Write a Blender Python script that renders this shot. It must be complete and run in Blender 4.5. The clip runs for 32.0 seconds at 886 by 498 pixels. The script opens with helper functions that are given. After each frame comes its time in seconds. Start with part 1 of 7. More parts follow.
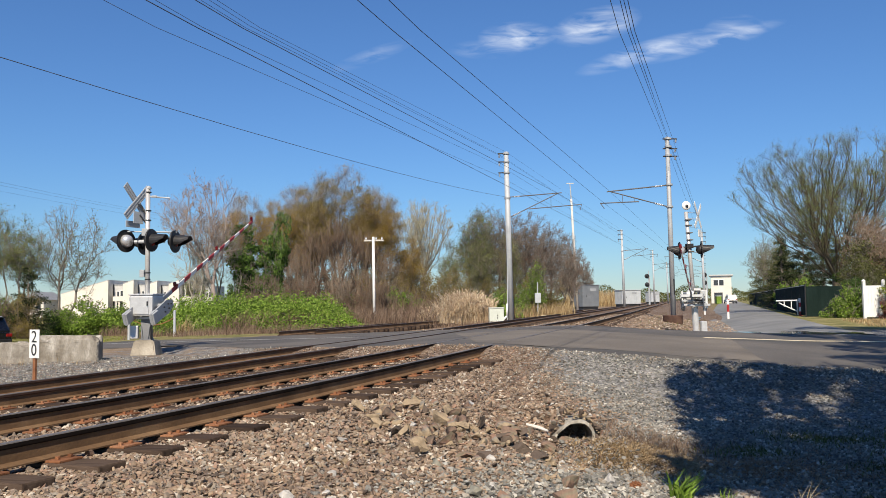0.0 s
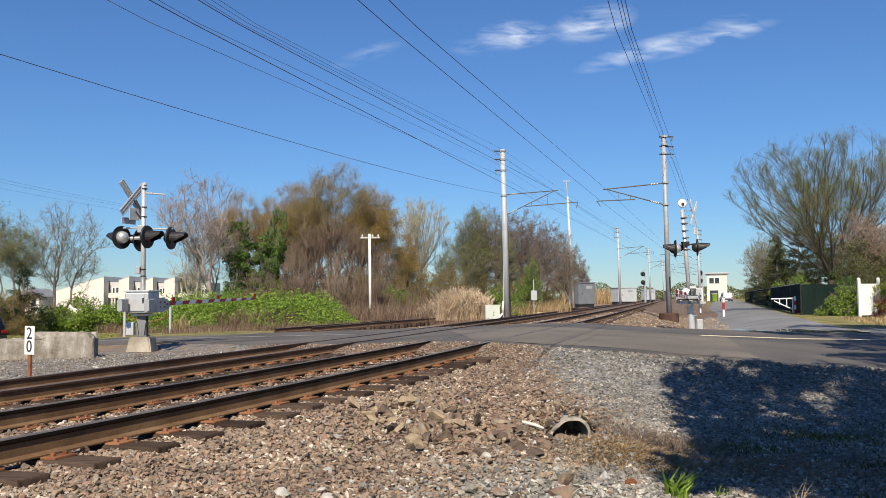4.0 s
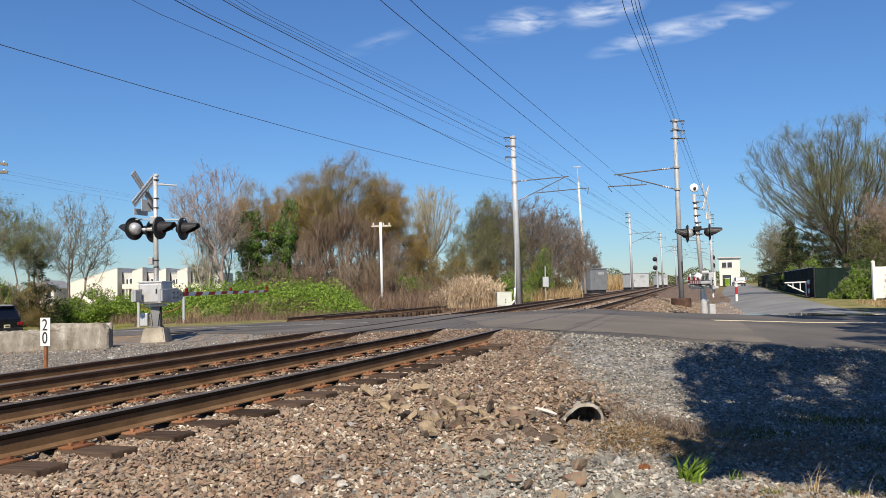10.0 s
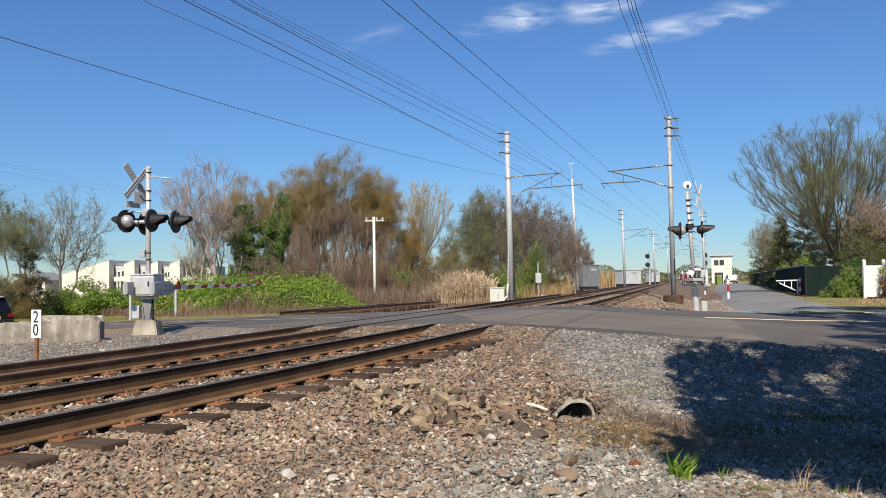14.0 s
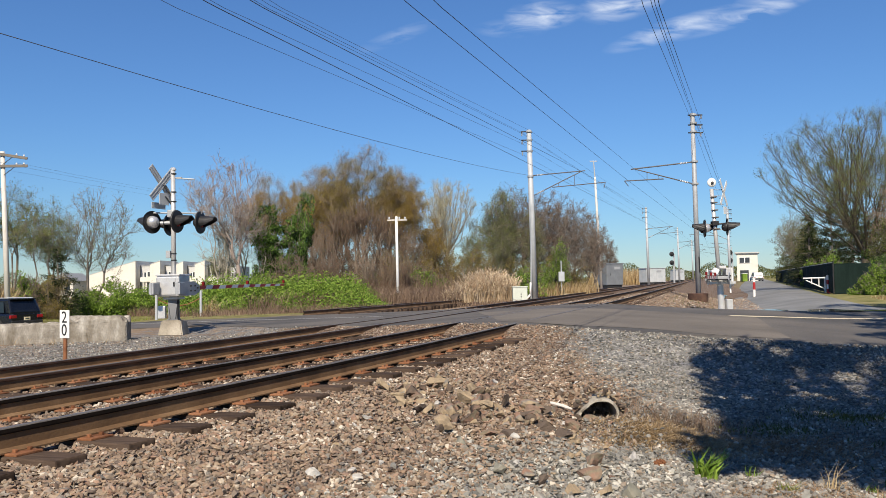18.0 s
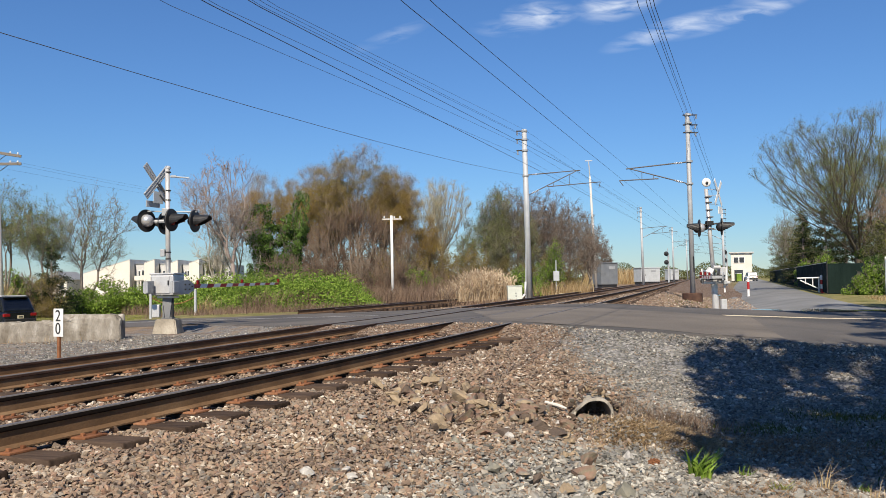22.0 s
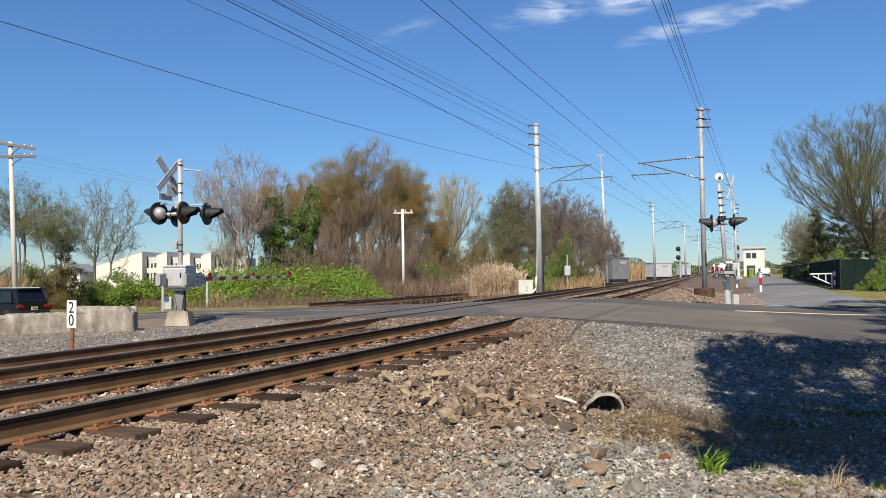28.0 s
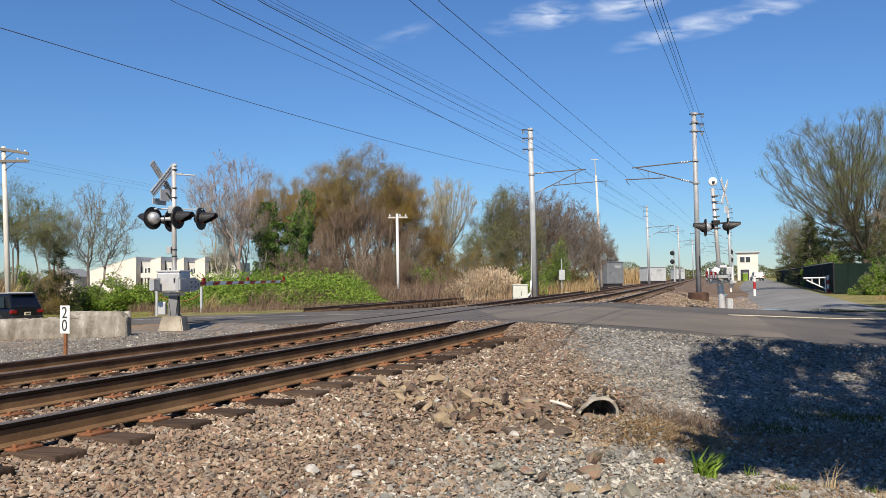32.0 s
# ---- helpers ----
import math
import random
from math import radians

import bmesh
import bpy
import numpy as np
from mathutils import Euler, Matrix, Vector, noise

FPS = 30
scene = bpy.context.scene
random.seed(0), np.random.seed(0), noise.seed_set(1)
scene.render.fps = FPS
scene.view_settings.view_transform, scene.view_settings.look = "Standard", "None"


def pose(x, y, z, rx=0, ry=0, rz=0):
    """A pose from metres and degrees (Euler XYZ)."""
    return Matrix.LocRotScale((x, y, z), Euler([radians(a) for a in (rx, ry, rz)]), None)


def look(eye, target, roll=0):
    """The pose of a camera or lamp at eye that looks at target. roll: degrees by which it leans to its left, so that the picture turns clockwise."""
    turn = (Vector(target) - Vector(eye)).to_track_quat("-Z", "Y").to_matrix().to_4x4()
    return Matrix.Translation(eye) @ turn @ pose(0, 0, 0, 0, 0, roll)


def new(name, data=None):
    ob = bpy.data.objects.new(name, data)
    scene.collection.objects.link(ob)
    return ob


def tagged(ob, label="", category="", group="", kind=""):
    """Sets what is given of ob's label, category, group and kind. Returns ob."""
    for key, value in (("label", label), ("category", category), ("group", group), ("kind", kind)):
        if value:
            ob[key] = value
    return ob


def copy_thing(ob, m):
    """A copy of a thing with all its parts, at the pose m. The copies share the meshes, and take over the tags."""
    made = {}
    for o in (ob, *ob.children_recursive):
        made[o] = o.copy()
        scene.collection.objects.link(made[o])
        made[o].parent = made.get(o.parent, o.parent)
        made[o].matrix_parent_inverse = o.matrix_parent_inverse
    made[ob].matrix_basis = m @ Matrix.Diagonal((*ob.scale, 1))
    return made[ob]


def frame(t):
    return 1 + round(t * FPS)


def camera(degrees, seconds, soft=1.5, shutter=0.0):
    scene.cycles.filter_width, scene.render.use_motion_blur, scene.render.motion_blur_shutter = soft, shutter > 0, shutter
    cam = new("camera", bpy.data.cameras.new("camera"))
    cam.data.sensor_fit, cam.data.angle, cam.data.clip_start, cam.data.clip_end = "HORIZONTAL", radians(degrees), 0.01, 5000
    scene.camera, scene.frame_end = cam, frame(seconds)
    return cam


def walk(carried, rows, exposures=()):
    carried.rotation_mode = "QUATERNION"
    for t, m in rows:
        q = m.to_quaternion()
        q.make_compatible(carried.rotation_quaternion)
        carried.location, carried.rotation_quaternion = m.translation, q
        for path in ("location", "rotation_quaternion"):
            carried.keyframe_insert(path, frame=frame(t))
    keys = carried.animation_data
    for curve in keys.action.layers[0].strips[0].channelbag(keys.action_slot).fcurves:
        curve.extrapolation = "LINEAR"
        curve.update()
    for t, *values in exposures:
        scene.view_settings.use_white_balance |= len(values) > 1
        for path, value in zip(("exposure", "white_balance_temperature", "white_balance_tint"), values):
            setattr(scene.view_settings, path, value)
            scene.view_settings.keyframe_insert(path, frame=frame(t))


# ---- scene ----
# camera: held by hand at one spot, turning slightly; yaw to the left, pitch, roll in degrees
cam = camera(57.46, 32.0, soft=0.7)
EYE = Vector((0.0, 0.0, 1.6))
TURNS = [
    (0, -2.090, 3.678, -0.612), (0.5, -2.279, 3.727, -0.472), (1, -2.626, 3.653, -0.190), (1.5, -3.075, 3.530, 0.135),
    (2, -3.287, 3.358, 0.304), (2.5, -3.223, 3.299, 0.257), (3, -2.945, 3.338, 0.008), (3.5, -2.638, 3.441, -0.252),
    (5.5, -1.790, 3.517, -0.815), (6, -1.734, 3.501, -0.765), (6.5, -1.709, 3.474, -0.836), (7, -1.651, 3.467, -0.869),
    (7.5, -1.566, 3.446, -0.914), (8, -1.493, 3.413, -0.971), (8.5, -1.445, 3.303, -1.004), (9, -1.440, 3.098, -1.061),
    (9.5, -1.492, 2.859, -1.093), (10, -1.550, 2.617, -1.112), (10.5, -1.608, 2.457, -1.091), (11, -1.643, 2.408, -1.044),
    (11.5, -1.663, 2.395, -0.950), (12, -1.700, 2.383, -0.900), (12.5, -1.792, 2.318, -0.829), (13, -1.920, 2.277, -0.745),
    (13.5, -2.039, 2.257, -0.678), (14, -2.035, 2.269, -0.633), (14.5, -1.831, 2.299, -0.619), (16.5, -0.278, 2.232, -0.880),
    (17, -0.274, 2.180, -0.881), (17.5, -0.348, 2.161, -0.889), (18, -0.430, 2.225, -0.890), (18.5, -0.470, 2.312, -0.920),
    (19, -0.513, 2.378, -0.936), (19.5, -0.565, 2.417, -0.971), (20, -0.626, 2.445, -0.996), (20.5, -0.667, 2.415, -0.972),
    (21, -0.713, 2.352, -0.942), (21.5, -0.749, 2.255, -0.873), (22, -0.785, 2.162, -0.776), (22.5, -0.798, 2.065, -0.714),
    (23, -0.741, 1.951, -0.688), (23.5, -0.659, 1.846, -0.622), (24, -0.568, 1.736, -0.609), (24.5, -0.491, 1.648, -0.599),
    (25, -0.417, 1.569, -0.552), (25.5, -0.353, 1.514, -0.514), (27.5, 0.007, 1.745, -0.432), (28, 0.000, 1.740, -0.470),
    (28.5, -0.129, 1.737, -0.571), (29, -0.336, 1.761, -0.634), (29.5, -0.508, 1.835, -0.621), (30, -0.599, 1.936, -0.597),
    (30.5, -0.593, 2.014, -0.562), (31, -0.516, 2.052, -0.531), (31.5, -0.448, 2.054, -0.543), (32, -0.389, 2.058, -0.555),
]


def aim(yaw, pitch, roll):
    a, b = radians(yaw), radians(pitch)
    ahead = Vector((-math.sin(a) * math.cos(b), math.cos(a) * math.cos(b), math.sin(b)))
    return look(EYE, EYE + ahead, roll)


walk(cam, [(t, aim(a, b, c)) for t, a, b, c in TURNS])

# light: a high spring sun behind the camera, a little to its left
SUN_TO = Vector((0.15, 0.99, 0.0)).normalized()      # the way shadows fall on the ground
SUN_HIGH = radians(43)
world = bpy.data.worlds.new("sky")
scene.world = world
world.use_nodes = True
wn, wl = world.node_tree.nodes, world.node_tree.links
sky = wn.new("ShaderNodeTexSky")
sky.sky_type = "NISHITA"
sky.sun_disc = False
sky.sun_elevation = SUN_HIGH
sky.sun_rotation = math.atan2(-SUN_TO.x, -SUN_TO.y)
sky.altitude = 6000
sky.air_density, sky.dust_density, sky.ozone_density = 2.75, 0.0, 6.0
wn["Background"].inputs[1].default_value = 0.08
tint = wn.new("ShaderNodeMix")
tint.data_type, tint.blend_type = "RGBA", "MULTIPLY"
tint.inputs[0].default_value = 1.0
tint.inputs[7].default_value = (0.54, 0.73, 0.985, 1)
wl.new(sky.outputs[0], tint.inputs[6])
wl.new(tint.outputs[2], wn["Background"].inputs[0])
sun = new("sun", bpy.data.lights.new("sun", "SUN"))
sun.data.energy, sun.data.angle, sun.data.color = 5.0, radians(0.53), (1.0, 0.885, 0.72)
sun_way = Vector((SUN_TO.x * math.cos(SUN_HIGH), SUN_TO.y * math.cos(SUN_HIGH), -math.sin(SUN_HIGH)))
sun.matrix_world = look(-sun_way * 50, (0, 0, 0))
scene.view_settings.exposure = 0.45

# ---------- materials ----------


def mat(name, colors, scale=4.0, rough=0.8, metal=0.0, bump=0.3, fine=60.0, island=0.0, obj=0.0, detail=6.0, bump_dist=0.01, stretch=None, spec=0.4, stops=None):
    """A surface: a noise ramp through colors at one scale, a fine grain over it, bump, and shifts per piece or island."""
    m = bpy.data.materials.new(name)
    m.use_nodes = True
    n, l = m.node_tree.nodes, m.node_tree.links
    b = n["Principled BSDF"]
    tc = n.new("ShaderNodeTexCoord")
    vec = tc.outputs["Object"]
    if stretch:
        mp = n.new("ShaderNodeMapping")
        mp.inputs["Scale"].default_value = stretch
        l.new(vec, mp.inputs["Vector"])
        vec = mp.outputs[0]
    a = n.new("ShaderNodeTexNoise")
    a.inputs["Scale"].default_value, a.inputs["Detail"].default_value = scale, detail
    l.new(vec, a.inputs["Vector"])
    fac = a.outputs["Fac"]
    if island or obj:
        src = n.new("ShaderNodeNewGeometry").outputs["Random Per Island"] if island else n.new("ShaderNodeObjectInfo").outputs["Random"]
        ma = n.new("ShaderNodeMath")
        ma.operation = "MULTIPLY_ADD"
        l.new(src, ma.inputs[0])
        ma.inputs[1].default_value = island or obj
        l.new(fac, ma.inputs[2])
        mb = n.new("ShaderNodeMath")
        mb.operation = "SUBTRACT"
        l.new(ma.outputs[0], mb.inputs[0])
        mb.inputs[1].default_value = (island or obj) / 2
        fac = mb.outputs[0]
    r = n.new("ShaderNodeValToRGB")
    e = r.color_ramp.elements
    while len(e) < len(colors):
        e.new(0.5)
    for i, c in enumerate(colors):
        e[i].position = stops[i] if stops else 0.25 + 0.5 * i / max(1, len(colors) - 1)
        e[i].color = (*c, 1)
    l.new(fac, r.inputs[0])
    g = n.new("ShaderNodeTexNoise")
    g.inputs["Scale"].default_value, g.inputs["Detail"].default_value = fine, 4
    l.new(vec, g.inputs["Vector"])
    mx = n.new("ShaderNodeMix")
    mx.data_type, mx.blend_type = "RGBA", "OVERLAY"
    mx.inputs[0].default_value = 0.35
    l.new(r.outputs[0], mx.inputs[6])
    l.new(g.outputs["Fac"], mx.inputs[7])
    l.new(mx.outputs[2], b.inputs["Base Color"])
    rr = n.new("ShaderNodeMapRange")
    rr.inputs[3].default_value, rr.inputs[4].default_value = max(0.02, rough - 0.12), min(1, rough + 0.12)
    l.new(g.outputs["Fac"], rr.inputs[0])
    l.new(rr.outputs[0], b.inputs["Roughness"])
    b.inputs["Metallic"].default_value = metal
    b.inputs["Specular IOR Level"].default_value = spec
    if bump:
        bp = n.new("ShaderNodeBump")
        bp.inputs["Strength"].default_value, bp.inputs["Distance"].default_value = bump, bump_dist
        l.new(g.outputs["Fac"], bp.inputs["Height"])
        l.new(bp.outputs[0], b.inputs["Normal"])
    return m


def leaf_mat(name, colors, island=0.7):
    m = mat(name, colors, scale=0.5, rough=0.65, bump=0, fine=3, island=island, spec=0.25)
    n, l = m.node_tree.nodes, m.node_tree.links
    b, out = n["Principled BSDF"], n["Material Output"]
    t, mix = n.new("ShaderNodeBsdfTranslucent"), n.new("ShaderNodeMixShader")
    mix.inputs[0].default_value = 0.25
    l.new(b.inputs["Base Color"].links[0].from_socket, t.inputs[0])
    l.new(b.outputs[0], mix.inputs[1])
    l.new(t.outputs[0], mix.inputs[2])
    l.new(mix.outputs[0], out.inputs[0])
    return m


M = {
    "ballast": mat("ballast_stone", [(0.11, 0.083, 0.066), (0.24, 0.165, 0.112), (0.19, 0.152, 0.118), (0.31, 0.225, 0.15), (0.22, 0.2, 0.17), (0.27, 0.165, 0.112), (0.32, 0.255, 0.19), (0.52, 0.46, 0.38)], 2.5, 0.9, island=1.0, fine=40, stops=(0.05, 0.22, 0.36, 0.5, 0.64, 0.78, 0.93, 1.12)),
    "gravel": mat("grey_gravel", [(0.116, 0.113, 0.102), (0.232, 0.226, 0.205), (0.18, 0.174, 0.157), (0.273, 0.264, 0.237), (0.244, 0.186, 0.135), (0.307, 0.299, 0.269), (0.487, 0.464, 0.408)], 2.0, 0.9, island=1.0, fine=40, stops=(0.1, 0.28, 0.42, 0.58, 0.7, 0.86, 1.08)),
    "asphalt": mat("asphalt", [(0.056, 0.053, 0.05), (0.082, 0.076, 0.07), (0.115, 0.104, 0.092), (0.15, 0.132, 0.112)], 0.45, 0.85, fine=90, bump=0.5),
    "asphalt_dusty": mat("dusty_asphalt", [(0.105, 0.092, 0.078), (0.145, 0.127, 0.106), (0.19, 0.165, 0.136)], 0.6, 0.9, fine=80, bump=0.5),
    "asphalt_old": mat("worn_asphalt", [(0.13, 0.13, 0.125), (0.185, 0.185, 0.178), (0.25, 0.248, 0.238)], 0.4, 0.8, fine=60, bump=0.4),
    "rail_side": mat("rusty_rail", [(0.104, 0.0576, 0.0272), (0.16, 0.0928, 0.0464), (0.216, 0.136, 0.0736)], 3, 0.85, 0.1, fine=50),
    "rail_top": mat("worn_rail_head", [(0.13, 0.11, 0.095), (0.22, 0.195, 0.17)], 3, 0.5, 0.45, bump=0.05),
    "rail_dark": mat("near_black_rail_head", [(0.008, 0.006, 0.005), (0.02, 0.014, 0.011)], 3, 0.9, 0.0, fine=50, spec=0.1),
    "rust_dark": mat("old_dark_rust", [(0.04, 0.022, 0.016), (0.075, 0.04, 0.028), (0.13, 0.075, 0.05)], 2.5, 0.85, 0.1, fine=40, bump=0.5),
    "rust": mat("rust", [(0.12, 0.045, 0.018), (0.24, 0.1, 0.045), (0.3, 0.15, 0.08)], 6, 0.9, 0.1, fine=70, obj=0.3),
    "tie": mat("creosoted_wood", [(0.03, 0.02, 0.015), (0.058, 0.04, 0.03), (0.1, 0.07, 0.052)], 3, 0.95, fine=40, stretch=(1, 8, 8), obj=0.4, spec=0.1),
    "steel": mat("galvanised_steel", [(0.36, 0.385, 0.405), (0.46, 0.48, 0.5)], 3, 0.6, 0.1, bump=0.08),
    "steel_dull": mat("weathered_steel", [(0.29, 0.305, 0.32), (0.39, 0.405, 0.42)], 3, 0.6, 0.2, bump=0.1),
    "silver": mat("aluminium_paint", [(0.5, 0.5, 0.5), (0.62, 0.62, 0.61)], 5, 0.4, 0.4, bump=0.06),
    "dark": mat("black_paint", [(0.012, 0.012, 0.013), (0.028, 0.028, 0.03)], 4, 0.5, bump=0.05),
    "white": mat("white_paint", [(0.66, 0.66, 0.64), (0.8, 0.8, 0.78)], 3, 0.55, bump=0.06),
    "red": mat("red_sheeting", [(0.3, 0.018, 0.02), (0.4, 0.03, 0.03)], 4, 0.45, bump=0.04),
    "concrete": mat("weathered_concrete", [(0.15, 0.13, 0.1), (0.3, 0.265, 0.21), (0.46, 0.42, 0.35)], 1.8, 0.9, fine=35, bump=0.6),
    "old_concrete": mat("stained_old_concrete", [(0.1, 0.088, 0.07), (0.2, 0.175, 0.14), (0.3, 0.275, 0.235), (0.48, 0.45, 0.4)], 3.2, 0.92, fine=28, bump=0.8, stretch=(1.6, 1.6, 0.6), bump_dist=0.02),
    "wood_pole": mat("grey_wood", [(0.46, 0.43, 0.39), (0.64, 0.61, 0.56)], 3, 0.85, fine=30, stretch=(6, 6, 0.6)),
    "bark": mat("bark", [(0.1, 0.085, 0.07), (0.17, 0.145, 0.12), (0.24, 0.21, 0.18)], 4, 0.95, bump=0.3, fine=30),
    "bark_red": mat("red_twig_bark", [(0.16, 0.12, 0.085), (0.28, 0.225, 0.165)], 2, 0.95, bump=0),
    "bark_pink": mat("pinkish_grey_bark", [(0.2, 0.16, 0.14), (0.32, 0.27, 0.24)], 2, 0.95, bump=0),
    "bark_brush": mat("brown_brush_bark", [(0.11, 0.08, 0.058), (0.18, 0.137, 0.1), (0.25, 0.2, 0.15)], 1.5, 0.95, bump=0, obj=0.5),
    "bark_pale": mat("pale_bark", [(0.24, 0.22, 0.18), (0.36, 0.33, 0.27)], 2, 0.95, bump=0),
    "bark_dark": mat("dark_bark", [(0.07, 0.058, 0.042), (0.13, 0.108, 0.08)], 3, 0.95, bump=0.2, fine=30),
    "palebud": leaf_mat("pale_yellow_buds", [(0.3, 0.27, 0.13), (0.42, 0.38, 0.2), (0.5, 0.46, 0.26)]),
    "redleaf": leaf_mat("dark_red_leaves", [(0.08, 0.018, 0.014), (0.16, 0.035, 0.025), (0.22, 0.06, 0.04)]),
    "redbud": leaf_mat("red_brown_buds", [(0.16, 0.08, 0.05), (0.24, 0.13, 0.085), (0.3, 0.18, 0.12)]),
    "ivyleaf": leaf_mat("glossy_ivy_leaves", [(0.035, 0.07, 0.014), (0.085, 0.155, 0.028), (0.15, 0.25, 0.05)]),
    "vine": leaf_mat("olive_vine_leaves", [(0.045, 0.055, 0.014), (0.09, 0.1, 0.024), (0.14, 0.15, 0.04)]),
    "wire": mat("wire", [(0.07, 0.078, 0.09), (0.11, 0.12, 0.135)], 2, 0.6, 0.3, bump=0),
    "olive": leaf_mat("olive_spring_leaves", [(0.14, 0.12, 0.032), (0.24, 0.19, 0.048), (0.32, 0.24, 0.065)]),
    "rustleaf": leaf_mat("rusty_buds", [(0.2, 0.13, 0.034), (0.32, 0.21, 0.05), (0.38, 0.28, 0.075)]),
    "green": leaf_mat("green_leaves", [(0.03, 0.06, 0.013), (0.06, 0.115, 0.022), (0.1, 0.17, 0.035)]),
    "lime": leaf_mat("lime_leaves", [(0.08, 0.14, 0.016), (0.155, 0.255, 0.03), (0.26, 0.37, 0.065)]),
    "bracket": mat("dark_bracket_steel", [(0.085, 0.078, 0.074), (0.14, 0.128, 0.12)], 4, 0.7, 0.2, bump=0.1),
    "moss": leaf_mat("mossy_lawn", [(0.12, 0.15, 0.022), (0.2, 0.23, 0.04), (0.3, 0.29, 0.08)]),
    "litter": leaf_mat("fallen_pine_needles", [(0.15, 0.085, 0.045), (0.26, 0.155, 0.085), (0.36, 0.25, 0.15)]),
    "bud": leaf_mat("willow_buds", [(0.1, 0.13, 0.035), (0.17, 0.2, 0.055), (0.25, 0.27, 0.09)]),
    "needle": leaf_mat("dark_needles", [(0.012, 0.022, 0.008), (0.025, 0.042, 0.013), (0.05, 0.065, 0.02)]),
    "cedar": leaf_mat("olive_cedar_sprays", [(0.05, 0.06, 0.018), (0.1, 0.11, 0.03), (0.16, 0.16, 0.05)]),
    "yellowgreen": leaf_mat("yellow_green_leaves", [(0.08, 0.11, 0.015), (0.16, 0.2, 0.025), (0.24, 0.27, 0.04)]),
    "reed": leaf_mat("dry_reeds", [(0.36, 0.26, 0.165), (0.54, 0.42, 0.28), (0.66, 0.54, 0.39)]),
    "brush": leaf_mat("dry_brush", [(0.13, 0.085, 0.06), (0.22, 0.15, 0.105), (0.3, 0.22, 0.155)]),
    "straw": leaf_mat("straw", [(0.26, 0.17, 0.08), (0.42, 0.3, 0.15), (0.55, 0.43, 0.25)]),
}

# ---------- mesh helpers ----------


def part(name, bm, material, parent=None, label="", smooth=False):
    me = bpy.data.meshes.new(name)
    bm.to_mesh(me)
    bm.free()
    if smooth:
        for p in me.polygons:
            p.use_smooth = True
    if material:
        me.materials.append(M[material] if isinstance(material, str) else material)
    ob = new(name, me)
    ob.parent = parent
    return tagged(ob, label)


def raw(name, verts, faces, material, parent=None, label="", smooth=False):
    """A mesh from arrays: verts (n, 3), faces (m, k) with k corners each."""
    me = bpy.data.meshes.new(name)
    verts, faces = np.asarray(verts, np.float32), np.asarray(faces, np.int32)
    k = faces.shape[1]
    me.vertices.add(len(verts))
    me.vertices.foreach_set("co", verts.ravel())
    me.loops.add(faces.size)
    me.loops.foreach_set("vertex_index", faces.ravel())
    me.polygons.add(len(faces))
    me.polygons.foreach_set("loop_start", np.arange(0, faces.size, k, dtype=np.int32))
    me.update(calc_edges=True)
    me.polygons.foreach_set("use_smooth", np.full(len(faces), smooth, bool))
    me.materials.append(M[material] if isinstance(material, str) else material)
    ob = new(name, me)
    ob.parent = parent
    return tagged(ob, label)


def thing(name, m, label, category, group="", kind=""):
    e = new(name)
    e.empty_display_size = 0.2
    e.matrix_world = m
    return tagged(e, label, category, group, kind)


def box(bm, c, s, m=None, bevel=0.0):
    """A box of centre c and size s, turned by m, bevelled."""
    mm = Matrix.Translation(c) @ (m or Matrix()) @ Matrix.Diagonal((*s, 1))
    r = bmesh.ops.create_cube(bm, size=1, matrix=mm)
    if bevel:
        es = list({e for v in r["verts"] for e in v.link_edges})
        bmesh.ops.bevel(bm, geom=es, offset=bevel, segments=2, affect="EDGES", profile=0.6)
    return bm


def B(c, s, m=None, bevel=0.0):
    return box(bmesh.new(), c, s, m, bevel)


def tube(bm, a, b, r0, r1=None, n=8, caps=True):
    a, b = Vector(a), Vector(b)
    d = b - a
    m = Matrix.Translation((a + b) / 2) @ d.to_track_quat("Z", "Y").to_matrix().to_4x4()
    bmesh.ops.create_cone(bm, cap_ends=caps, segments=n, radius1=r0, radius2=r0 if r1 is None else r1, depth=d.length, matrix=m)
    return bm


def T(a, b, r0, r1=None, n=8):
    return tube(bmesh.new(), a, b, r0, r1, n)


def lathe(prof, n=20, axis="Z"):
    """Turn a profile of (radius, height) round the z axis."""
    bm = bmesh.new()
    rings = [[bm.verts.new((r * math.cos(2 * math.pi * i / n), r * math.sin(2 * math.pi * i / n), z)) for i in range(n)] for r, z in prof]
    for p, q in zip(rings, rings[1:]):
        for i in range(n):
            bm.faces.new((p[i], p[(i + 1) % n], q[(i + 1) % n], q[i]))
    for ring, flip in ((rings[0], True), (rings[-1], False)):
        bm.faces.new(list(reversed(ring)) if flip else ring)
    bmesh.ops.remove_doubles(bm, verts=bm.verts, dist=1e-5)
    return bm


def facing(v):
    """The turn that brings +y onto the level direction v."""
    return Matrix.Rotation(math.atan2(v[1], v[0]) - math.pi / 2, 4, "Z")


def sstep(x, a, b):
    t = np.clip((np.asarray(x, float) - a) / (b - a), 0, 1)
    return t * t * (3 - 2 * t)


# ---------- the lie of the land ----------


def rail_x(y):
    """x of the nearest rail where it passes y: a slow curve that straightens beyond the crossing."""
    y = np.asarray(y, float)
    yy = np.maximum(y, 0)
    return -3.08 + 0.335 * yy - 2.4 * np.exp(-yy / 9) + 0.602 * np.minimum(y, 0)


def rail_slope(y):
    y = np.maximum(np.asarray(y, float), 0)
    return 0.335 + 0.267 * np.exp(-y / 9)


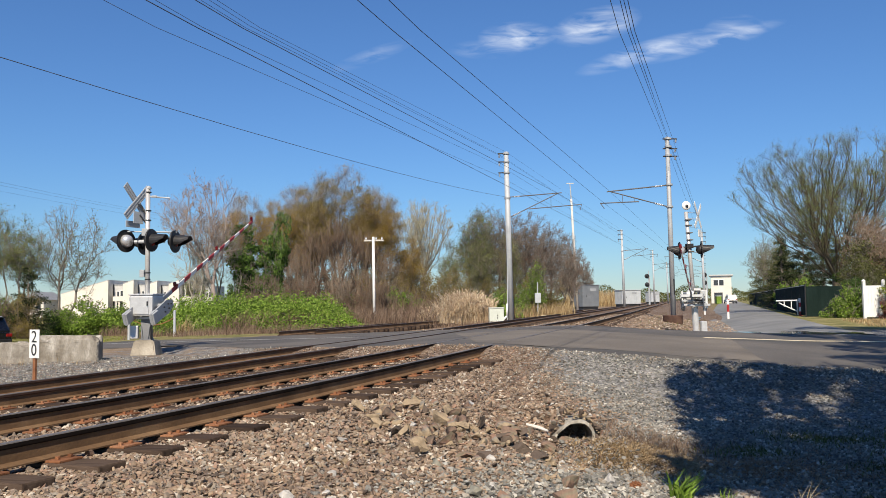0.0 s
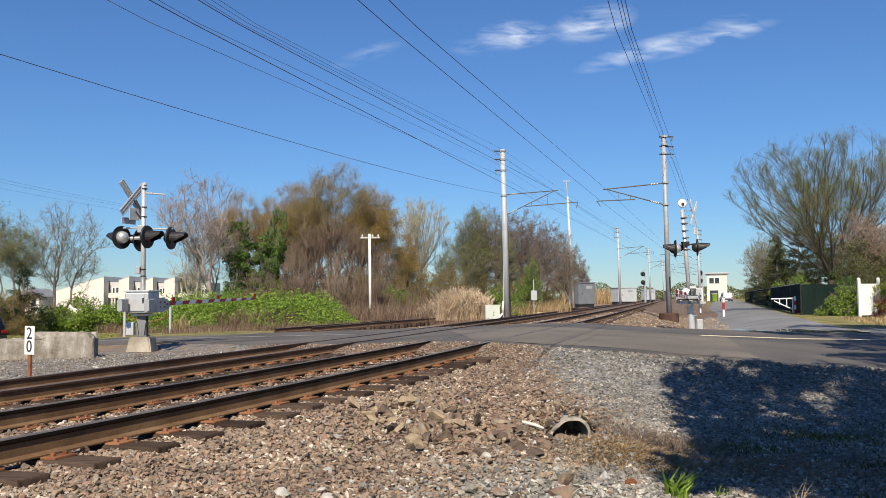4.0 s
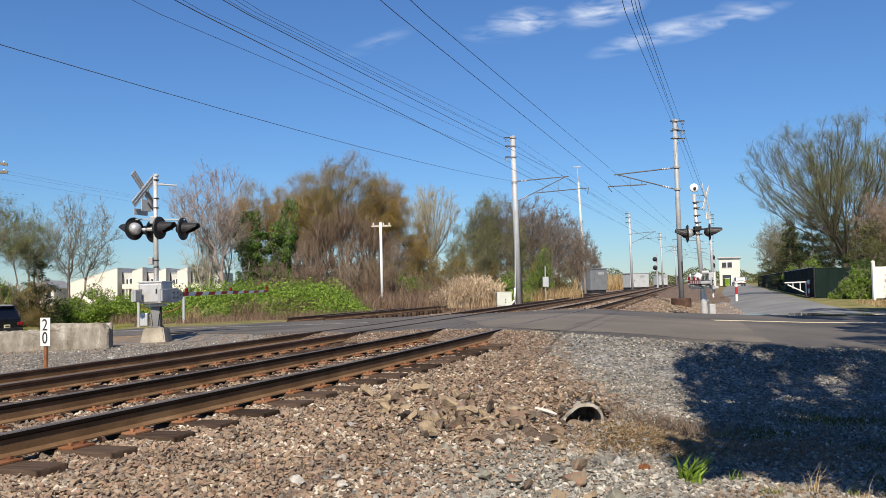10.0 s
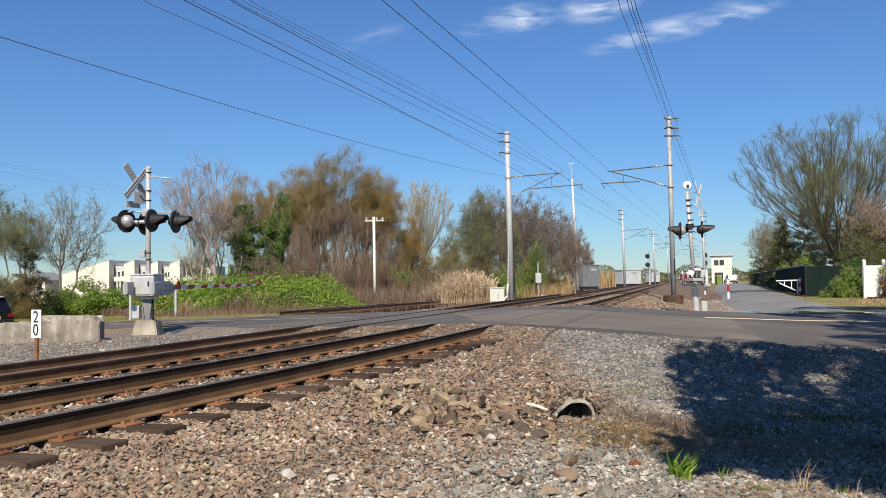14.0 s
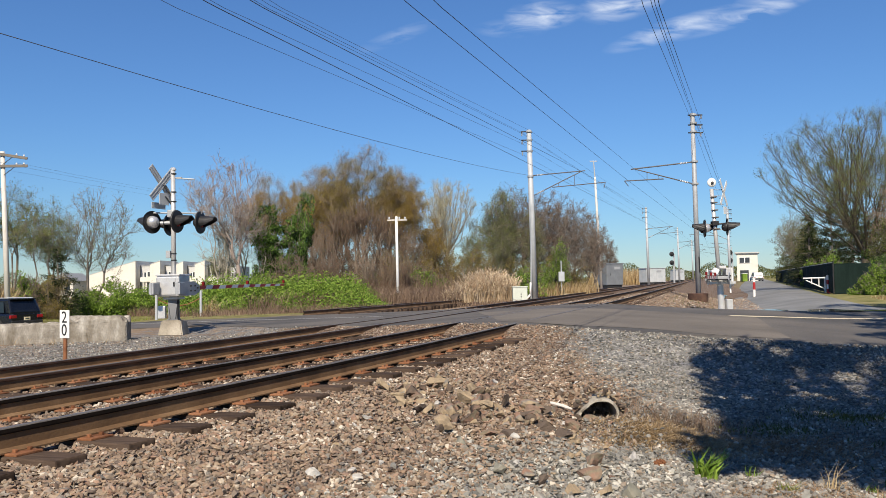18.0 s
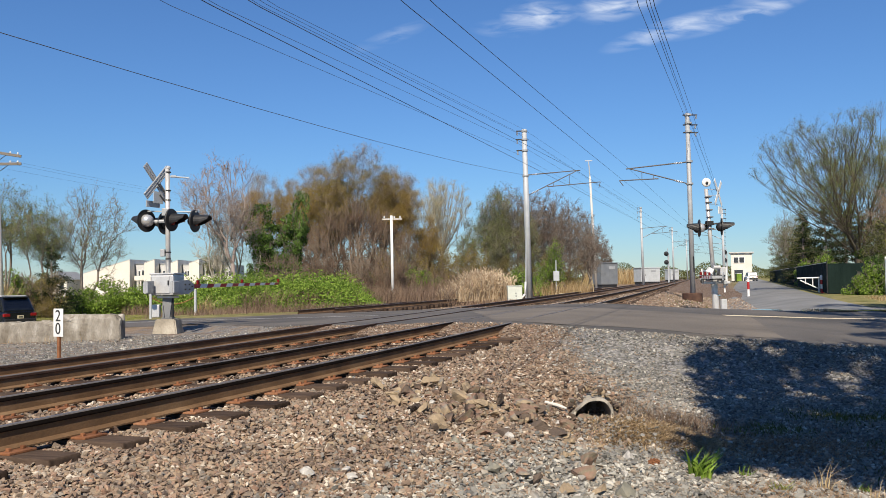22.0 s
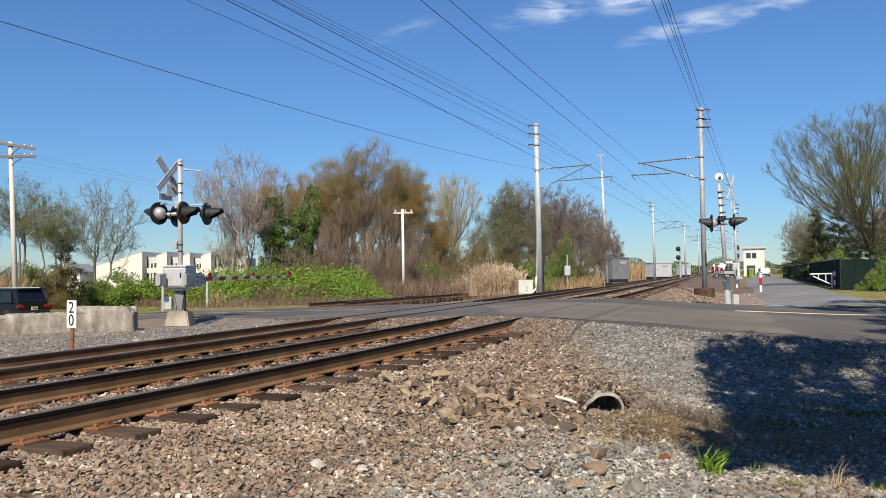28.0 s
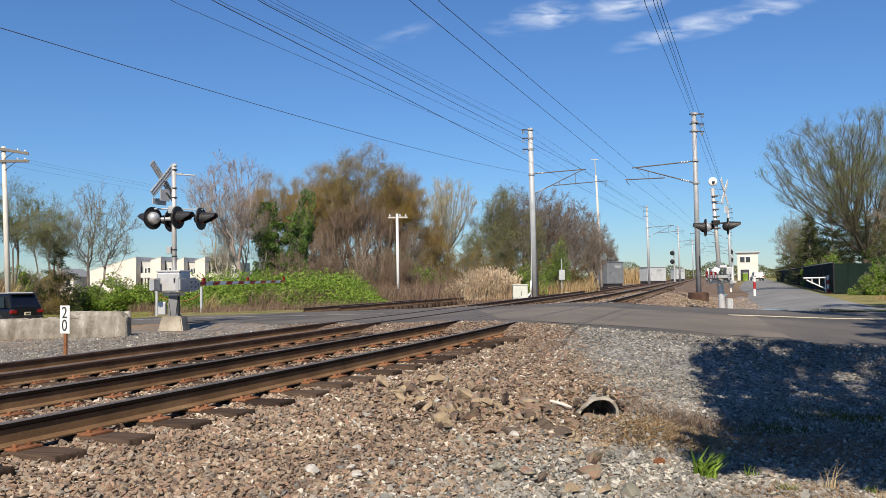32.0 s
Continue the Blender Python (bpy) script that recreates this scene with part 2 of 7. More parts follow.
def on_track(y, d):
    """The place d metres to the left of the nearest rail, abreast of its point at y."""
    s = rail_slope(y)
    c = 1 / np.sqrt(1 + s * s)
    return rail_x(y) - d * c, y + d * s * c


def left_of(x, y):
    """How far (x, y) lies to the left of the nearest rail."""
    s = rail_slope(y)
    return (rail_x(y) - x) / np.sqrt(1 + s * s)


def grade(y):
    return 0.008 * (np.clip(y, -12, 17) - 12)


def profile(d):
    return np.interp(d, [-60, -9, -5, -3.9, -3.2, -1.35, -0.75, 0, 1.5, 2.2, 2.9, 3.8, 5.35, 6.2, 8, 11, 15, 60],
                     [0.05, 0.02, 0.0, 0.04, 0.15, 0.49, 0.564, 0.577, 0.527, 0.452, 0.385, 0.38, 0.34, 0.28, 0.22, 0.2, 0.22, 0.15])


def road_near(x):
    return np.interp(x, [-80, -30, -10, -6.6, -5, -3.5, 0, 1.5, 4.3, 6, 10, 30, 80], [24.6, 24.6, 24.6, 24, 22.3, 20.5, 17, 14.6, 12.7, 12.3, 11.7, 11.5, 11.5])


def road_far(x):
    return np.interp(x, [-80, -10, -4, 0, 2.5, 5, 7, 13, 30, 80], [31, 29.4, 30.8, 30.4, 28.8, 25.2, 23.4, 24, 24, 24])


def road_mid(x):
    return (road_near(x) + road_far(x)) / 2


def road_half(x):
    return (road_far(x) - road_near(x)) / 2


def dip(x, y):
    """The ground falls off towards the far left."""
    return -0.9 * sstep(-np.asarray(x, float), 9, 21) * sstep(y, 15, 34)


def road_z(x, y):
    d = left_of(x, y)
    return np.interp(d, [-40, -14, -9, -6, -3, -0.6, 0, 1.5, 2.7, 3.85, 5.35, 7, 10, 14, 40],
                     [0.3, 0.33, 0.42, 0.52, 0.68, 0.795, 0.805, 0.755, 0.67, 0.60, 0.555, 0.49, 0.4, 0.32, 0.25]) + dip(x, y)


def ground_z(x, y):
    d = left_of(x, y)
    z = profile(d) + grade(y) + dip(x, y)
    z = z - 0.15 * np.exp(-((x - 1.5) / 0.5) ** 2 - ((y - 7.6) / 0.6) ** 2) + 0.17 * np.exp(-((x - 1.65) / 0.6) ** 2 - ((y - 8.85) / 0.3) ** 2)
    hole = sstep(0.3 - np.abs(x - 1.62), 0, 0.1) * sstep(y, 7.7, 8.15) * (1 - sstep(y, 8.58, 8.68))
    z = z * (1 - hole) + 0.16 * hole
    z = z + 0.4 * sstep(y, 18, 30) * sstep(-d, 4, 8)
    v = np.abs(y - road_mid(x)) - road_half(x)
    k = sstep(-v, -1.9, -0.2)
    return z * (1 - k) + (road_z(x, y) - 0.035) * k

# ---------- ground ----------


def axis(lo, hi, step, far):
    a = list(np.arange(lo, hi + 1e-6, step))
    s, left, right = step, lo, hi
    while right < far:
        s *= 1.25
        left, right = left - s, right + s
        a = [left] + a + [right]
    return np.array(a)


def sheet(xs, ys, zf):
    X, Y = np.meshgrid(xs, ys)
    Z = zf(X, Y)
    v = np.stack([X, Y, Z], -1).reshape(-1, 3)
    nx = len(xs)
    i = (np.arange(len(ys) - 1)[:, None] * nx + np.arange(nx - 1)[None]).ravel()
    return v, np.stack([i, i + 1, i + nx + 1, i + nx], -1)


def rough_ground(X, Y):
    z = ground_z(X, Y)
    near = 1 - sstep(np.hypot(X, Y), 20, 40)
    w = 0.03 * np.sin(X * 2.3 + np.sin(Y * 1.7)) * np.sin(Y * 2.9 + 1.3 * np.sin(X * 1.1))
    v = np.abs(Y - road_mid(X)) - road_half(X)
    return z + w * near * sstep(v, 0.3, 1.5) * (1 - sstep(left_of(X, Y), -2.4, -1.4))


def zone_ground():
    m = bpy.data.materials.new("ground_soil")
    m.use_nodes = True
    n, l = m.node_tree.nodes, m.node_tree.links
    b = n["Principled BSDF"]
    att = n.new("ShaderNodeAttribute")
    att.attribute_name = "zone"
    sep = n.new("ShaderNodeSeparateColor")
    l.new(att.outputs["Color"], sep.inputs[0])
    tc = n.new("ShaderNodeTexCoord")

    def noise_ramp(scale, cols, detail=8):
        a = n.new("ShaderNodeTexNoise")
        a.inputs["Scale"].default_value, a.inputs["Detail"].default_value = scale, detail
        a.inputs["Roughness"].default_value = 0.7
        l.new(tc.outputs["Object"], a.inputs["Vector"])
        r = n.new("ShaderNodeValToRGB")
        while len(r.color_ramp.elements) < len(cols):
            r.color_ramp.elements.new(0.5)
        for i, c in enumerate(cols):
            r.color_ramp.elements[i].position = 0.3 + 0.4 * i / (len(cols) - 1)
            r.color_ramp.elements[i].color = (*c, 1)
        l.new(a.outputs["Fac"], r.inputs[0])
        return r.outputs[0]

    def pebbles(scale, cols):
        a = n.new("ShaderNodeTexVoronoi")
        a.inputs["Scale"].default_value = scale
        l.new(tc.outputs["Object"], a.inputs["Vector"])
        s = n.new("ShaderNodeSeparateColor")
        l.new(a.outputs["Color"], s.inputs[0])
        r = n.new("ShaderNodeValToRGB")
        while len(r.color_ramp.elements) < len(cols):
            r.color_ramp.elements.new(0.5)
        for i, c in enumerate(cols):
            r.color_ramp.elements[i].position = i / (len(cols) - 1)
            r.color_ramp.elements[i].color = (*c, 1)
        l.new(s.outputs[0], r.inputs[0])
        return r.outputs[0], a.outputs["Distance"]

    brown, dist = pebbles(18, [(0.07, 0.046, 0.033), (0.14, 0.092, 0.064), (0.19, 0.135, 0.1), (0.28, 0.24, 0.2)])
    grey, dist2 = pebbles(26, [(0.085, 0.083, 0.08), (0.15, 0.148, 0.142), (0.2, 0.196, 0.19), (0.32, 0.31, 0.3)])
    grass = noise_ramp(1.3, [(0.09, 0.1, 0.03), (0.2, 0.185, 0.07), (0.36, 0.29, 0.16)])
    soil = noise_ramp(2.2, [(0.13, 0.09, 0.06), (0.22, 0.16, 0.11), (0.33, 0.26, 0.18)])
    last = soil
    patch = n.new("ShaderNodeTexNoise")
    patch.inputs["Scale"].default_value, patch.inputs["Detail"].default_value = 3.0, 8
    l.new(tc.outputs["Object"], patch.inputs["Vector"])
    for k, col in ((0, brown), (1, grey), (2, grass)):
        ed = n.new("ShaderNodeMath")
        ed.operation = "ADD"
        l.new(sep.outputs[k], ed.inputs[0])
        l.new(patch.outputs["Fac"], ed.inputs[1])
        mr = n.new("ShaderNodeMapRange")
        mr.inputs[1].default_value, mr.inputs[2].default_value = 0.85, 1.15
        l.new(ed.outputs[0], mr.inputs[0])
        mx = n.new("ShaderNodeMix")
        mx.data_type = "RGBA"
        l.new(mr.outputs[0], mx.inputs[0])
        l.new(last, mx.inputs[6])
        l.new(col, mx.inputs[7])
        last = mx.outputs[2]
    l.new(last, b.inputs["Base Color"])
    b.inputs["Roughness"].default_value = 0.95
    b.inputs["Specular IOR Level"].default_value = 0.15
    bp = n.new("ShaderNodeBump")
    bp.inputs["Strength"].default_value, bp.inputs["Distance"].default_value = 0.9, 0.03
    l.new(dist, bp.inputs["Height"])
    l.new(bp.outputs[0], b.inputs["Normal"])
    return m


def grey_share(x, y):
    """1 where grey gravel lies over the brown ballast: the lot by the camera and the verge beyond the far track."""
    d = left_of(x, y)
    mid = np.interp(y, [4, 6, 7.5, 9, 11, 14, 16], [2.3, 2.4, 2.9, 2.9, 2.0, 1.0, 0.8])
    right = sstep(-d - mid, -0.7, 0.7) * (1 - sstep(y, 26, 30))
    verge = sstep(d, 6.2, 7.0) * (1 - sstep(d, 11, 14)) * sstep(x, -14, -9) * (1 - sstep(y, 26, 28))
    return np.maximum(right, 0.55 * verge)


xs, ys = axis(-16, 14, 0.3, 3500), axis(0, 33, 0.3, 3500)
xs, ys = np.unique(np.concatenate([xs, np.arange(1.12, 2.15, 0.06)])), np.unique(np.concatenate([ys, np.arange(7.5, 9.2, 0.07)]))
gv, gf = sheet(xs, ys, rough_ground)
ground = tagged(raw("ground", gv, gf, zone_ground(), smooth=True), "brown ballast, grey gravel, dry grass and soil", "ground", kind="structure")
gd, gx, gy = left_of(gv[:, 0], gv[:, 1]), gv[:, 0], gv[:, 1]
wg = grey_share(gx, gy)
wb = (sstep(gd, -4.6, -3.4) * (1 - sstep(gd, 6.2, 7.2))) * (1 - wg)
wb = np.maximum(wb, 0.85 * sstep(gy, 27, 30) * sstep(-gd, 2, 4) * (1 - sstep(-gd, 6, 8)))
wgr = np.maximum(sstep(gd, 11, 15) * 0.8, sstep(gy, 26, 30) * sstep(-gd, 7, 9))
wgr = np.maximum(wgr, 0.55 * sstep(gd, 16, 25))
ca = ground.data.color_attributes.new("zone", "FLOAT_COLOR", "POINT")
ca.data.foreach_set("color", np.stack([wb, wg, wgr, np.ones_like(wb)], -1).astype(np.float32).ravel())

# ---------- roads ----------


def strip(us, vs, place):
    Uu, Vv = np.meshgrid(us, vs)
    X, Y, Z = place(Uu, Vv)
    v = np.stack([X, Y, Z], -1).reshape(-1, 3)
    nx = len(us)
    i = (np.arange(len(vs) - 1)[:, None] * nx + np.arange(nx - 1)[None]).ravel()
    return v, np.stack([i, i + 1, i + nx + 1, i + nx], -1)


def road_place(u, v, lift=0.0):
    wob = 0.3 * np.sin(u * 1.9) * np.sin(u * 0.7 + 1) * (np.abs(v) > 0.99)
    y = road_mid(u) + v * (road_half(u) + wob)
    return u, y, road_z(u, y) + lift - 0.03 * (np.abs(v) > 0.99)


road = raw("road", *strip(axis(-14, 16, 0.25, 260), np.linspace(-1, 1, 49), road_place), "asphalt", smooth=True)
tagged(road, "dark grey asphalt road over the railway crossing", "road", kind="structure")


def patch_place(u, v):
    """An older, dustier bay of asphalt along the near edge of the road, ended by a straight seam."""
    x = 1.2 + u * (4.4 + 2.0 * v)
    y = road_near(x) + 0.5 + 0.25 * np.sin(x * 2.2) * (v < 0.01) + v * (road_half(x) * 1.2)
    return x, y, road_z(x, y) + 0.004


tagged(raw("asphalt_bay", *strip(np.linspace(0, 1, 30), np.linspace(0, 1, 16), patch_place), "asphalt_dusty", smooth=True), "older dusty brown asphalt bay beside the tracks", "road", kind="structure")


def lane_place(u, v, lift=0.0):
    """The side lane beside the line: u metres along, v from -1 to 1 across."""
    hw = 2.6 + 0.9 * np.exp(-(u + 3) / 5)
    x, y = 12.2 + 0.363 * u + 0.932 * v * hw, 27.7 + 0.932 * u - 0.363 * v * hw
    return x, y, ground_z(x, y) + 0.022 - 0.05 * (np.abs(v) > 0.99) + lift


side_lane = raw("side_lane", *strip(np.concatenate([np.arange(-3.2, 60, 0.6), np.geomspace(60.5, 330, 40)]), np.linspace(-1, 1, 13), lane_place), "asphalt_old", smooth=True)
tagged(side_lane, "worn pale asphalt lane beside the railway", "road", kind="structure")


def road_line(name, x0, x1, v0, width, label, material):
    us = np.linspace(x0, x1, int((x1 - x0) / 0.4) + 2)
    vs = np.array([-0.5, 0.5])

    def pl(u, v):
        y = road_mid(u) + v0(u) + v * width
        return u, y, road_z(u, y) + 0.006
    return tagged(raw(name, *strip(us, vs, pl), material), label, "road marking", kind="structure")


M["line_white"] = mat("worn_white_line", [(0.3, 0.3, 0.29), (0.55, 0.54, 0.52)], 3, 0.8, fine=50, bump=0.1)
M["line_yellow"] = mat("worn_yellow_line", [(0.55, 0.46, 0.3), (0.78, 0.68, 0.48)], 3, 0.8, fine=50, bump=0.1)
road_line("road_line", -40, -1.7, lambda u: np.interp(u, [-40, -9, -5.5, -2], [0.2, 0.2, 0.3, 0.6]), 0.2, "worn white line on the asphalt", "line_white")
road_line("road_line", 7.0, 60, lambda u: np.interp(u, [7, 11, 60], [1.6, 2.15, 2.15]), 0.34, "worn yellow line on the asphalt", "line_yellow")

# ---------- tracks ----------
RAIL = [(a, b * 0.85) for a, b in [(-0.07, 0), (0.07, 0), (0.07, 0.012), (0.014, 0.03), (0.012, 0.13), (0.027, 0.143), (0.028, 0.172), (0.022, 0.18), (-0.022, 0.18), (-0.028, 0.172), (-0.027, 0.143), (-0.012, 0.13), (-0.014, 0.03), (-0.07, 0.012)]]


def rail_top_z(y, low):
    return 0.777 + grade(y) - low


def rail_mesh(name, place, y0, y1, parent, label, head="rail_dark"):
    """A rail swept along place(y) -> x, y, z of its foot."""
    ys2 = np.concatenate([np.arange(y0, min(y1, 34), 0.5), np.geomspace(max(y0, 34), y1, 50) if y1 > 34 else np.array([y1])])
    P = np.stack(place(ys2), -1)
    tdir = np.gradient(P, axis=0)
    tdir /= np.linalg.norm(tdir, axis=1)[:, None]
    side = np.stack([tdir[:, 1], -tdir[:, 0], 0 * tdir[:, 0]], -1)
    prof = np.array(RAIL)
    v = P[:, None] + prof[None, :, :1] * side[:, None] + prof[None, :, 1:] * np.array([0, 0, 1.0])
    k = len(prof)
    i, j = np.meshgrid(np.arange(len(P) - 1), np.arange(k), indexing="ij")
    a, b2 = i * k + j, i * k + (j + 1) % k
    f = np.stack([a, b2, b2 + k, a + k], -1).reshape(-1, 4)
    ob = raw(name, v.reshape(-1, 3), f, "rail_side", parent, label)
    ob.data.materials.append(M["rail_top"])
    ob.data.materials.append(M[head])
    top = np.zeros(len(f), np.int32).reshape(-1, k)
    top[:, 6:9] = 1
    # sides and undersides of the head take the darker head material
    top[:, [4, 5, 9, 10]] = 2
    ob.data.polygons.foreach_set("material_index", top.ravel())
    return ob


def tie_mesh():
    bm = B((0, 0, -0.09), (2.6, 0.23, 0.18), None, 0.012)
    me = bpy.data.meshes.new("tie")
    bm.to_mesh(me)
    bm.free()
    me.materials.append(M["tie"])
    return me


def plate_mesh():
    bm = B((0, 0, 0.008), (0.36, 0.19, 0.016), None, 0.004)
    for sx in (-0.11, 0.11):
        for sy in (-0.05, 0.05):
            box(bm, (sx, sy, 0.022), (0.03, 0.022, 0.03), None, 0.004)
    me = bpy.data.meshes.new("tie_plate")
    bm.to_mesh(me)
    bm.free()
    me.materials.append(M["rust"])
    return me


TIE, PLATE = tie_mesh(), plate_mesh()


def track(name, off, low, y0, y1, tie_ranges, label, plates_to=17.0, spread=lambda y: 0 * y, head="rail_dark"):
    tr = thing(name, Matrix(), label, "railway track", kind="structure")
    for k in (0.0, 1.5):
        def place(y, k=k):
            d = off + k + spread(y)
            x, yy = on_track(y, d)
            return x, yy, rail_top_z(y, low + 0.035 * k) - 0.153
        rail_mesh("rail", place, y0, y1, tr, "rusty steel rail with a worn bright head", head)
    rng = random.Random(hash(off) % 100)
    for a, b2 in tie_ranges:
        y = a
        while y < b2:
            s = float(rail_slope(y))
            c = 1 / math.sqrt(1 + s * s)
            x, yy = on_track(y, off + 0.75 + float(spread(y)))
            tilt = -math.atan2(0.035, 1.0)
            m = Matrix.Translation((float(x) + rng.uniform(-0.05, 0.05) * c, float(yy), float(rail_top_z(y, low + 0.026)) - 0.170 + rng.uniform(-0.008, 0.004)))
            m = m @ Matrix.Rotation(-math.atan(s) + rng.uniform(-0.02, 0.02), 4, "Z") @ Matrix.Rotation(tilt, 4, "Y")
            t = new("tie", TIE)
            t.parent = tr
            t.matrix_world = m
            if yy < plates_to:
                for q in (-0.75, 0.75):
                    p = new("tie_plate", PLATE)
                    p.parent = tr
                    p.matrix_world = m @ Matrix.Translation((q, 0, 0.0))
            y += 0.53 * c
    return tr


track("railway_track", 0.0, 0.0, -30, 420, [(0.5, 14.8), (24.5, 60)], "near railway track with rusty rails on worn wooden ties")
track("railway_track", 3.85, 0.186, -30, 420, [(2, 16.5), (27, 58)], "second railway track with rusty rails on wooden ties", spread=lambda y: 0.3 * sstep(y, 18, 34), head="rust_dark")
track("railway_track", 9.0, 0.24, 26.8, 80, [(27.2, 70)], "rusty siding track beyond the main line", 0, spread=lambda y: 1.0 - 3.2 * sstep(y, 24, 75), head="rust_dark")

# ---------- loose stone ----------
STONE = bmesh.new()
bmesh.ops.create_icosphere(STONE, subdivisions=1, radius=1.0)
CUBE = np.array([v.co[:] for v in STONE.verts])
CUBE_F = np.array([[v.index for v in f.verts] for f in STONE.faces])
STONE.free()


def stones(name, pts, sizes, material, seed, label, lift=0.5):
    """Angular stones, one mesh: each a skewed, tapered block, turned at random."""
    rng = np.random.default_rng(seed)
    k = len(pts)
    v = CUBE[None] + rng.uniform(-0.34, 0.34, (k, 12, 3))
    for _ in range(3):
        nrm = rng.normal(size=(k, 1, 3))
        nrm /= np.linalg.norm(nrm, axis=2)[..., None]
        over = np.maximum((v * nrm).sum(2, keepdims=True) - rng.uniform(0.25, 0.7, (k, 1, 1)), 0)
        v = v - nrm * over
    v = v * rng.uniform([0.75, 0.6, 0.32], [1.5, 1.15, 0.75], (k, 1, 3))
    turn, tip = rng.uniform(0, np.pi, k), rng.normal(0, 0.34, (k, 2))
    q = np.stack([np.cos(turn), np.sin(turn) * tip[:, 0], np.sin(turn) * tip[:, 1], np.sin(turn)], -1)
    q /= np.linalg.norm(q, axis=1)[:, None]
    w, x, y, z = q.T
    Rm = np.stack([1 - 2 * (y * y + z * z), 2 * (x * y - z * w), 2 * (x * z + y * w), 2 * (x * y + z * w), 1 - 2 * (x * x + z * z), 2 * (y * z - x * w),
                   2 * (x * z - y * w), 2 * (y * z + x * w), 1 - 2 * (x * x + y * y)], -1).reshape(k, 3, 3)
    v = np.einsum("kij,kvj->kvi", Rm, v) * sizes[:, None, None] * 0.5
    v += np.column_stack([pts, rough_ground(pts[:, 0], pts[:, 1]) + lift * sizes * rng.uniform(-0.2, 1.0, k)])[:, None]
    f = (np.arange(k)[:, None, None] * 12 + CUBE_F[None]).reshape(-1, 3)
    return tagged(raw(name, v.reshape(-1, 3), f, material), label, "gravel", kind="stuff")


def scatter(seed, n, keep):
    """n points in the wedge before the camera, denser close by, that keep() accepts."""
    rng = np.random.default_rng(seed)
    y = 4.2 * (21 / 4.2) ** rng.uniform(0, 1, n)
    x = y * rng.uniform(-0.68, 0.68, n)
    p = np.column_stack([x, y])
    return p[keep(x, y, rng.uniform(0, 1, n))]


def off_road(x, y):
    return np.abs(y - road_mid(x)) - road_half(x) > -0.12


def off_rails(x, y):
    d = left_of(x, y)
    ok = np.ones(len(d), bool)
    for r in (0.0, 1.5, 3.85, 5.35):
        ok &= np.abs(d - r) > 0.11
    return ok


pb = scatter(11, 260000, lambda x, y, r: (r > grey_share(x, y)) & (left_of(x, y) > -4.4) & (left_of(x, y) < 6.6) & off_road(x, y) & off_rails(x, y))
stones("ballast", pb, 0.018 + 0.036 * np.random.default_rng(1).uniform(0, 1, len(pb)) ** 1.5, "ballast", 2, "loose brown angular ballast stones round the tracks")
sr = np.random.default_rng(15)
fy = sr.uniform(25, 52, 42000)
fx = rail_x(fy) + sr.uniform(-7.0, 6.5, len(fy))
fp = np.column_stack([fx, fy])[off_rails(fx, fy) & off_road(fx, fy) & (left_of(fx, fy) > -5.2) & (left_of(fx, fy) < 6.4)]
stones("ballast", fp, np.random.default_rng(16).uniform(0.035, 0.1, len(fp)), "ballast", 17, "loose brown ballast stones along the line beyond the crossing", 0.4)
pg = scatter(12, 270000, lambda x, y, r: (r < grey_share(x, y)) & off_road(x, y) & (left_of(x, y) < 12))
stones("gravel", pg, 0.017 + 0.036 * np.random.default_rng(3).uniform(0, 1, len(pg)) ** 1.6, "gravel", 4, "loose grey gravel beside the tracks")
mp_ = np.random.default_rng(18)
cx_, cy_ = mp_.uniform(-1.2, 3.0, 2600), mp_.uniform(4.6, 8.2, 2600)
cp = np.column_stack([cx_, cy_])[mp_.uniform(0, 1, 2600) < grey_share(cx_, cy_)]
stones("gravel", cp, np.random.default_rng(19).uniform(0.04, 0.085, len(cp)), "gravel", 20, "coarser grey stones near the culvert", 0.35)
cx_, cy_ = mp_.uniform(-4.5, 2.0, 2200), mp_.uniform(4.6, 10.5, 2200)
cp = np.column_stack([cx_, cy_])[(mp_.uniform(0, 1, 2200) > grey_share(cx_, cy_)) & (left_of(cx_, cy_) < -0.9)]
stones("ballast", cp, np.random.default_rng(21).uniform(0.045, 0.08, len(cp)), "ballast", 22, "coarser brown ballast stones below the tracks", 0.35)

# ---------- signals, poles and wires ----------


def gz(x, y):
    return float(ground_z(np.array(x), np.array(y)))


M["post_grey"] = mat("dark_grey_post", [(0.15, 0.155, 0.165), (0.22, 0.225, 0.235)], 3, 0.6, 0.1, bump=0.1)
M["silver_lens"] = mat("polished_housing", [(0.55, 0.55, 0.56), (0.7, 0.7, 0.7)], 6, 0.3, 0.6, bump=0.03)
M["lens"] = mat("dark_red_lens", [(0.12, 0.006, 0.006), (0.18, 0.01, 0.01)], 6, 0.15, bump=0)
M["cabinet"] = mat("pale_grey_green_paint", [(0.5, 0.53, 0.47), (0.6, 0.63, 0.56)], 2, 0.5, bump=0.05)
M["hut"] = mat("grey_metal_cladding", [(0.15, 0.165, 0.18), (0.21, 0.225, 0.24)], 1.2, 0.5, 0.2, bump=0.05)
M["hut_light"] = mat("pale_metal_cladding", [(0.4, 0.43, 0.44), (0.52, 0.54, 0.55)], 1.2, 0.5, 0.1, bump=0.05)
M["glass_lamp"] = mat("insulator_glaze", [(0.5, 0.52, 0.54), (0.68, 0.7, 0.72)], 6, 0.2, bump=0)


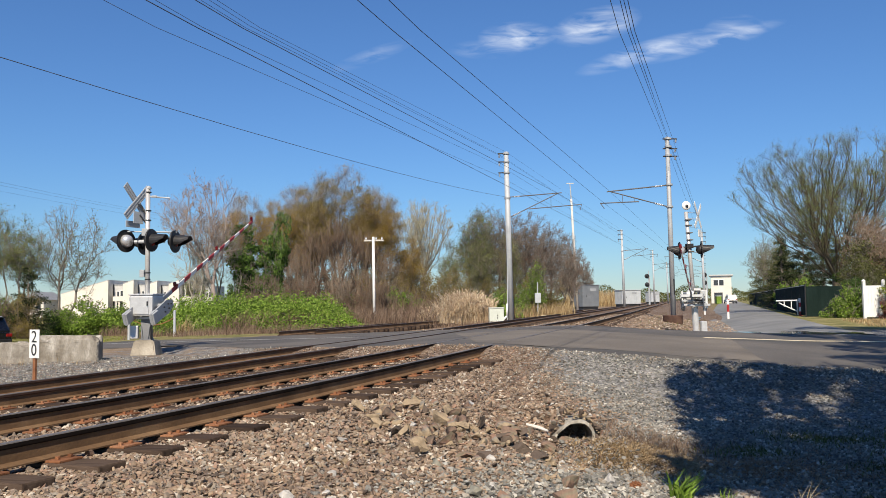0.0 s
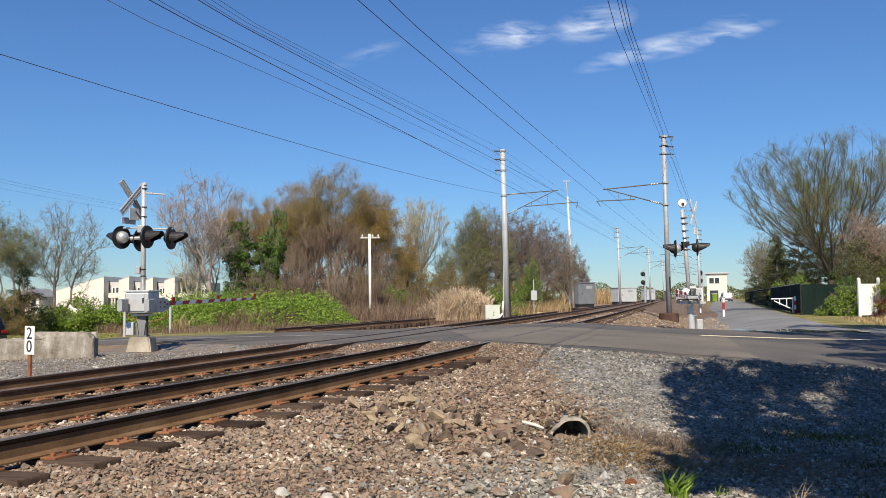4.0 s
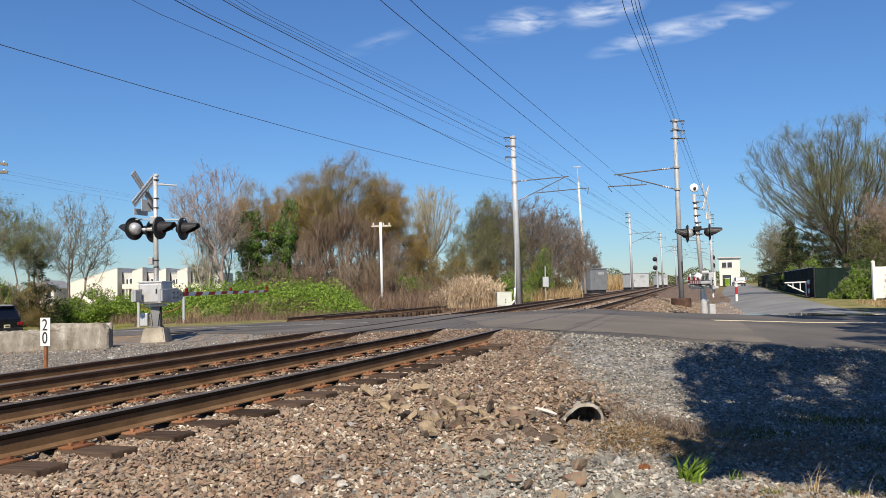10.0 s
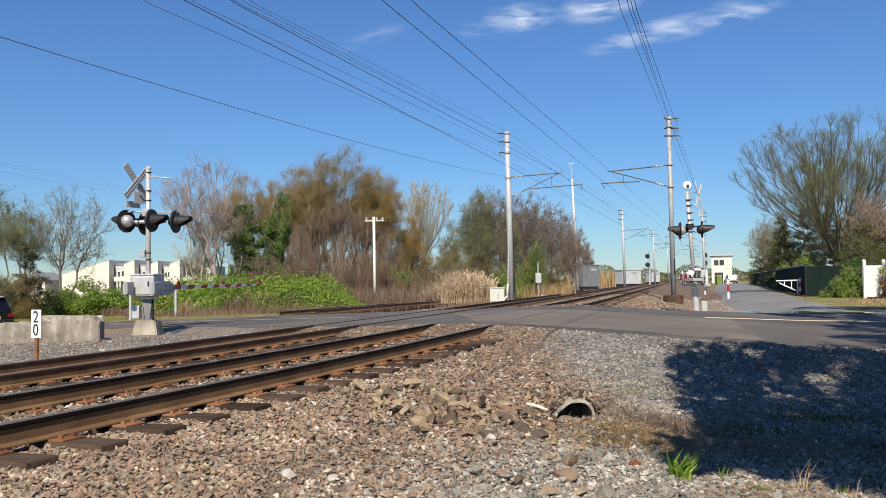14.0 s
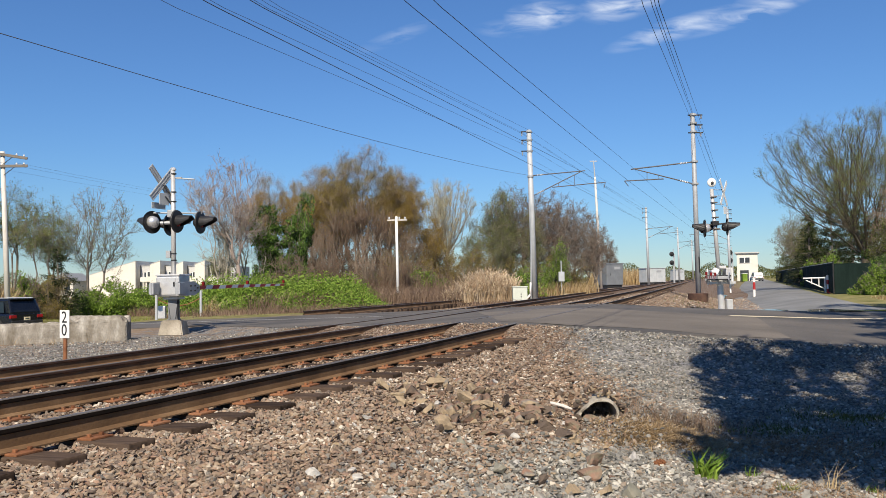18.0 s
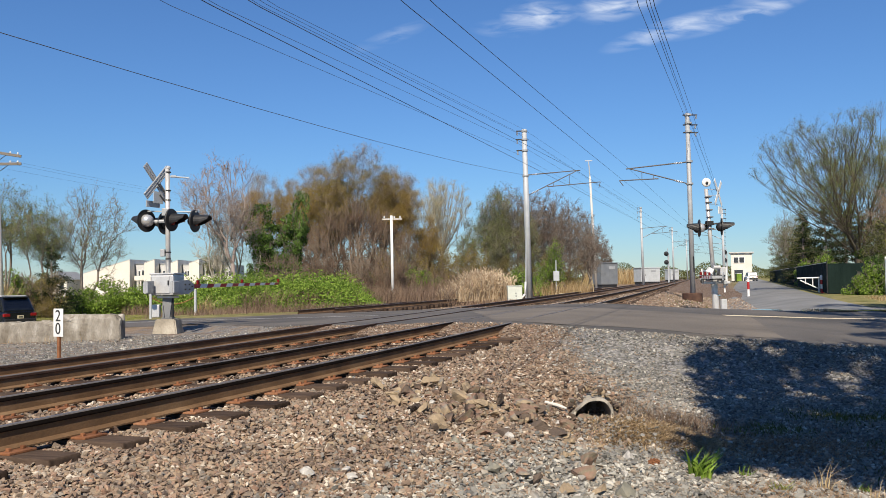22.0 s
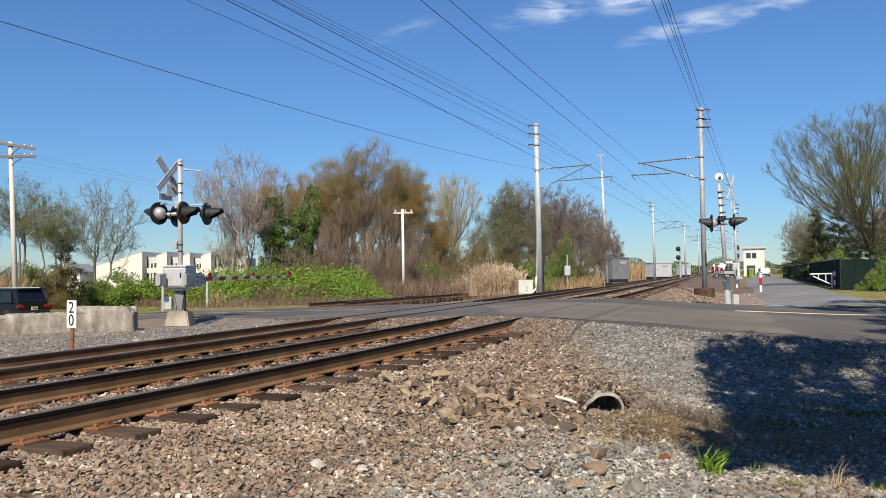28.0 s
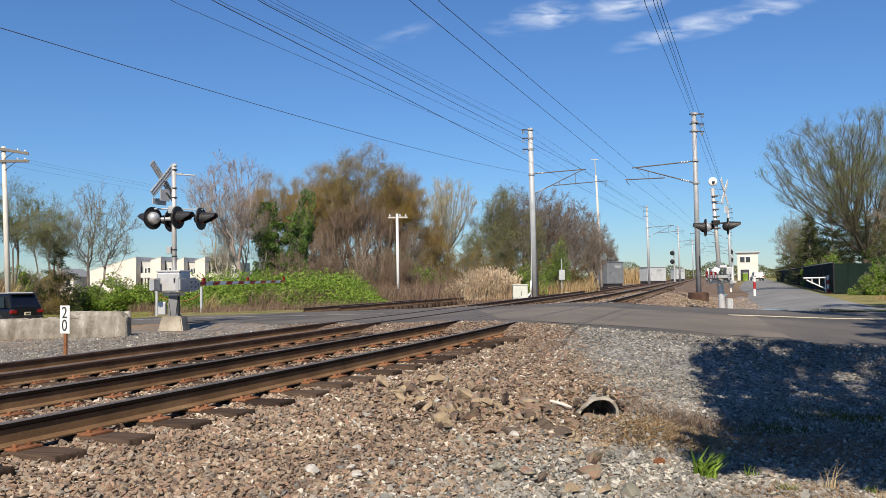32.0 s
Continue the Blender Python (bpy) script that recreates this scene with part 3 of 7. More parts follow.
def flat_label(word, size, m, parent, material="dark", name="lettering"):
    c = bpy.data.curves.new(name, "FONT")
    c.body, c.size, c.align_x, c.align_y, c.extrude = word, size, "CENTER", "CENTER", 0.002
    tmp = bpy.data.objects.new(name, c)
    me = bpy.data.meshes.new_from_object(tmp)
    me.materials.clear()
    me.materials.append(M[material])
    ob = new(name, me)
    ob.parent = parent
    ob.matrix_local = m
    return ob


def lamp(parent, at, face, silver=True, tilt=0.0):
    """A flashing-light unit that looks along face (level): round black background, hood, lens, housing behind."""
    m = Matrix.Translation(at) @ facing(face) @ Matrix.Rotation(tilt, 4, "X")
    turn = m @ Matrix.Rotation(-math.pi / 2, 4, "X")            # z of the lathe onto the way it looks
    h = lathe([(0.02, -0.21), (0.09, -0.19), (0.15, -0.13), (0.17, -0.05), (0.17, 0.0)], 20)
    h.transform(turn)
    unit = part("lamp_housing", h, "silver_lens" if silver else "dark", parent, "rounded silver lamp housing" if silver else "black lamp housing", True)
    d = lathe([(0.14, 0.0), (0.3, -0.012), (0.307, -0.03), (0.307, -0.008), (0.3, 0.006), (0.14, 0.02)], 28)
    d.transform(turn)
    part("background", d, "dark", unit, "round black background plate")
    le = lathe([(0.15, 0.01), (0.14, 0.035), (0.08, 0.055), (0.01, 0.062)], 20)
    le.transform(turn)
    part("lens", le, "lens", unit, "dark red lens", True)
    bm = bmesh.new()
    n, rows = 12, []
    for k, (y, r, a) in enumerate(((0.0, 0.175, 2.5), (0.2, 0.165, 2.0), (0.42, 0.15, 1.25))):
        rows.append([[bm.verts.new((rr * math.sin(a * (2 * i / n - 1)), y, rr * math.cos(a * (2 * i / n - 1)))) for i in range(n + 1)] for rr in (r, r - 0.006)])
    for p, q in zip(rows, rows[1:]):
        for i in range(n):
            bm.faces.new((p[0][i], p[0][i + 1], q[0][i + 1], q[0][i]))
            bm.faces.new((p[1][i + 1], p[1][i], q[1][i], q[1][i + 1]))
    bm.transform(m)
    part("hood", bm, "dark", unit, "black hood over the lens")
    return unit


def blade(bm, centre, face, angle, length=1.22, width=0.2, thick=0.012, along=0.0):
    m = facing(face) @ Matrix.Rotation(radians(angle), 4, "Y")
    return box(bm, Vector(centre), (width, thick, length), m, 0.003)


def ribs(parent, centre, face, angle, material, length=1.22, width=0.2, thick=0.012):
    """Stiffening ribs along both faces of a crossbuck blade."""
    m = facing(face) @ Matrix.Rotation(radians(angle), 4, "Y")
    for k in (-0.38, 0.0, 0.38):
        for side in (-1, 1):
            part("rib", B(Vector(centre) + (m @ Vector((width * k, side * thick * 0.95, 0))), (0.022, thick, length * 0.97), m, 0.003), material, parent)


def gate_arm(parent, pivot, heading, length, start, weight=True):
    """A boom with red and white bands, its pivot at the origin, pointing along +y; counterweight plates behind the pivot."""
    bm = B((0, 0.55, 0), (0.05, 1.1, 0.12), None, 0.01)
    arm = part("gate_arm", bm, "steel_dull", parent, "crossing gate boom banded red and white")
    n = int((length - start) / 0.41)
    for i in range(n):
        y = start + 0.41 * i
        h0 = 0.115 - 0.045 * i / n
        bm = bmesh.new()
        sk = 0.05
        a = [(-0.018, y - sk, -h0 / 2), (-0.018, y + 0.41 - sk, -h0 / 2), (-0.018, y + 0.41 + sk, h0 / 2), (-0.018, y + sk, h0 / 2)]
        v = [bm.verts.new(p) for p in a] + [bm.verts.new((0.018, p[1], p[2])) for p in a]
        for f in ((0, 1, 2, 3), (7, 6, 5, 4), (0, 4, 5, 1), (1, 5, 6, 2), (2, 6, 7, 3), (3, 7, 4, 0)):
            bm.faces.new([v[k] for k in f])
        bmesh.ops.recalc_face_normals(bm, faces=bm.faces)
        part("band", bm, "white" if i % 2 else "red", arm)
    for y in (start + 0.3, start + 0.5 * (length - start), length - 0.25):
        lb = B((0, y, 0.11), (0.07, 0.1, 0.12), None, 0.02)
        part("arm_light", lb, "lens", arm, "small red boom light")
    bm = bmesh.new()
    for sx in (-0.38, 0.38):
        pts = [(-0.75, -0.16), (-0.75, 0.16), (0.12, 0.18), (0.4, 0.06), (0.4, -0.1), (0.1, -0.2)]
        v0 = [bm.verts.new((sx - 0.02, y, z)) for y, z in pts]
        v1 = [bm.verts.new((sx + 0.02, y, z)) for y, z in pts]
        k = len(pts)
        bm.faces.new(v0), bm.faces.new(list(reversed(v1)))
        for i in range(k):
            bm.faces.new((v0[i], v1[i], v1[(i + 1) % k], v0[(i + 1) % k]))
    box(bm, (0, 0.37, 0), (0.8, 0.06, 0.1), None, 0.01)
    box(bm, (-0.38, -0.6, 0), (0.14, 0.28, 0.3), None, 0.015)
    box(bm, (0.38, -0.6, 0), (0.14, 0.28, 0.3), None, 0.015)
    bmesh.ops.recalc_face_normals(bm, faces=bm.faces)
    cw = part("counterweight", bm, "steel_dull", arm, "grey counterweight plates")
    for y, z in ((-0.1, 0.06), (-0.1, -0.07), (0.12, 0.06), (0.12, -0.07), (0.26, 0.0)):
        part("bolt", T((-0.43, y, z), (0.43, y, z), 0.022, 0.022, 6), "dark", cw)
    tip = Matrix.Translation(pivot) @ facing(heading)
    return arm, tip


def gate_box(parent, at, face, paint="steel_dull"):
    """The motor housing of a gate: a deep box with a lid, a hinged door with latches and hinges, and a drive shaft."""
    m = Matrix.Translation(at) @ facing(face)

    def put(name, bm, material, under, label=""):
        bm.transform(m)
        return part(name, bm, material, under, label)
    bm = B((0, 0, 0), (0.66, 0.62, 0.56), None, 0.05)
    box(bm, (0, 0.03, -0.33), (0.42, 0.4, 0.06), None, 0.012)
    g = put("gate_mechanism", bm, paint, parent, "silver gate motor housing")
    put("lid", B((0, 0, 0.295), (0.7, 0.66, 0.045), None, 0.014), paint, g)
    put("door", B((-0.03, -0.318, 0.0), (0.52, 0.022, 0.46), None, 0.008), paint, g)
    for z in (-0.17, 0.17):
        put("hinge", T((-0.3, -0.325, z - 0.05), (-0.3, -0.325, z + 0.05), 0.016, 0.016, 8), "steel_dull", g)
    put("latch", B((0.2, -0.338, 0.05), (0.04, 0.025, 0.13), None, 0.006), "dark", g)
    put("shaft", T((-0.46, 0, 0.0), (0.46, 0, 0.0), 0.055, 0.055, 14), "steel_dull", g)
    put("cable_gland", T((0.1, 0.05, -0.34), (0.1, 0.05, -0.5), 0.035, 0.035, 10), "dark", g)
    return g


def post_base(parent, w0, w1, h, z0):
    bm = bmesh.new()
    lo = [bm.verts.new((sx * w0 / 2, sy * w0 / 2, z0)) for sx, sy in ((-1, -1), (1, -1), (1, 1), (-1, 1))]
    hi = [bm.verts.new((sx * w1 / 2, sy * w1 / 2, z0 + h)) for sx, sy in ((-1, -1), (1, -1), (1, 1), (-1, 1))]
    bm.faces.new(hi), bm.faces.new(list(reversed(lo)))
    for i in range(4):
        bm.faces.new((lo[i], lo[(i + 1) % 4], hi[(i + 1) % 4], hi[i]))
    bmesh.ops.bevel(bm, geom=list(bm.edges), offset=0.03, segments=2, affect="EDGES")
    return part("foundation", bm, "concrete", parent, "weathered tapered concrete foundation")


# near crossing signal, beyond the second track
S1X, S1Y = -7.15, 22.0
S1Z = gz(S1X, S1Y) - 0.02
sig1 = thing("crossing_signal", Matrix.Translation((S1X, S1Y, S1Z)), "silver level crossing signal with crossbuck, black lamps and lowered gate", "crossing signal")


def u(x, y, z):
    return Vector((x - S1X, y - S1Y, z - S1Z))


post_base(sig1, 0.68, 0.52, 0.42, 0.0)
bm = B((0, -0.1, 0.88), (0.24, 0.03, 0.9), None, 0.006)
box(bm, (0, 0.1, 0.88), (0.24, 0.03, 0.9), None, 0.006)
box(bm, (0, 0, 0.88), (0.05, 0.2, 0.9), None, 0.004)
for sx in (-0.09, 0.09):
    box(bm, (sx, -0.13, 0.62), (0.03, 0.06, 0.34), Matrix.Rotation(0.12 * (1 if sx > 0 else -1), 4, "Y"), 0.006)
box(bm, (0, 0, 0.44), (0.3, 0.3, 0.03), None, 0.005)
for sx, sy in ((-1, -1), (1, -1), (1, 1), (-1, 1)):
    tube(bm, (0.11 * sx, 0.11 * sy, 0.42), (0.11 * sx, 0.11 * sy, 0.52), 0.014, 0.014, 6)
# the lower post is a darker grey than the silver pole above
part("lower_post", bm, "post_grey", sig1, "dull grey steel lower post with anchor bolts")
part("pole", T((0, 0, 1.2), (-0.02, 0, 4.5), 0.066, 0.062, 14), "silver", sig1, "", True)
part("cap", lathe([(0.07, 4.49), (0.07, 4.53), (0.03, 4.57)], 14), "silver", sig1)
for z in (4.38, 3.88, 3.62, 3.0, 2.2, 2.02):
    part("clamp", lathe([(0.075, z), (0.075, z + 0.03)], 14), "dark", sig1)
gate_box(sig1, u(-7.16, 21.98, 1.56), (0.18, 0.98), "silver")
part("switch_box", B(u(-7.42, 21.85, 0.86), (0.2, 0.14, 0.34), None, 0.02), "silver", sig1, "small grey switch box")
part("junction_box", B(u(-7.28, 21.95, 2.42), (0.12, 0.1, 0.2), None, 0.015), "steel_dull", sig1, "small grey junction box")
part("conduit", T(u(-7.02, 21.9, 0.65), u(-7.02, 21.95, 1.4), 0.03, 0.03, 8), "dark", sig1)
arm_bm = T(u(-7.68, 21.9, 3.55), u(-6.4, 22.05, 3.53), 0.02, 0.02, 8)
tube(arm_bm, u(-7.5, 21.95, 3.27), u(-6.7, 22.0, 3.3), 0.05, 0.05, 8)
box(arm_bm, u(-7.17, 21.92, 3.52), (0.2, 0.22, 0.2), None, 0.02)
part("crossarm", arm_bm, "steel_dull", sig1, "steel arm that carries the lamps")
lamp(sig1, u(-7.7, 21.85, 3.29), (-0.87, 0.5))
lamp(sig1, u(-7.32, 22.2, 3.24), (-0.95, 0.3), False)
lamp(sig1, u(-6.98, 21.8, 3.3), (0.96, -0.27), False)
lamp(sig1, u(-6.43, 22.05, 3.28), (0.98, -0.2), False)
cb = bmesh.new()
blade(cb, u(-7.42, 21.9, 4.34), (-0.92, 0.39), 45)
cb_ = part("crossbuck_blade", cb, "steel", sig1, "crossbuck blade, bare metal back")
ribs(cb_, u(-7.42, 21.9, 4.34), (-0.92, 0.39), 45, "steel_dull")
cb = bmesh.new()
blade(cb, u(-7.44, 21.92, 4.34), (-0.92, 0.39), -45)
cb_ = part("crossbuck_blade", cb, "steel", sig1, "crossbuck blade, bare metal back")
ribs(cb_, u(-7.44, 21.92, 4.34), (-0.92, 0.39), -45, "steel_dull")
br = T(u(-7.4, 21.92, 4.3), u(-7.16, 22, 3.95), 0.02, 0.02, 6)
tube(br, u(-7.35, 21.92, 4.0), u(-7.16, 22, 3.7), 0.02, 0.02, 6)
part("bracket", br, "dark", sig1)
tp = B(u(-7.38, 21.9, 3.92), (0.02, 0.36, 0.32), facing((0.39, 0.92)), 0.004)
part("track_count_sign", tp, "steel", sig1, "bare metal back of a small sign")
tp = B(u(-7.52, 21.88, 3.74), (0.02, 0.52, 0.17), facing((0.39, 0.92)), 0.004)
part("track_count_sign", tp, "steel", sig1, "bare metal back of a small sign")
bl2 = T(u(-7.1, 22, 4.5), u(-6.58, 22.0, 4.46), 0.022, 0.018, 8)
box(bl2, u(-7.0, 22, 4.5), (0.14, 0.06, 0.06), None, 0.01)
part("top_bracket", bl2, "steel_dull", sig1)
ARM1, TIP1 = gate_arm(sig1, u(-7.0, 21.95, 1.5), (0.21, 0.978), 7.4, 1.05)

# far crossing signal, beyond the road
S2X, S2Y = 10.2, 29.0
S2Z = gz(S2X, S2Y) - 0.02
sig2 = thing("crossing_signal", Matrix.Translation((S2X, S2Y, S2Z)), "leaning silver level crossing signal with a round bell", "crossing signal")


def w2(x, y, z):
    return Vector((x - S2X, y - S2Y, z - S2Z))


LEAN = lambda z: S2X - 0.062 * (z - 0.55)
fb = B((0, 0, 0.03), (0.85, 0.7, 0.14), None, 0.02)
part("foundation", fb, "concrete", sig2, "pale concrete footing")
bm = T((0, 0, 0.1), w2(LEAN(1.5), 29, 1.5), 0.12, 0.11, 14)
box(bm, (0.0, 0, 0.16), (0.34, 0.34, 0.06), None, 0.01)
part("lower_post", bm, "silver", sig2, "silver painted lower post")
part("relay_box", B((0.22, -0.1, 0.42), (0.2, 0.24, 0.44), None, 0.015), "silver", sig2, "pale grey relay box")
part("pole", T(w2(LEAN(1.4), 29, 1.4), w2(LEAN(4.75), 29, 4.75), 0.075, 0.068, 14), "silver", sig2, "", True)
for z in (4.45, 4.25, 3.98, 3.72, 3.45, 3.3):
    part("clamp", B(w2(LEAN(z) + 0.04, 28.98, z), (0.21, 0.18, 0.04), None, 0.01), "bracket", sig2)
bell = lathe([(0.01, -0.06), (0.09, -0.055), (0.15, -0.02), (0.162, 0.02), (0.155, 0.045), (0.1, 0.055), (0.03, 0.06)], 26)
bell.transform(Matrix.Translation(w2(LEAN(4.95), 28.93, 4.97)) @ Matrix.Rotation(math.pi / 2, 4, "X"))
bo = part("bell", bell, "white", sig2, "round white crossing bell", True)
hub = lathe([(0.05, 0.0), (0.05, 0.03), (0.01, 0.04)], 10)
hub.transform(Matrix.Translation(w2(LEAN(4.95), 28.86, 4.95)) @ Matrix.Rotation(math.pi / 2, 4, "X"))
part("hub", hub, "dark", bo)
ab = T(w2(9.68, 29, 3.44), w2(10.5, 29, 3.5), 0.03, 0.03, 8)
box(ab, w2(LEAN(3.5), 28.97, 3.5), (0.24, 0.24, 0.16), None, 0.015)
part("crossarm", ab, "dark", sig2, "dark steel arm that carries the lamps")
lamp(sig2, w2(9.62, 28.9, 3.33), (-0.97, 0.2))
lamp(sig2, w2(10.45, 28.9, 3.36), (0.97, -0.24), False)
lamp(sig2, w2(9.76, 29.3, 3.33), (0.9, -0.42), False)
for ang in (45, -45):
    cb = bmesh.new()
    blade(cb, w2(10.45, 29.2, 4.62 + 0.004 * ang / 45), (0.82, -0.57), ang, 1.25, 0.16)
    part("crossbuck_blade", cb, "white", sig2, "weathered white crossbuck blade")
part("track_count_sign", B(w2(10.5, 29.2, 3.98), (0.02, 0.42, 0.26), facing((0.57, 0.82)), 0.004), "white", sig2, "small weathered white sign")
for z in (4.72, 4.5, 4.2):
    part("bracket", T(w2(LEAN(z), 29, z), w2(10.42, 29.15, z), 0.012, 0.012, 6), "steel_dull", sig2)
PX = LEAN(1.6)
gm = part("gate_mechanism", B(w2(PX - 0.24, 28.9, 1.62), (0.26, 0.4, 0.4), None, 0.04), "silver", sig2, "silver gate motor housing")
part("cover", B(w2(PX - 0.22, 28.75, 1.78), (0.2, 0.2, 0.2), Matrix.Rotation(0.5, 4, "Y"), 0.03), "white", gm)
part("counterweight", B(w2(PX + 0.24, 28.9, 1.62), (0.2, 0.4, 0.56), None, 0.03), "silver", sig2, "silver counterweight housing")
part("cable_drum", T(w2(PX - 0.1, 28.72, 1.9), w2(PX + 0.14, 28.72, 1.9), 0.07, 0.07, 12), "silver", sig2)
for dx, z0, z1 in ((-0.46, 1.3, 1.86), (-0.36, 1.3, 1.62), (0.42, 1.25, 1.9), (0.34, 1.0, 1.4)):
    part("guard_post", T(w2(PX + dx, 28.85, z0), w2(PX + dx - 0.02, 28.85, z1), 0.03, 0.03, 8), "white", sig2)
for dx, dz in ((-0.3, 1.5), (-0.12, 1.36), (0.12, 1.5), (0.3, 1.36)):
    part("bolt_plate", B(w2(PX + dx, 28.68, dz), (0.1, 0.05, 0.12), None, 0.012), "steel_dull", sig2)
part("lower_beam", B(w2(PX, 28.7, 1.36), (0.95, 0.08, 0.08), None, 0.012), "silver", sig2, "pale steel beam under the gate motor")
part("rail", B(w2(9.95, 28.6, 1.52), (0.8, 0.04, 0.06), None, 0.008), "steel", sig2, "thin pale steel cross rail")
ARM2, TIP2 = gate_arm(sig2, w2(10.0, 28.75, 1.55), (-0.4, -0.9165), 4.6, 0.9)

# ---------- poles of the overhead line ----------


def insulator(parent, a, b):
    a, b = Vector(a), Vector(b)
    bm = bmesh.new()
    n = 5
    for i in range(n):
        p = a.lerp(b, (i + 0.2) / n)
        q = a.lerp(b, (i + 0.65) / n)
        tube(bm, p, q, 0.06, 0.045, 8)
    tube(bm, a, b, 0.02, 0.02, 6)
    return part("insulator", bm, "glass_lamp", parent, "pale ribbed insulator")


def bracket_set(parent, top0, top1, low0, knee, bar0, bar1, drop):
    """Cantilever: upper arm, diagonal strut, registration bar and drop."""
    part("upper_arm", T(top0, top1, 0.034, 0.03, 8), "bracket", parent)
    part("strut", T(low0, knee, 0.032, 0.026, 8), "bracket", parent)
    part("registration_bar", T(bar0, bar1, 0.03, 0.026, 8), "bracket", parent)
    part("drop_arm", T(bar1, drop, 0.02, 0.02, 6), "bracket", parent)
    b0, b1 = Vector(bar0), Vector(bar1)
    lo, kn = Vector(low0), Vector(knee)
    for k in (0.12, 0.42):
        q = b0.lerp(b1, k)
        f = (q.x - lo.x) / (kn.x - lo.x)
        part("link", T(q, lo.lerp(kn, min(1.0, f)), 0.014, 0.014, 6), "bracket", parent)
    d = Vector(top1) - Vector(top0)
    insulator(parent, Vector(top0) + d * 0.12, Vector(top0) + d * 0.24)
    d = Vector(knee) - Vector(low0)
    insulator(parent, Vector(low0) + d * 0.12, Vector(low0) + d * 0.26)


def catenary_pole(x, y, z, h, side, label, scale=1.0, dx=-0.16, foot=True):
    """Steel pole with a cantilever to one side (1: towards +x, -1: towards -x)."""
    p = thing("catenary_pole", Matrix.Translation((x, y, z)), label, "utility pole", "poles of the overhead line")
    bm = bmesh.new()
    tube(bm, (0, 0, -0.3), (dx, 0, h), 0.2 * scale, 0.15 * scale, 12)
    part("pole", bm, "steel", p, "", True)
    for k, f in enumerate((0.72, 0.87, 0.935, 0.985)):
        part("collar", T((dx * f, 0, h * f), (dx * f, 0, h * f + 0.1), 0.2 * scale, 0.2 * scale, 12), "steel_dull", p)
        if k:
            part("wire_arm", B((dx * f + (-0.25 if side > 0 else 0.25), 0, h * f + 0.06), (0.55, 0.07, 0.07), None, 0.01), "dark", p)
            insulator(p, (dx * f - 0.45 * side, 0, h * f + 0.02), (dx * f - 0.45 * side, 0, h * f - 0.22))
    a = dx * 0.72
    s = side
    bracket_set(p, (a, 0, h * 0.73), (a + 3.45 * s, 0, h * 0.755), (a, 0, h * 0.605), (a + 3.2 * s, 0, h * 0.751), (a + 1.35 * s, 0, h * 0.66), (a + 4.7 * s, 0, h * 0.685), (a + 4.6 * s, 0, h * 0.65))
    return p


POLE_A = (6.06, 50.5, gz(6.06, 50.5))
pa = catenary_pole(*POLE_A, 10.97 - POLE_A[2], 1, "tall grey steel catenary pole with a cantilever over the track")
part("conduit", T((-0.25, -0.15, 0.1), (-0.13, -0.18, 6.0), 0.04, 0.04, 8), "steel", pa, "grey cable conduit")
cp = T((-0.62, -0.3, 0.0), (-0.3, -0.25, 0.35), 0.06, 0.06, 10)
tube(cp, (-0.3, -0.25, 0.35), (-0.26, -0.2, 1.1), 0.06, 0.06, 10)
part("drain_pipe", cp, "white", pa, "bent white plastic pipe", True)
POLE_B = (13.28, 41.0, 0.62)
pbm = thing("catenary_pole", Matrix.Translation((13.22, 41, 0.1)), "tall grey steel catenary pole on a rusty round footing", "utility pole", "poles of the overhead line")
part("footing", lathe([(0.5, gz(13.2, 41) - 0.35), (0.5, 0.62), (0.47, 0.65)], 24), "rust_dark", pbm, "rusty steel caisson footing")
part("pole", T((0.03, 0, 0.4), (-0.04, 0, 9.85), 0.135, 0.11, 12), "steel_dull", pbm, "", True)
for z in (7.32, 6.18, 8.85, 9.3, 9.72):
    part("collar", T((0, 0, z), (0, 0, z + 0.09), 0.18, 0.18, 12), "steel_dull", pbm)
for z, dx in ((9.76, 0.3), (9.25, 0.26), (8.85, 0.26)):
    part("wire_arm", B((0.1, 0, z), (0.75, 0.06, 0.06), None, 0.01), "dark", pbm)
    insulator(pbm, (dx + 0.1, 0, z), (dx + 0.1, 0, z - 0.2))
part("bracket_stay", T((0.07, -0.15, 1.7), (0.06, -0.15, 2.5), 0.03, 0.03, 6), "dark", pbm, "dark cable guard")
bracket_set(pbm, (0, 0, 7.35), (-3.25, 0, 7.02), (0, 0, 6.2), (-3.05, 0, 7.02), (-1.6, 0, 6.5), (-3.6, 0, 6.42), (-3.4, 0, 6.15))
catenary_pole(27.5, 105, gz(27.5, 105), 10.3, 1, "distant grey steel catenary pole", 0.9)
catenary_pole(45.6, 152, gz(45.6, 152), 10.4, 1, "distant grey steel catenary pole", 0.9)
catenary_pole(65.0, 205, gz(65, 205), 10.4, 1, "distant grey steel catenary pole", 0.9)
catenary_pole(35.6, 98, gz(35.6, 98), 9.6, -1, "distant grey steel catenary pole", 0.9)
catenary_pole(54.5, 150, gz(54.5, 150), 9.8, -1, "distant grey steel catenary pole", 0.9)
catenary_pole(73.5, 202, gz(73.5, 202), 10, -1, "distant grey steel catenary pole", 0.9)


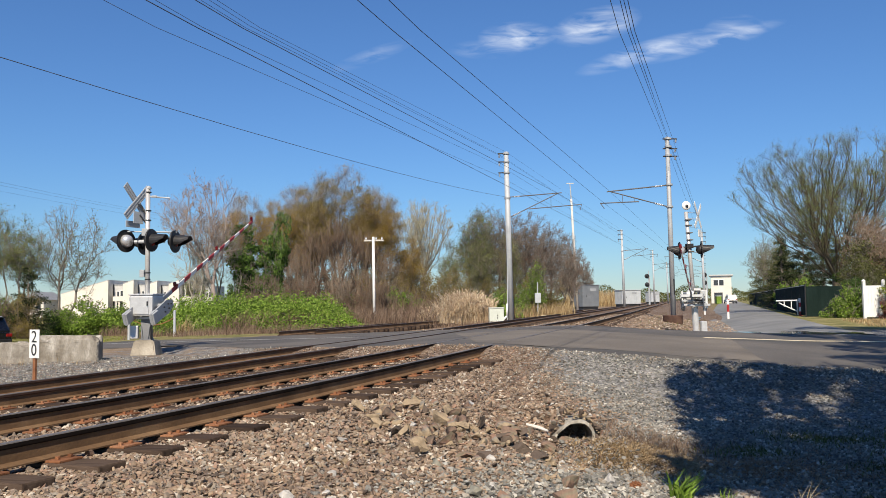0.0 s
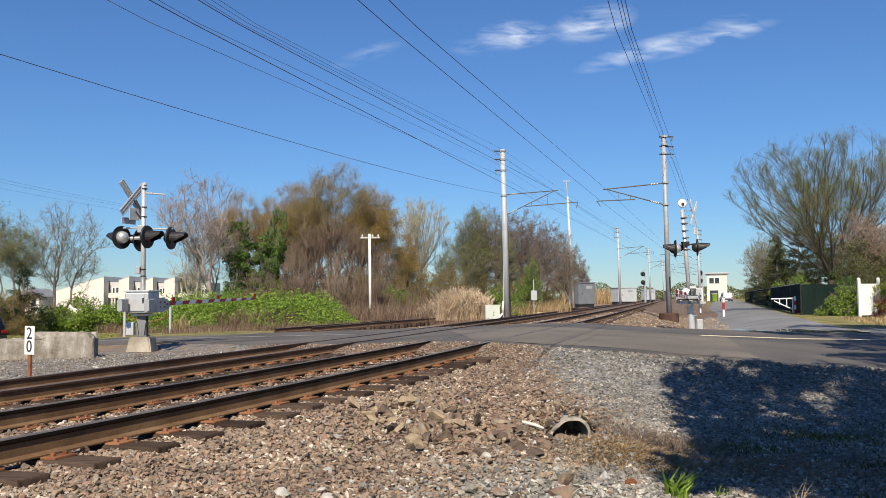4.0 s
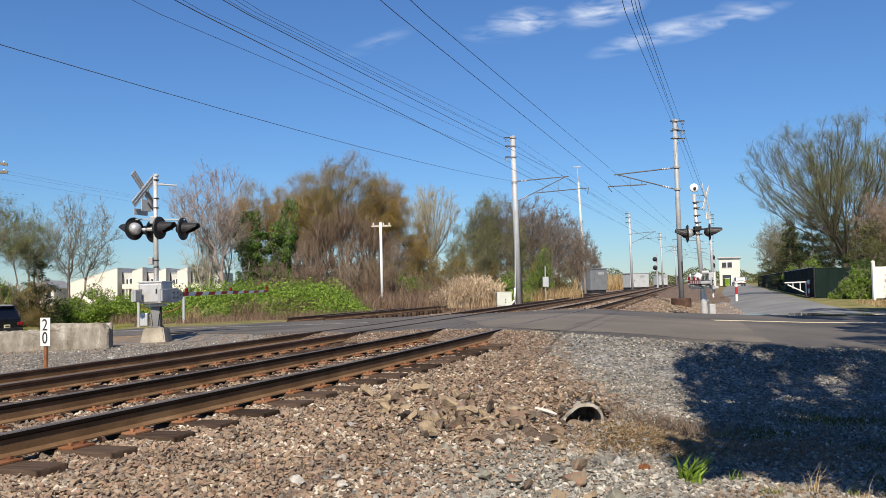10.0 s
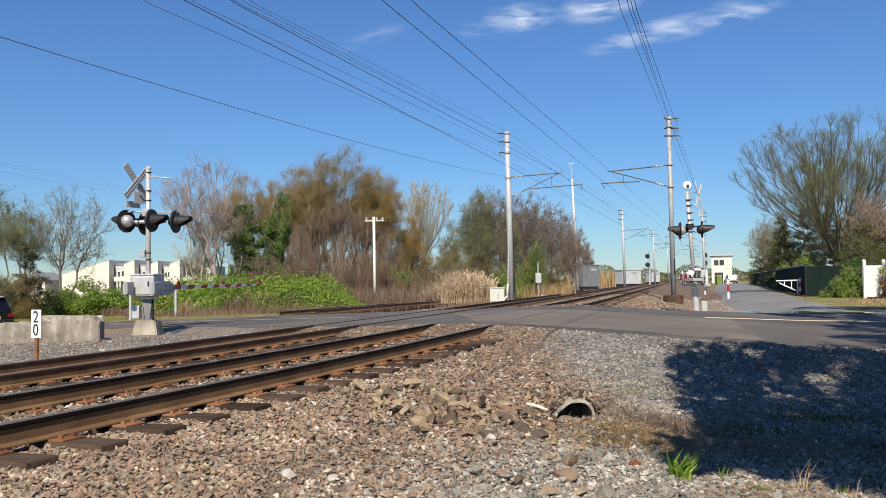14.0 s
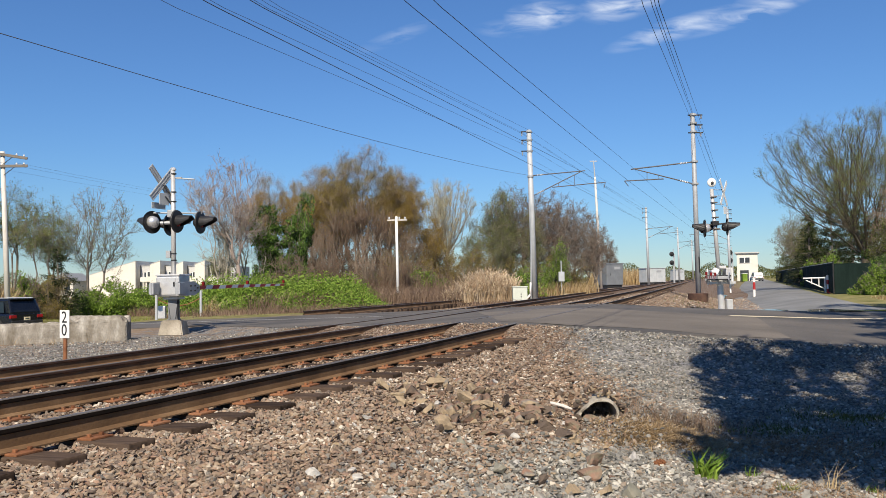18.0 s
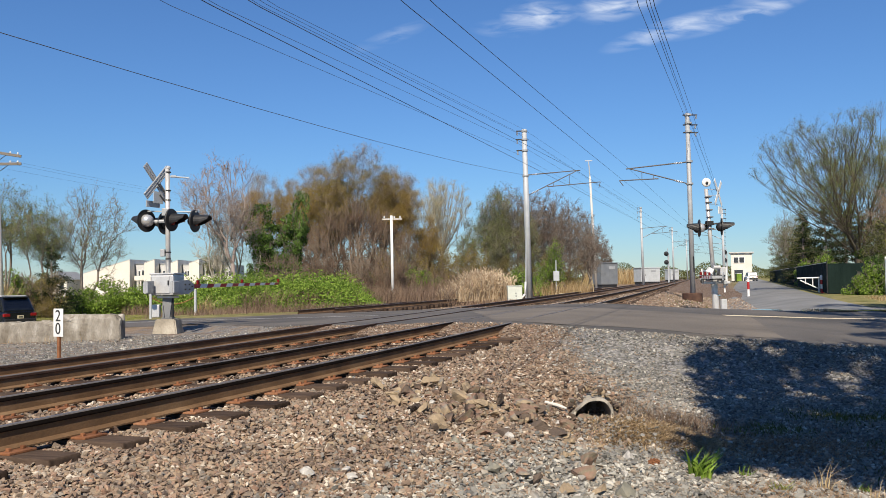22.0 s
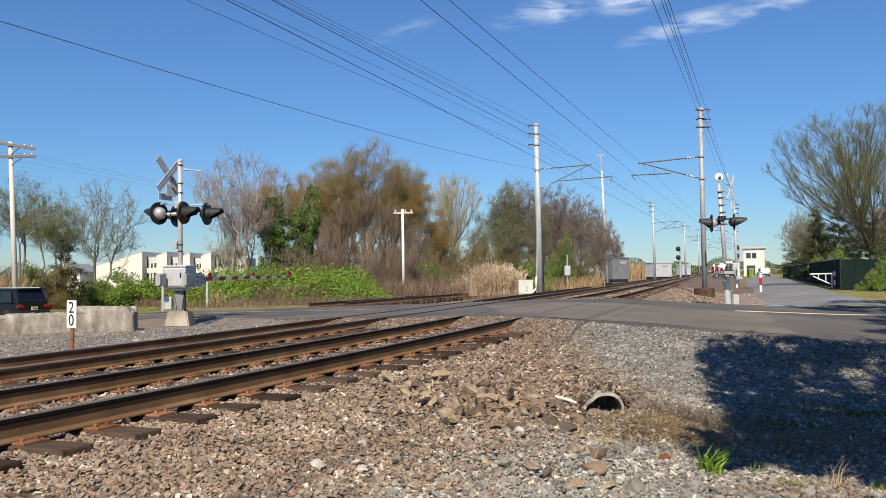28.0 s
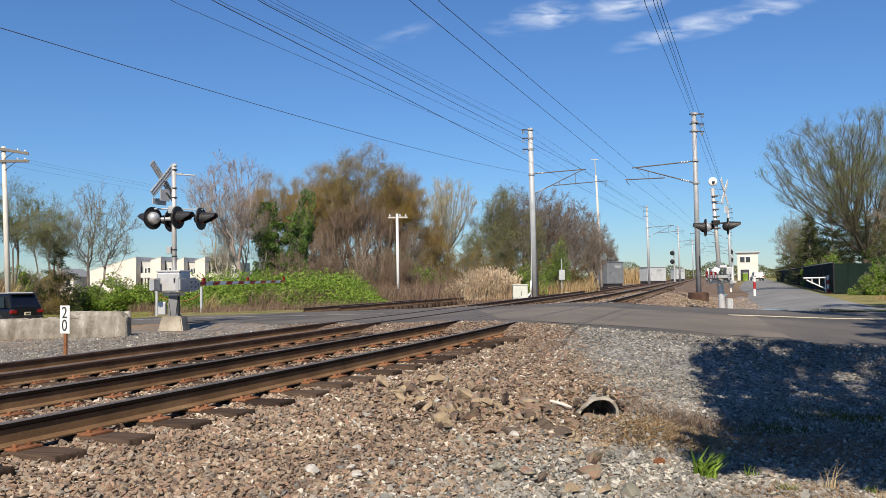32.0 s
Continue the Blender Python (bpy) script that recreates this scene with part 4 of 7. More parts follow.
def wire(pts, r=0.0095, label="thin dark overhead electric wire", sag=0.0):
    """One wire through pts, swept as a single thin tube; it hangs by sag between them."""
    line, r = [], 0.63 * r
    pts = [Vector(p) for p in pts]
    for a, b in zip(pts, pts[1:]):
        for i in range(10):
            q = a.lerp(b, i / 10)
            q.z -= sag * 4 * (i / 10) * (1 - i / 10)
            line.append(q)
    line.append(pts[-1])
    P = np.array([tuple(p) for p in line])
    d = np.gradient(P, axis=0)
    d /= np.linalg.norm(d, axis=1)[:, None]
    s = np.stack([d[:, 1], -d[:, 0], 0 * d[:, 0]], -1)
    w = np.cross(s, d)
    v = np.stack([P + s * r, P + w * r, P - s * r, P - w * r], 1).reshape(-1, 3)
    i, j = np.meshgrid(np.arange(len(P) - 1), np.arange(4), indexing="ij")
    f = np.stack([i * 4 + j, i * 4 + (j + 1) % 4, i * 4 + 4 + (j + 1) % 4, i * 4 + 4 + j], -1).reshape(-1, 4)
    return tagged(raw("overhead_wire", v, f, "wire"), label, "wire", "overhead wires")


# wires along the second track, and those on the poles beside it
C0 = (27.5, 105)
wire([(-15.97, -12, 8.0), (-5.69, 17.81, 7.74), (5.45, 50.5, 9.44), (27.0, 105, 8.9)], 0.0105)
wire([(-12.46, -12, 6.1), (-3.61, 13.44, 6.23), (9.28, 50.5, 7.06), (31.0, 105, 6.7)], 0.014, "contact wire over the second track")
wire([(-15.81, -12, 8.6), (-5.06, 19.4, 8.28), (5.45, 50.5, 10.12), (27.0, 105, 9.5)], 0.0105)
wire([(-12.32, -12, 6.5), (-3.09, 14.61, 6.62), (9.36, 50.5, 8.2), (31.0, 105, 7.9)], 0.014, "messenger wire over the second track")
wire([(-15.74, -12, 9.0), (-4.4, 21.21, 8.89), (5.45, 50.5, 10.76), (27.0, 105, 10.1)], 0.0105)
wire([(-15.6, -12, 9.2), (-4.32, 21.3, 8.98), (5.45, 50.5, 10.82), (27.0, 105, 10.2)], 0.0105)
wire([(-15.43, -12, 9.1), (-4.05, 21.43, 8.96), (5.9, 50.5, 10.97), (27.4, 105, 10.6)], 0.0105)
wire([(-15.86, -12, 5.6), (-7.17, 13.01, 5.76), (5.9, 50.5, 8.1)], 0.012, sag=0.25)
wire([(-8.94, -12, 5.7), (-0.31, 12.35, 5.82), (9.84, 41, 6.51), (32.6, 98, 6.3)], 0.0125, "contact wire over the near track")
wire([(-8.65, -12, 5.9), (0.13, 12.76, 5.96), (10.05, 41, 7.2), (32.2, 98, 7.2)], 0.0125, "messenger wire over the near track")
wire([(-5.54, -12, 6.9), (4.02, 15.24, 6.78), (13.0, 41, 9.92), (35.3, 98, 8.8)], 0.0105)
wire([(-5.38, -12, 6.9), (4.26, 15.49, 6.86), (13.15, 41, 10.0), (35.6, 98, 9.9)], 0.0105)
wire([(-5.35, -12, 7.1), (4.51, 16.15, 7.09), (13.2, 41, 10.0), (35.6, 98, 9.9)], 0.0105)
wire([(-5.19, -12, 6.5), (4.0, 14.08, 6.38), (13.5, 41, 9.8), (35.9, 98, 9.0)], 0.0105)
for (a, b, c, d) in (((31, 105, 6.7), (49, 152, 6.6), (69, 205, 6.6), 0.014), ((31, 105, 7.9), (49, 152, 7.8), (69, 205, 7.8), 0.014), ((27, 105, 10.1), (45.2, 152, 10.1), (64.6, 205, 10.1), 0.0105),
                     ((27, 105, 8.9), (45.2, 152, 8.9), (64.6, 205, 8.9), 0.0105), ((32.6, 98, 6.3), (51, 150, 6.3), (70, 202, 6.3), 0.014), ((32.2, 98, 7.2), (51, 150, 7.2), (70, 202, 7.2), 0.014),
                     ((35.6, 98, 9.9), (54.5, 150, 9.9), (73.5, 202, 9.9), 0.0105)):
    wire([a, b, c], d, "thin distant overhead electric wire", 0.2)
# ---------- trackside ----------


def mile_sign(x, y):
    z = gz(x, y)
    t = thing("mile_post", Matrix.Translation((x, y, z)), "white metal mile sign with black numerals on a rusty post", "sign")
    m = facing((0.45, 0.9))
    part("post", B((0, 0.03, 0.35), (0.06, 0.04, 0.8), m, 0.006), "rust", t, "rusty steel post")
    part("plate", B((0, 0, 0.68), (0.235, 0.01, 0.48), m, 0.004), "white", t, "white sign plate")
    for k, ch in enumerate("20"):
        flat_label(ch, 0.28, m @ Matrix.Translation((0.0, -0.009, 0.79 - 0.22 * k)) @ Matrix.Rotation(math.pi / 2, 4, "X"), t, "dark", "numeral")
    return t


mile_sign(-6.43, 14.0)


def block(x, y, a, l, h, w, seed, label):
    """A worn cast concrete block: box with chipped, uneven top and edges."""
    t = thing("concrete_block", Matrix.Translation((x, y, gz(x, y) - 0.05)) @ Matrix.Rotation(a, 4, "Z"), label, "barrier", "concrete blocks by the tracks")
    bm = B((0, 0, h / 2), (l, w, h))
    bmesh.ops.subdivide_edges(bm, edges=list(bm.edges), cuts=11, use_grid_fill=True)
    for v in bm.verts:
        edge = sum((abs(abs(c) - s) < 0.01) for c, s in ((v.co.x, l / 2), (v.co.y, w / 2), (v.co.z - h / 2, h / 2)))
        k = noise.noise(v.co * 3.1 + Vector((seed, 0, 0)))
        k2 = noise.noise(v.co * 9 + Vector((0, seed, 0)))
        if edge > 1:
            c = Vector((0, 0, h / 2))
            v.co += (c - v.co).normalized() * (0.008 + 0.065 * abs(k) + 0.09 * abs(k2))
        else:
            v.co += v.normal * (0.012 * k + 0.014 * k2)
        if v.co.z > h * 0.8:
            v.co.z -= max(0.0, k + 0.05) * 0.26 + (0.05 if k2 > 0.22 else 0.0)
    part("body", bm, "old_concrete", t)


block(-8.42, 20.0, 0.18, 1.55, 0.68, 0.6, 1.0, "weathered concrete block with a chipped worn top")
block(-10.1, 19.5, 0.40, 2.05, 0.54, 0.6, 5.0, "cracked grey concrete block in dry grass")
block(-11.95, 18.6, 0.42, 1.8, 0.46, 0.6, 9.0, "cracked grey concrete block in dry grass")

pc = thing("equipment_cabinet", Matrix.Translation((4.42, 43.6, gz(4.42, 43.6))), "pale green-grey metal equipment cabinet by the track", "cabinet")
cb = B((0, 0, 0.45), (0.78, 0.6, 0.86), None, 0.02)
box(cb, (0, 0, 0.89), (0.84, 0.66, 0.05), None, 0.015)
body = part("body", cb, "cabinet", pc)
part("door", B((0, -0.305, 0.45), (0.68, 0.012, 0.76), None, 0.004), "cabinet", pc)
part("latch", B((0.05, -0.315, 0.5), (0.05, 0.02, 0.07), None, 0.005), "dark", pc)
part("latch", B((0.05, -0.315, 0.36), (0.05, 0.02, 0.07), None, 0.005), "dark", pc)
part("plinth", B((0, 0, 0.0), (0.9, 0.72, 0.12), None, 0.01), "concrete", pc)


def hut(x, y, l, w, h, a, paint, label, panels):
    z = gz(x, y)
    t = thing("relay_hut", Matrix.Translation((x, y, z)) @ Matrix.Rotation(a, 4, "Z"), label, "hut", "relay huts by the line")
    part("body", B((0, 0, 0.4 + h / 2), (l, w, h), None, 0.03), paint, t)
    part("roof", B((0, 0, 0.4 + h + 0.06), (l + 0.2, w + 0.2, 0.12), None, 0.03), paint, t, "slightly overhanging flat metal roof")
    part("skid", B((0, 0, 0.2), (l - 0.2, w - 0.2, 0.42), None, 0.02), "dark", t, "dark base")
    for i in range(panels):
        xx = -l / 2 + l * (i + 0.5) / panels
        part("panel", B((xx, -w / 2 - 0.012, 0.4 + h / 2), (l / panels - 0.06, 0.02, h - 0.14), None, 0.006), paint, t)
    part("vent", B((l * 0.15, -w / 2 - 0.03, 0.4 + h * 0.8), (0.9, 0.03, 0.35), None, 0.01), "steel_dull", t)
    part("handle", B((-l * 0.28, -w / 2 - 0.04, 0.4 + h * 0.5), (0.05, 0.03, 0.25), None, 0.005), "dark", t)


hut(22.7, 106, 2.5, 2.2, 2.75, 0.35, "hut", "large grey metal relay hut", 2)
hut(36.2, 136, 3.6, 2.4, 2.3, 0.3, "hut_light", "pale metal relay hut", 4)
hut(55.0, 185, 2.2, 2.4, 2.3, 0.3, "hut_light", "pale metal relay hut far along the line", 2)

tp = thing("short_utility_pole", Matrix.Translation((-2.2, 45, gz(-2.2, 45))), "short white painted pole with a small crossarm", "utility pole")
part("pole", T((0, 0, -0.2), (-0.04, 0, 5.2 - gz(-2.2, 45)), 0.085, 0.07, 10), "white", tp, "", True)
part("crossarm", B((0, 0, 5.0 - gz(-2.2, 45)), (1.1, 0.08, 0.08), facing((0.1, 1)), 0.01), "wood_pole", tp)
for sx in (-0.44, 0.12, 0.44):
    part("insulator", lathe([(0.03, 5.05 - gz(-2.2, 45)), (0.05, 5.12 - gz(-2.2, 45)), (0.02, 5.18 - gz(-2.2, 45))], 8), "glass_lamp", tp).location.x = sx

dp = thing("tall_mast", Matrix.Translation((19.5, 96, gz(19.5, 96))), "tall slim metal mast with a small antenna head", "utility pole")
part("pole", T((0, 0, -0.3), (-0.5, 0, 13.4), 0.17, 0.12, 10), "wood_pole", dp, "brown wooden lower mast", True)
part("extension", T((-0.5, 0, 13.3), (-0.62, 0, 15.2), 0.08, 0.06, 8), "steel", dp)
part("antenna", B((-0.62, 0, 15.3), (0.9, 0.08, 0.12), None, 0.02), "steel", dp)


def signal_head(x, y, z0, z1, zh, label):
    t = thing("railway_signal", Matrix.Translation((x, y, gz(x, y))), label, "railway signal")
    b = gz(x, y)
    part("mast", T((0.4, 0.2, -0.2), (0.4, 0.2, z0 - b + 1.0), 0.09, 0.08, 8), "steel", t)
    for z in (z0, z1):
        d = lathe([(0.1, 0), (zh, 0.02), (zh, 0.06), (0.2, 0.1), (0.15, 0.4)], 20)
        d.transform(Matrix.Translation((0, -0.1, z - b)) @ Matrix.Rotation(math.pi / 2, 4, "X"))
        part("signal_disc", d, "dark", t, "black round signal head")
    part("ladder", B((0.55, 0.35, (z0 - b) / 2), (0.3, 0.05, z0 - b), None, 0.01), "steel_dull", t)


signal_head(43.9, 151, 5.85, 4.25, 0.45, "black two-headed railway signal on a mast")
signal_head(54.9, 151, 6.0, 4.5, 0.45, "black two-headed railway signal on a mast")

sb = thing("signal_box", Matrix.Translation((8.9, 58, gz(8.9, 58))), "small grey control box on a thin post", "box")
part("post", T((0, 0, -0.1), (0, 0, 2.6), 0.05, 0.04, 8), "steel", sb)
part("body", B((0, -0.05, 1.45), (0.42, 0.2, 0.7), None, 0.02), "steel", sb)
part("stub", B((0.25, 0.1, 0.1), (0.7, 0.4, 0.24), None, 0.03), "line_yellow", sb, "low yellow marker")

# ---------- plants ----------


def tubes(segs, sides):
    s = np.array(segs, float)
    a, b, r0, r1 = s[:, 0:3], s[:, 3:6], s[:, 6], s[:, 7]
    d = b - a
    d /= np.linalg.norm(d, axis=1)[:, None] + 1e-9
    h = np.where(np.abs(d[:, 2:]) > 0.9, [[1.0, 0, 0]], [[0, 0, 1.0]])
    u = np.cross(d, h)
    u /= np.linalg.norm(u, axis=1)[:, None]
    w = np.cross(d, u)
    an = 2 * np.pi * np.arange(sides) / sides
    ring = u[:, None] * np.cos(an)[None, :, None] + w[:, None] * np.sin(an)[None, :, None]
    v = np.concatenate([a[:, None] + ring * r0[:, None, None], b[:, None] + ring * r1[:, None, None]], 1)
    j = np.arange(sides)
    f = np.stack([j, (j + 1) % sides, sides + (j + 1) % sides, sides + j], -1)
    f = (np.arange(len(s))[:, None, None] * (2 * sides) + f[None]).reshape(-1, 4)
    return v.reshape(-1, 3), f


def leaf_cards(rng, centres, size, flat=0.0):
    """One small pointed leaf a centre, turned at random."""
    k = len(centres)
    u = rng.normal(size=(k, 3))
    u /= np.linalg.norm(u, axis=1)[:, None]
    w = rng.normal(size=(k, 3))
    w[:, 2] += flat
    w -= u * (w * u).sum(1)[:, None]
    w /= np.linalg.norm(w, axis=1)[:, None]
    s = size * rng.uniform(0.5, 1.3, (k, 1))
    c = np.asarray(centres)
    v = np.stack([c - u * s, c + w * s * 0.5 , c + u * s, c - w * s * 0.5], 1)
    f = np.arange(k * 4).reshape(k, 4)
    return v.reshape(-1, 3), f


def crown_tree(name, seed, h, rx, ry, base, label, bark="bark", leaves=None, n=300, straight=0.45, tip=0.012, twigs=4, twig=0.6, subs=2, per_twig=2, size=0.05, haze=0.12,
               lumps=7, fork=None, trunk_top=0.7, lean=(0, 0), thick=1.0, floor=None, up=0.35, category="tree", stems=1, hollow=0.45, clump=None):
    """A tree that grows to fill a lumpy crown: limbs reach out to points of the crown from the nearest older limb.
    straight weighs the way back to the root: low gives wandering limbs, high a fan of long ones."""
    rng = np.random.default_rng(seed)
    mid, half = (h + base) / 2, (h - base) / 2
    # lumps of the outline
    dirs = rng.normal(size=(lumps, 3))
    dirs /= np.linalg.norm(dirs, axis=1)[:, None]
    gain = rng.uniform(-0.3, 0.3, lumps)
    pts = []
    while len(pts) < n:
        u = rng.normal(size=3)
        u /= np.linalg.norm(u)
        r = rng.uniform(0, 1) ** hollow * (0.85 + np.sum(gain * np.clip(dirs @ u - 0.4, 0, 1) * 1.6))
        p = np.array([lean[0] + rx * r * u[0], lean[1] + ry * r * u[1], mid + half * min(1.0, r) * u[2]])
        if floor is None or p[2] > floor(p[0], p[1]):
            pts.append(p)
    pts = np.array(pts)
    nodes, par, path = [np.array([0.0, 0.0, -0.3])], [-1], [0.0]
    top = fork if fork else max(base, h * trunk_top)
    for s in range(stems):
        k = max(3, int(top / 0.8))
        a = 2 * math.pi * s / stems + rng.uniform(-0.4, 0.4)
        prev = 0
        wob = rng.normal(size=(k + 1, 2)) * 0.08 * (1 if fork else 1.6)
        for i in range(1, k + 1):
            f = i / k
            spread = (0.15 + 0.5 * rx * f ** 1.5 * 0.8) if stems > 1 else 0.0
            p = np.array([math.cos(a) * spread, math.sin(a) * spread * ry / rx, top * f])
            p[:2] += wob[i] + np.array(lean) * f * (0.0 if fork else 0.7)
            nodes.append(p), par.append(prev), path.append(path[prev] + np.linalg.norm(p - nodes[prev]))
            prev = len(nodes) - 1
    first_free = len(nodes)
    N = np.array(nodes)
    for p in pts[np.argsort(np.linalg.norm(pts - N[-1] * (1 if fork else 0.6), axis=1))]:
        d = p - N
        ln = np.linalg.norm(d, axis=1)
        cost = ln * (1 + 0.9 * np.clip(-d[:, 2] / (ln + 1e-6) + 0.15, 0, 1)) + straight * np.array(path) + (N[:, 2] < (fork or base) * 0.75) * 3
        j = int(np.argmin(cost))
        q = (N[j] + p) / 2 + rng.normal(size=3) * 0.07 * ln[j] + np.array([0, 0, -0.05 * ln[j]])
        nodes += [q, p]
        par += [j, len(nodes) - 2]
        path += [path[j] + ln[j] / 2, path[j] + ln[j]]
        N = np.array(nodes)
    par = np.array(par)
    load = np.zeros(len(N))
    kids = np.bincount(par[par >= 0], minlength=len(N))
    load[kids == 0] = 1
    for i in range(len(N) - 1, 0, -1):
        load[par[i]] += load[i]
    rad = tip * np.maximum(load, 1) ** 0.5 * thick
    segs = [(*N[par[i]], *N[i], min(rad[par[i]], rad[i] * 1.25), rad[i], 0 if load[i] > 5 or i < first_free else 2) for i in range(1, len(N))]
    tips = []
    for i in range(first_free, len(N)):
        out = N[i] - N[par[i]]
        out /= np.linalg.norm(out) + 1e-6
        for _ in range(twigs + (2 if kids[i] == 0 else 0)):
            d = out * 0.7 + rng.normal(size=3) * 0.55 + np.array([0, 0, up])
            d /= np.linalg.norm(d)
            ln = twig * rng.uniform(0.4, 1.2)
            e = N[i] + d * ln
            segs.append((*N[i], *e, tip * 0.75, tip * 0.45, 2))
            tips.append(e)
            for _ in range(subs):
                g = d * 0.8 + rng.normal(size=3) * 0.5 + np.array([0, 0, up * 0.6])
                g /= np.linalg.norm(g)
                b0 = N[i] + d * ln * rng.uniform(0.3, 0.9)
                e2 = b0 + g * ln * rng.uniform(0.35, 0.7)
                segs.append((*b0, *e2, tip * 0.55, tip * 0.35, 2))
                tips.append(e2)
    t = thing(name, Matrix(), label, category)
    if category == "shrub":
        tagged(raw("crown", *tubes(segs, 4), bark, t), kind="stuff")
    else:
        raw("trunk", *tubes([s for s in segs if s[8] == 0], 7), bark, t, smooth=True)
        raw("crown", *tubes([s for s in segs if s[8] == 2], 3), bark, t)
    if leaves and clump:
        # leaves gathered in clumps round some of the limbs: share of the limbs, leaves a clump, its radius
        share, count, wide = clump
        free = N[first_free:]
        some = free[rng.uniform(0, 1, len(free)) < share]
        c = np.repeat(some, count, 0)
        d = rng.normal(size=c.shape)
        d /= np.linalg.norm(d, axis=1)[:, None]
        c = c + d * wide * np.repeat(rng.uniform(0.6, 1.4, (len(some), 1)), count, 0) * rng.uniform(0.3, 1, (len(c), 1)) ** 0.5 * [1, 1, 0.75]
        raw("foliage", *leaf_cards(rng, c[c[:, 2] > 0.05], size), leaves, t)
    elif leaves:
        c = np.repeat(np.array(tips), per_twig, 0)
        raw("foliage", *leaf_cards(rng, c + rng.normal(size=c.shape) * haze, size), leaves, t)
    return t


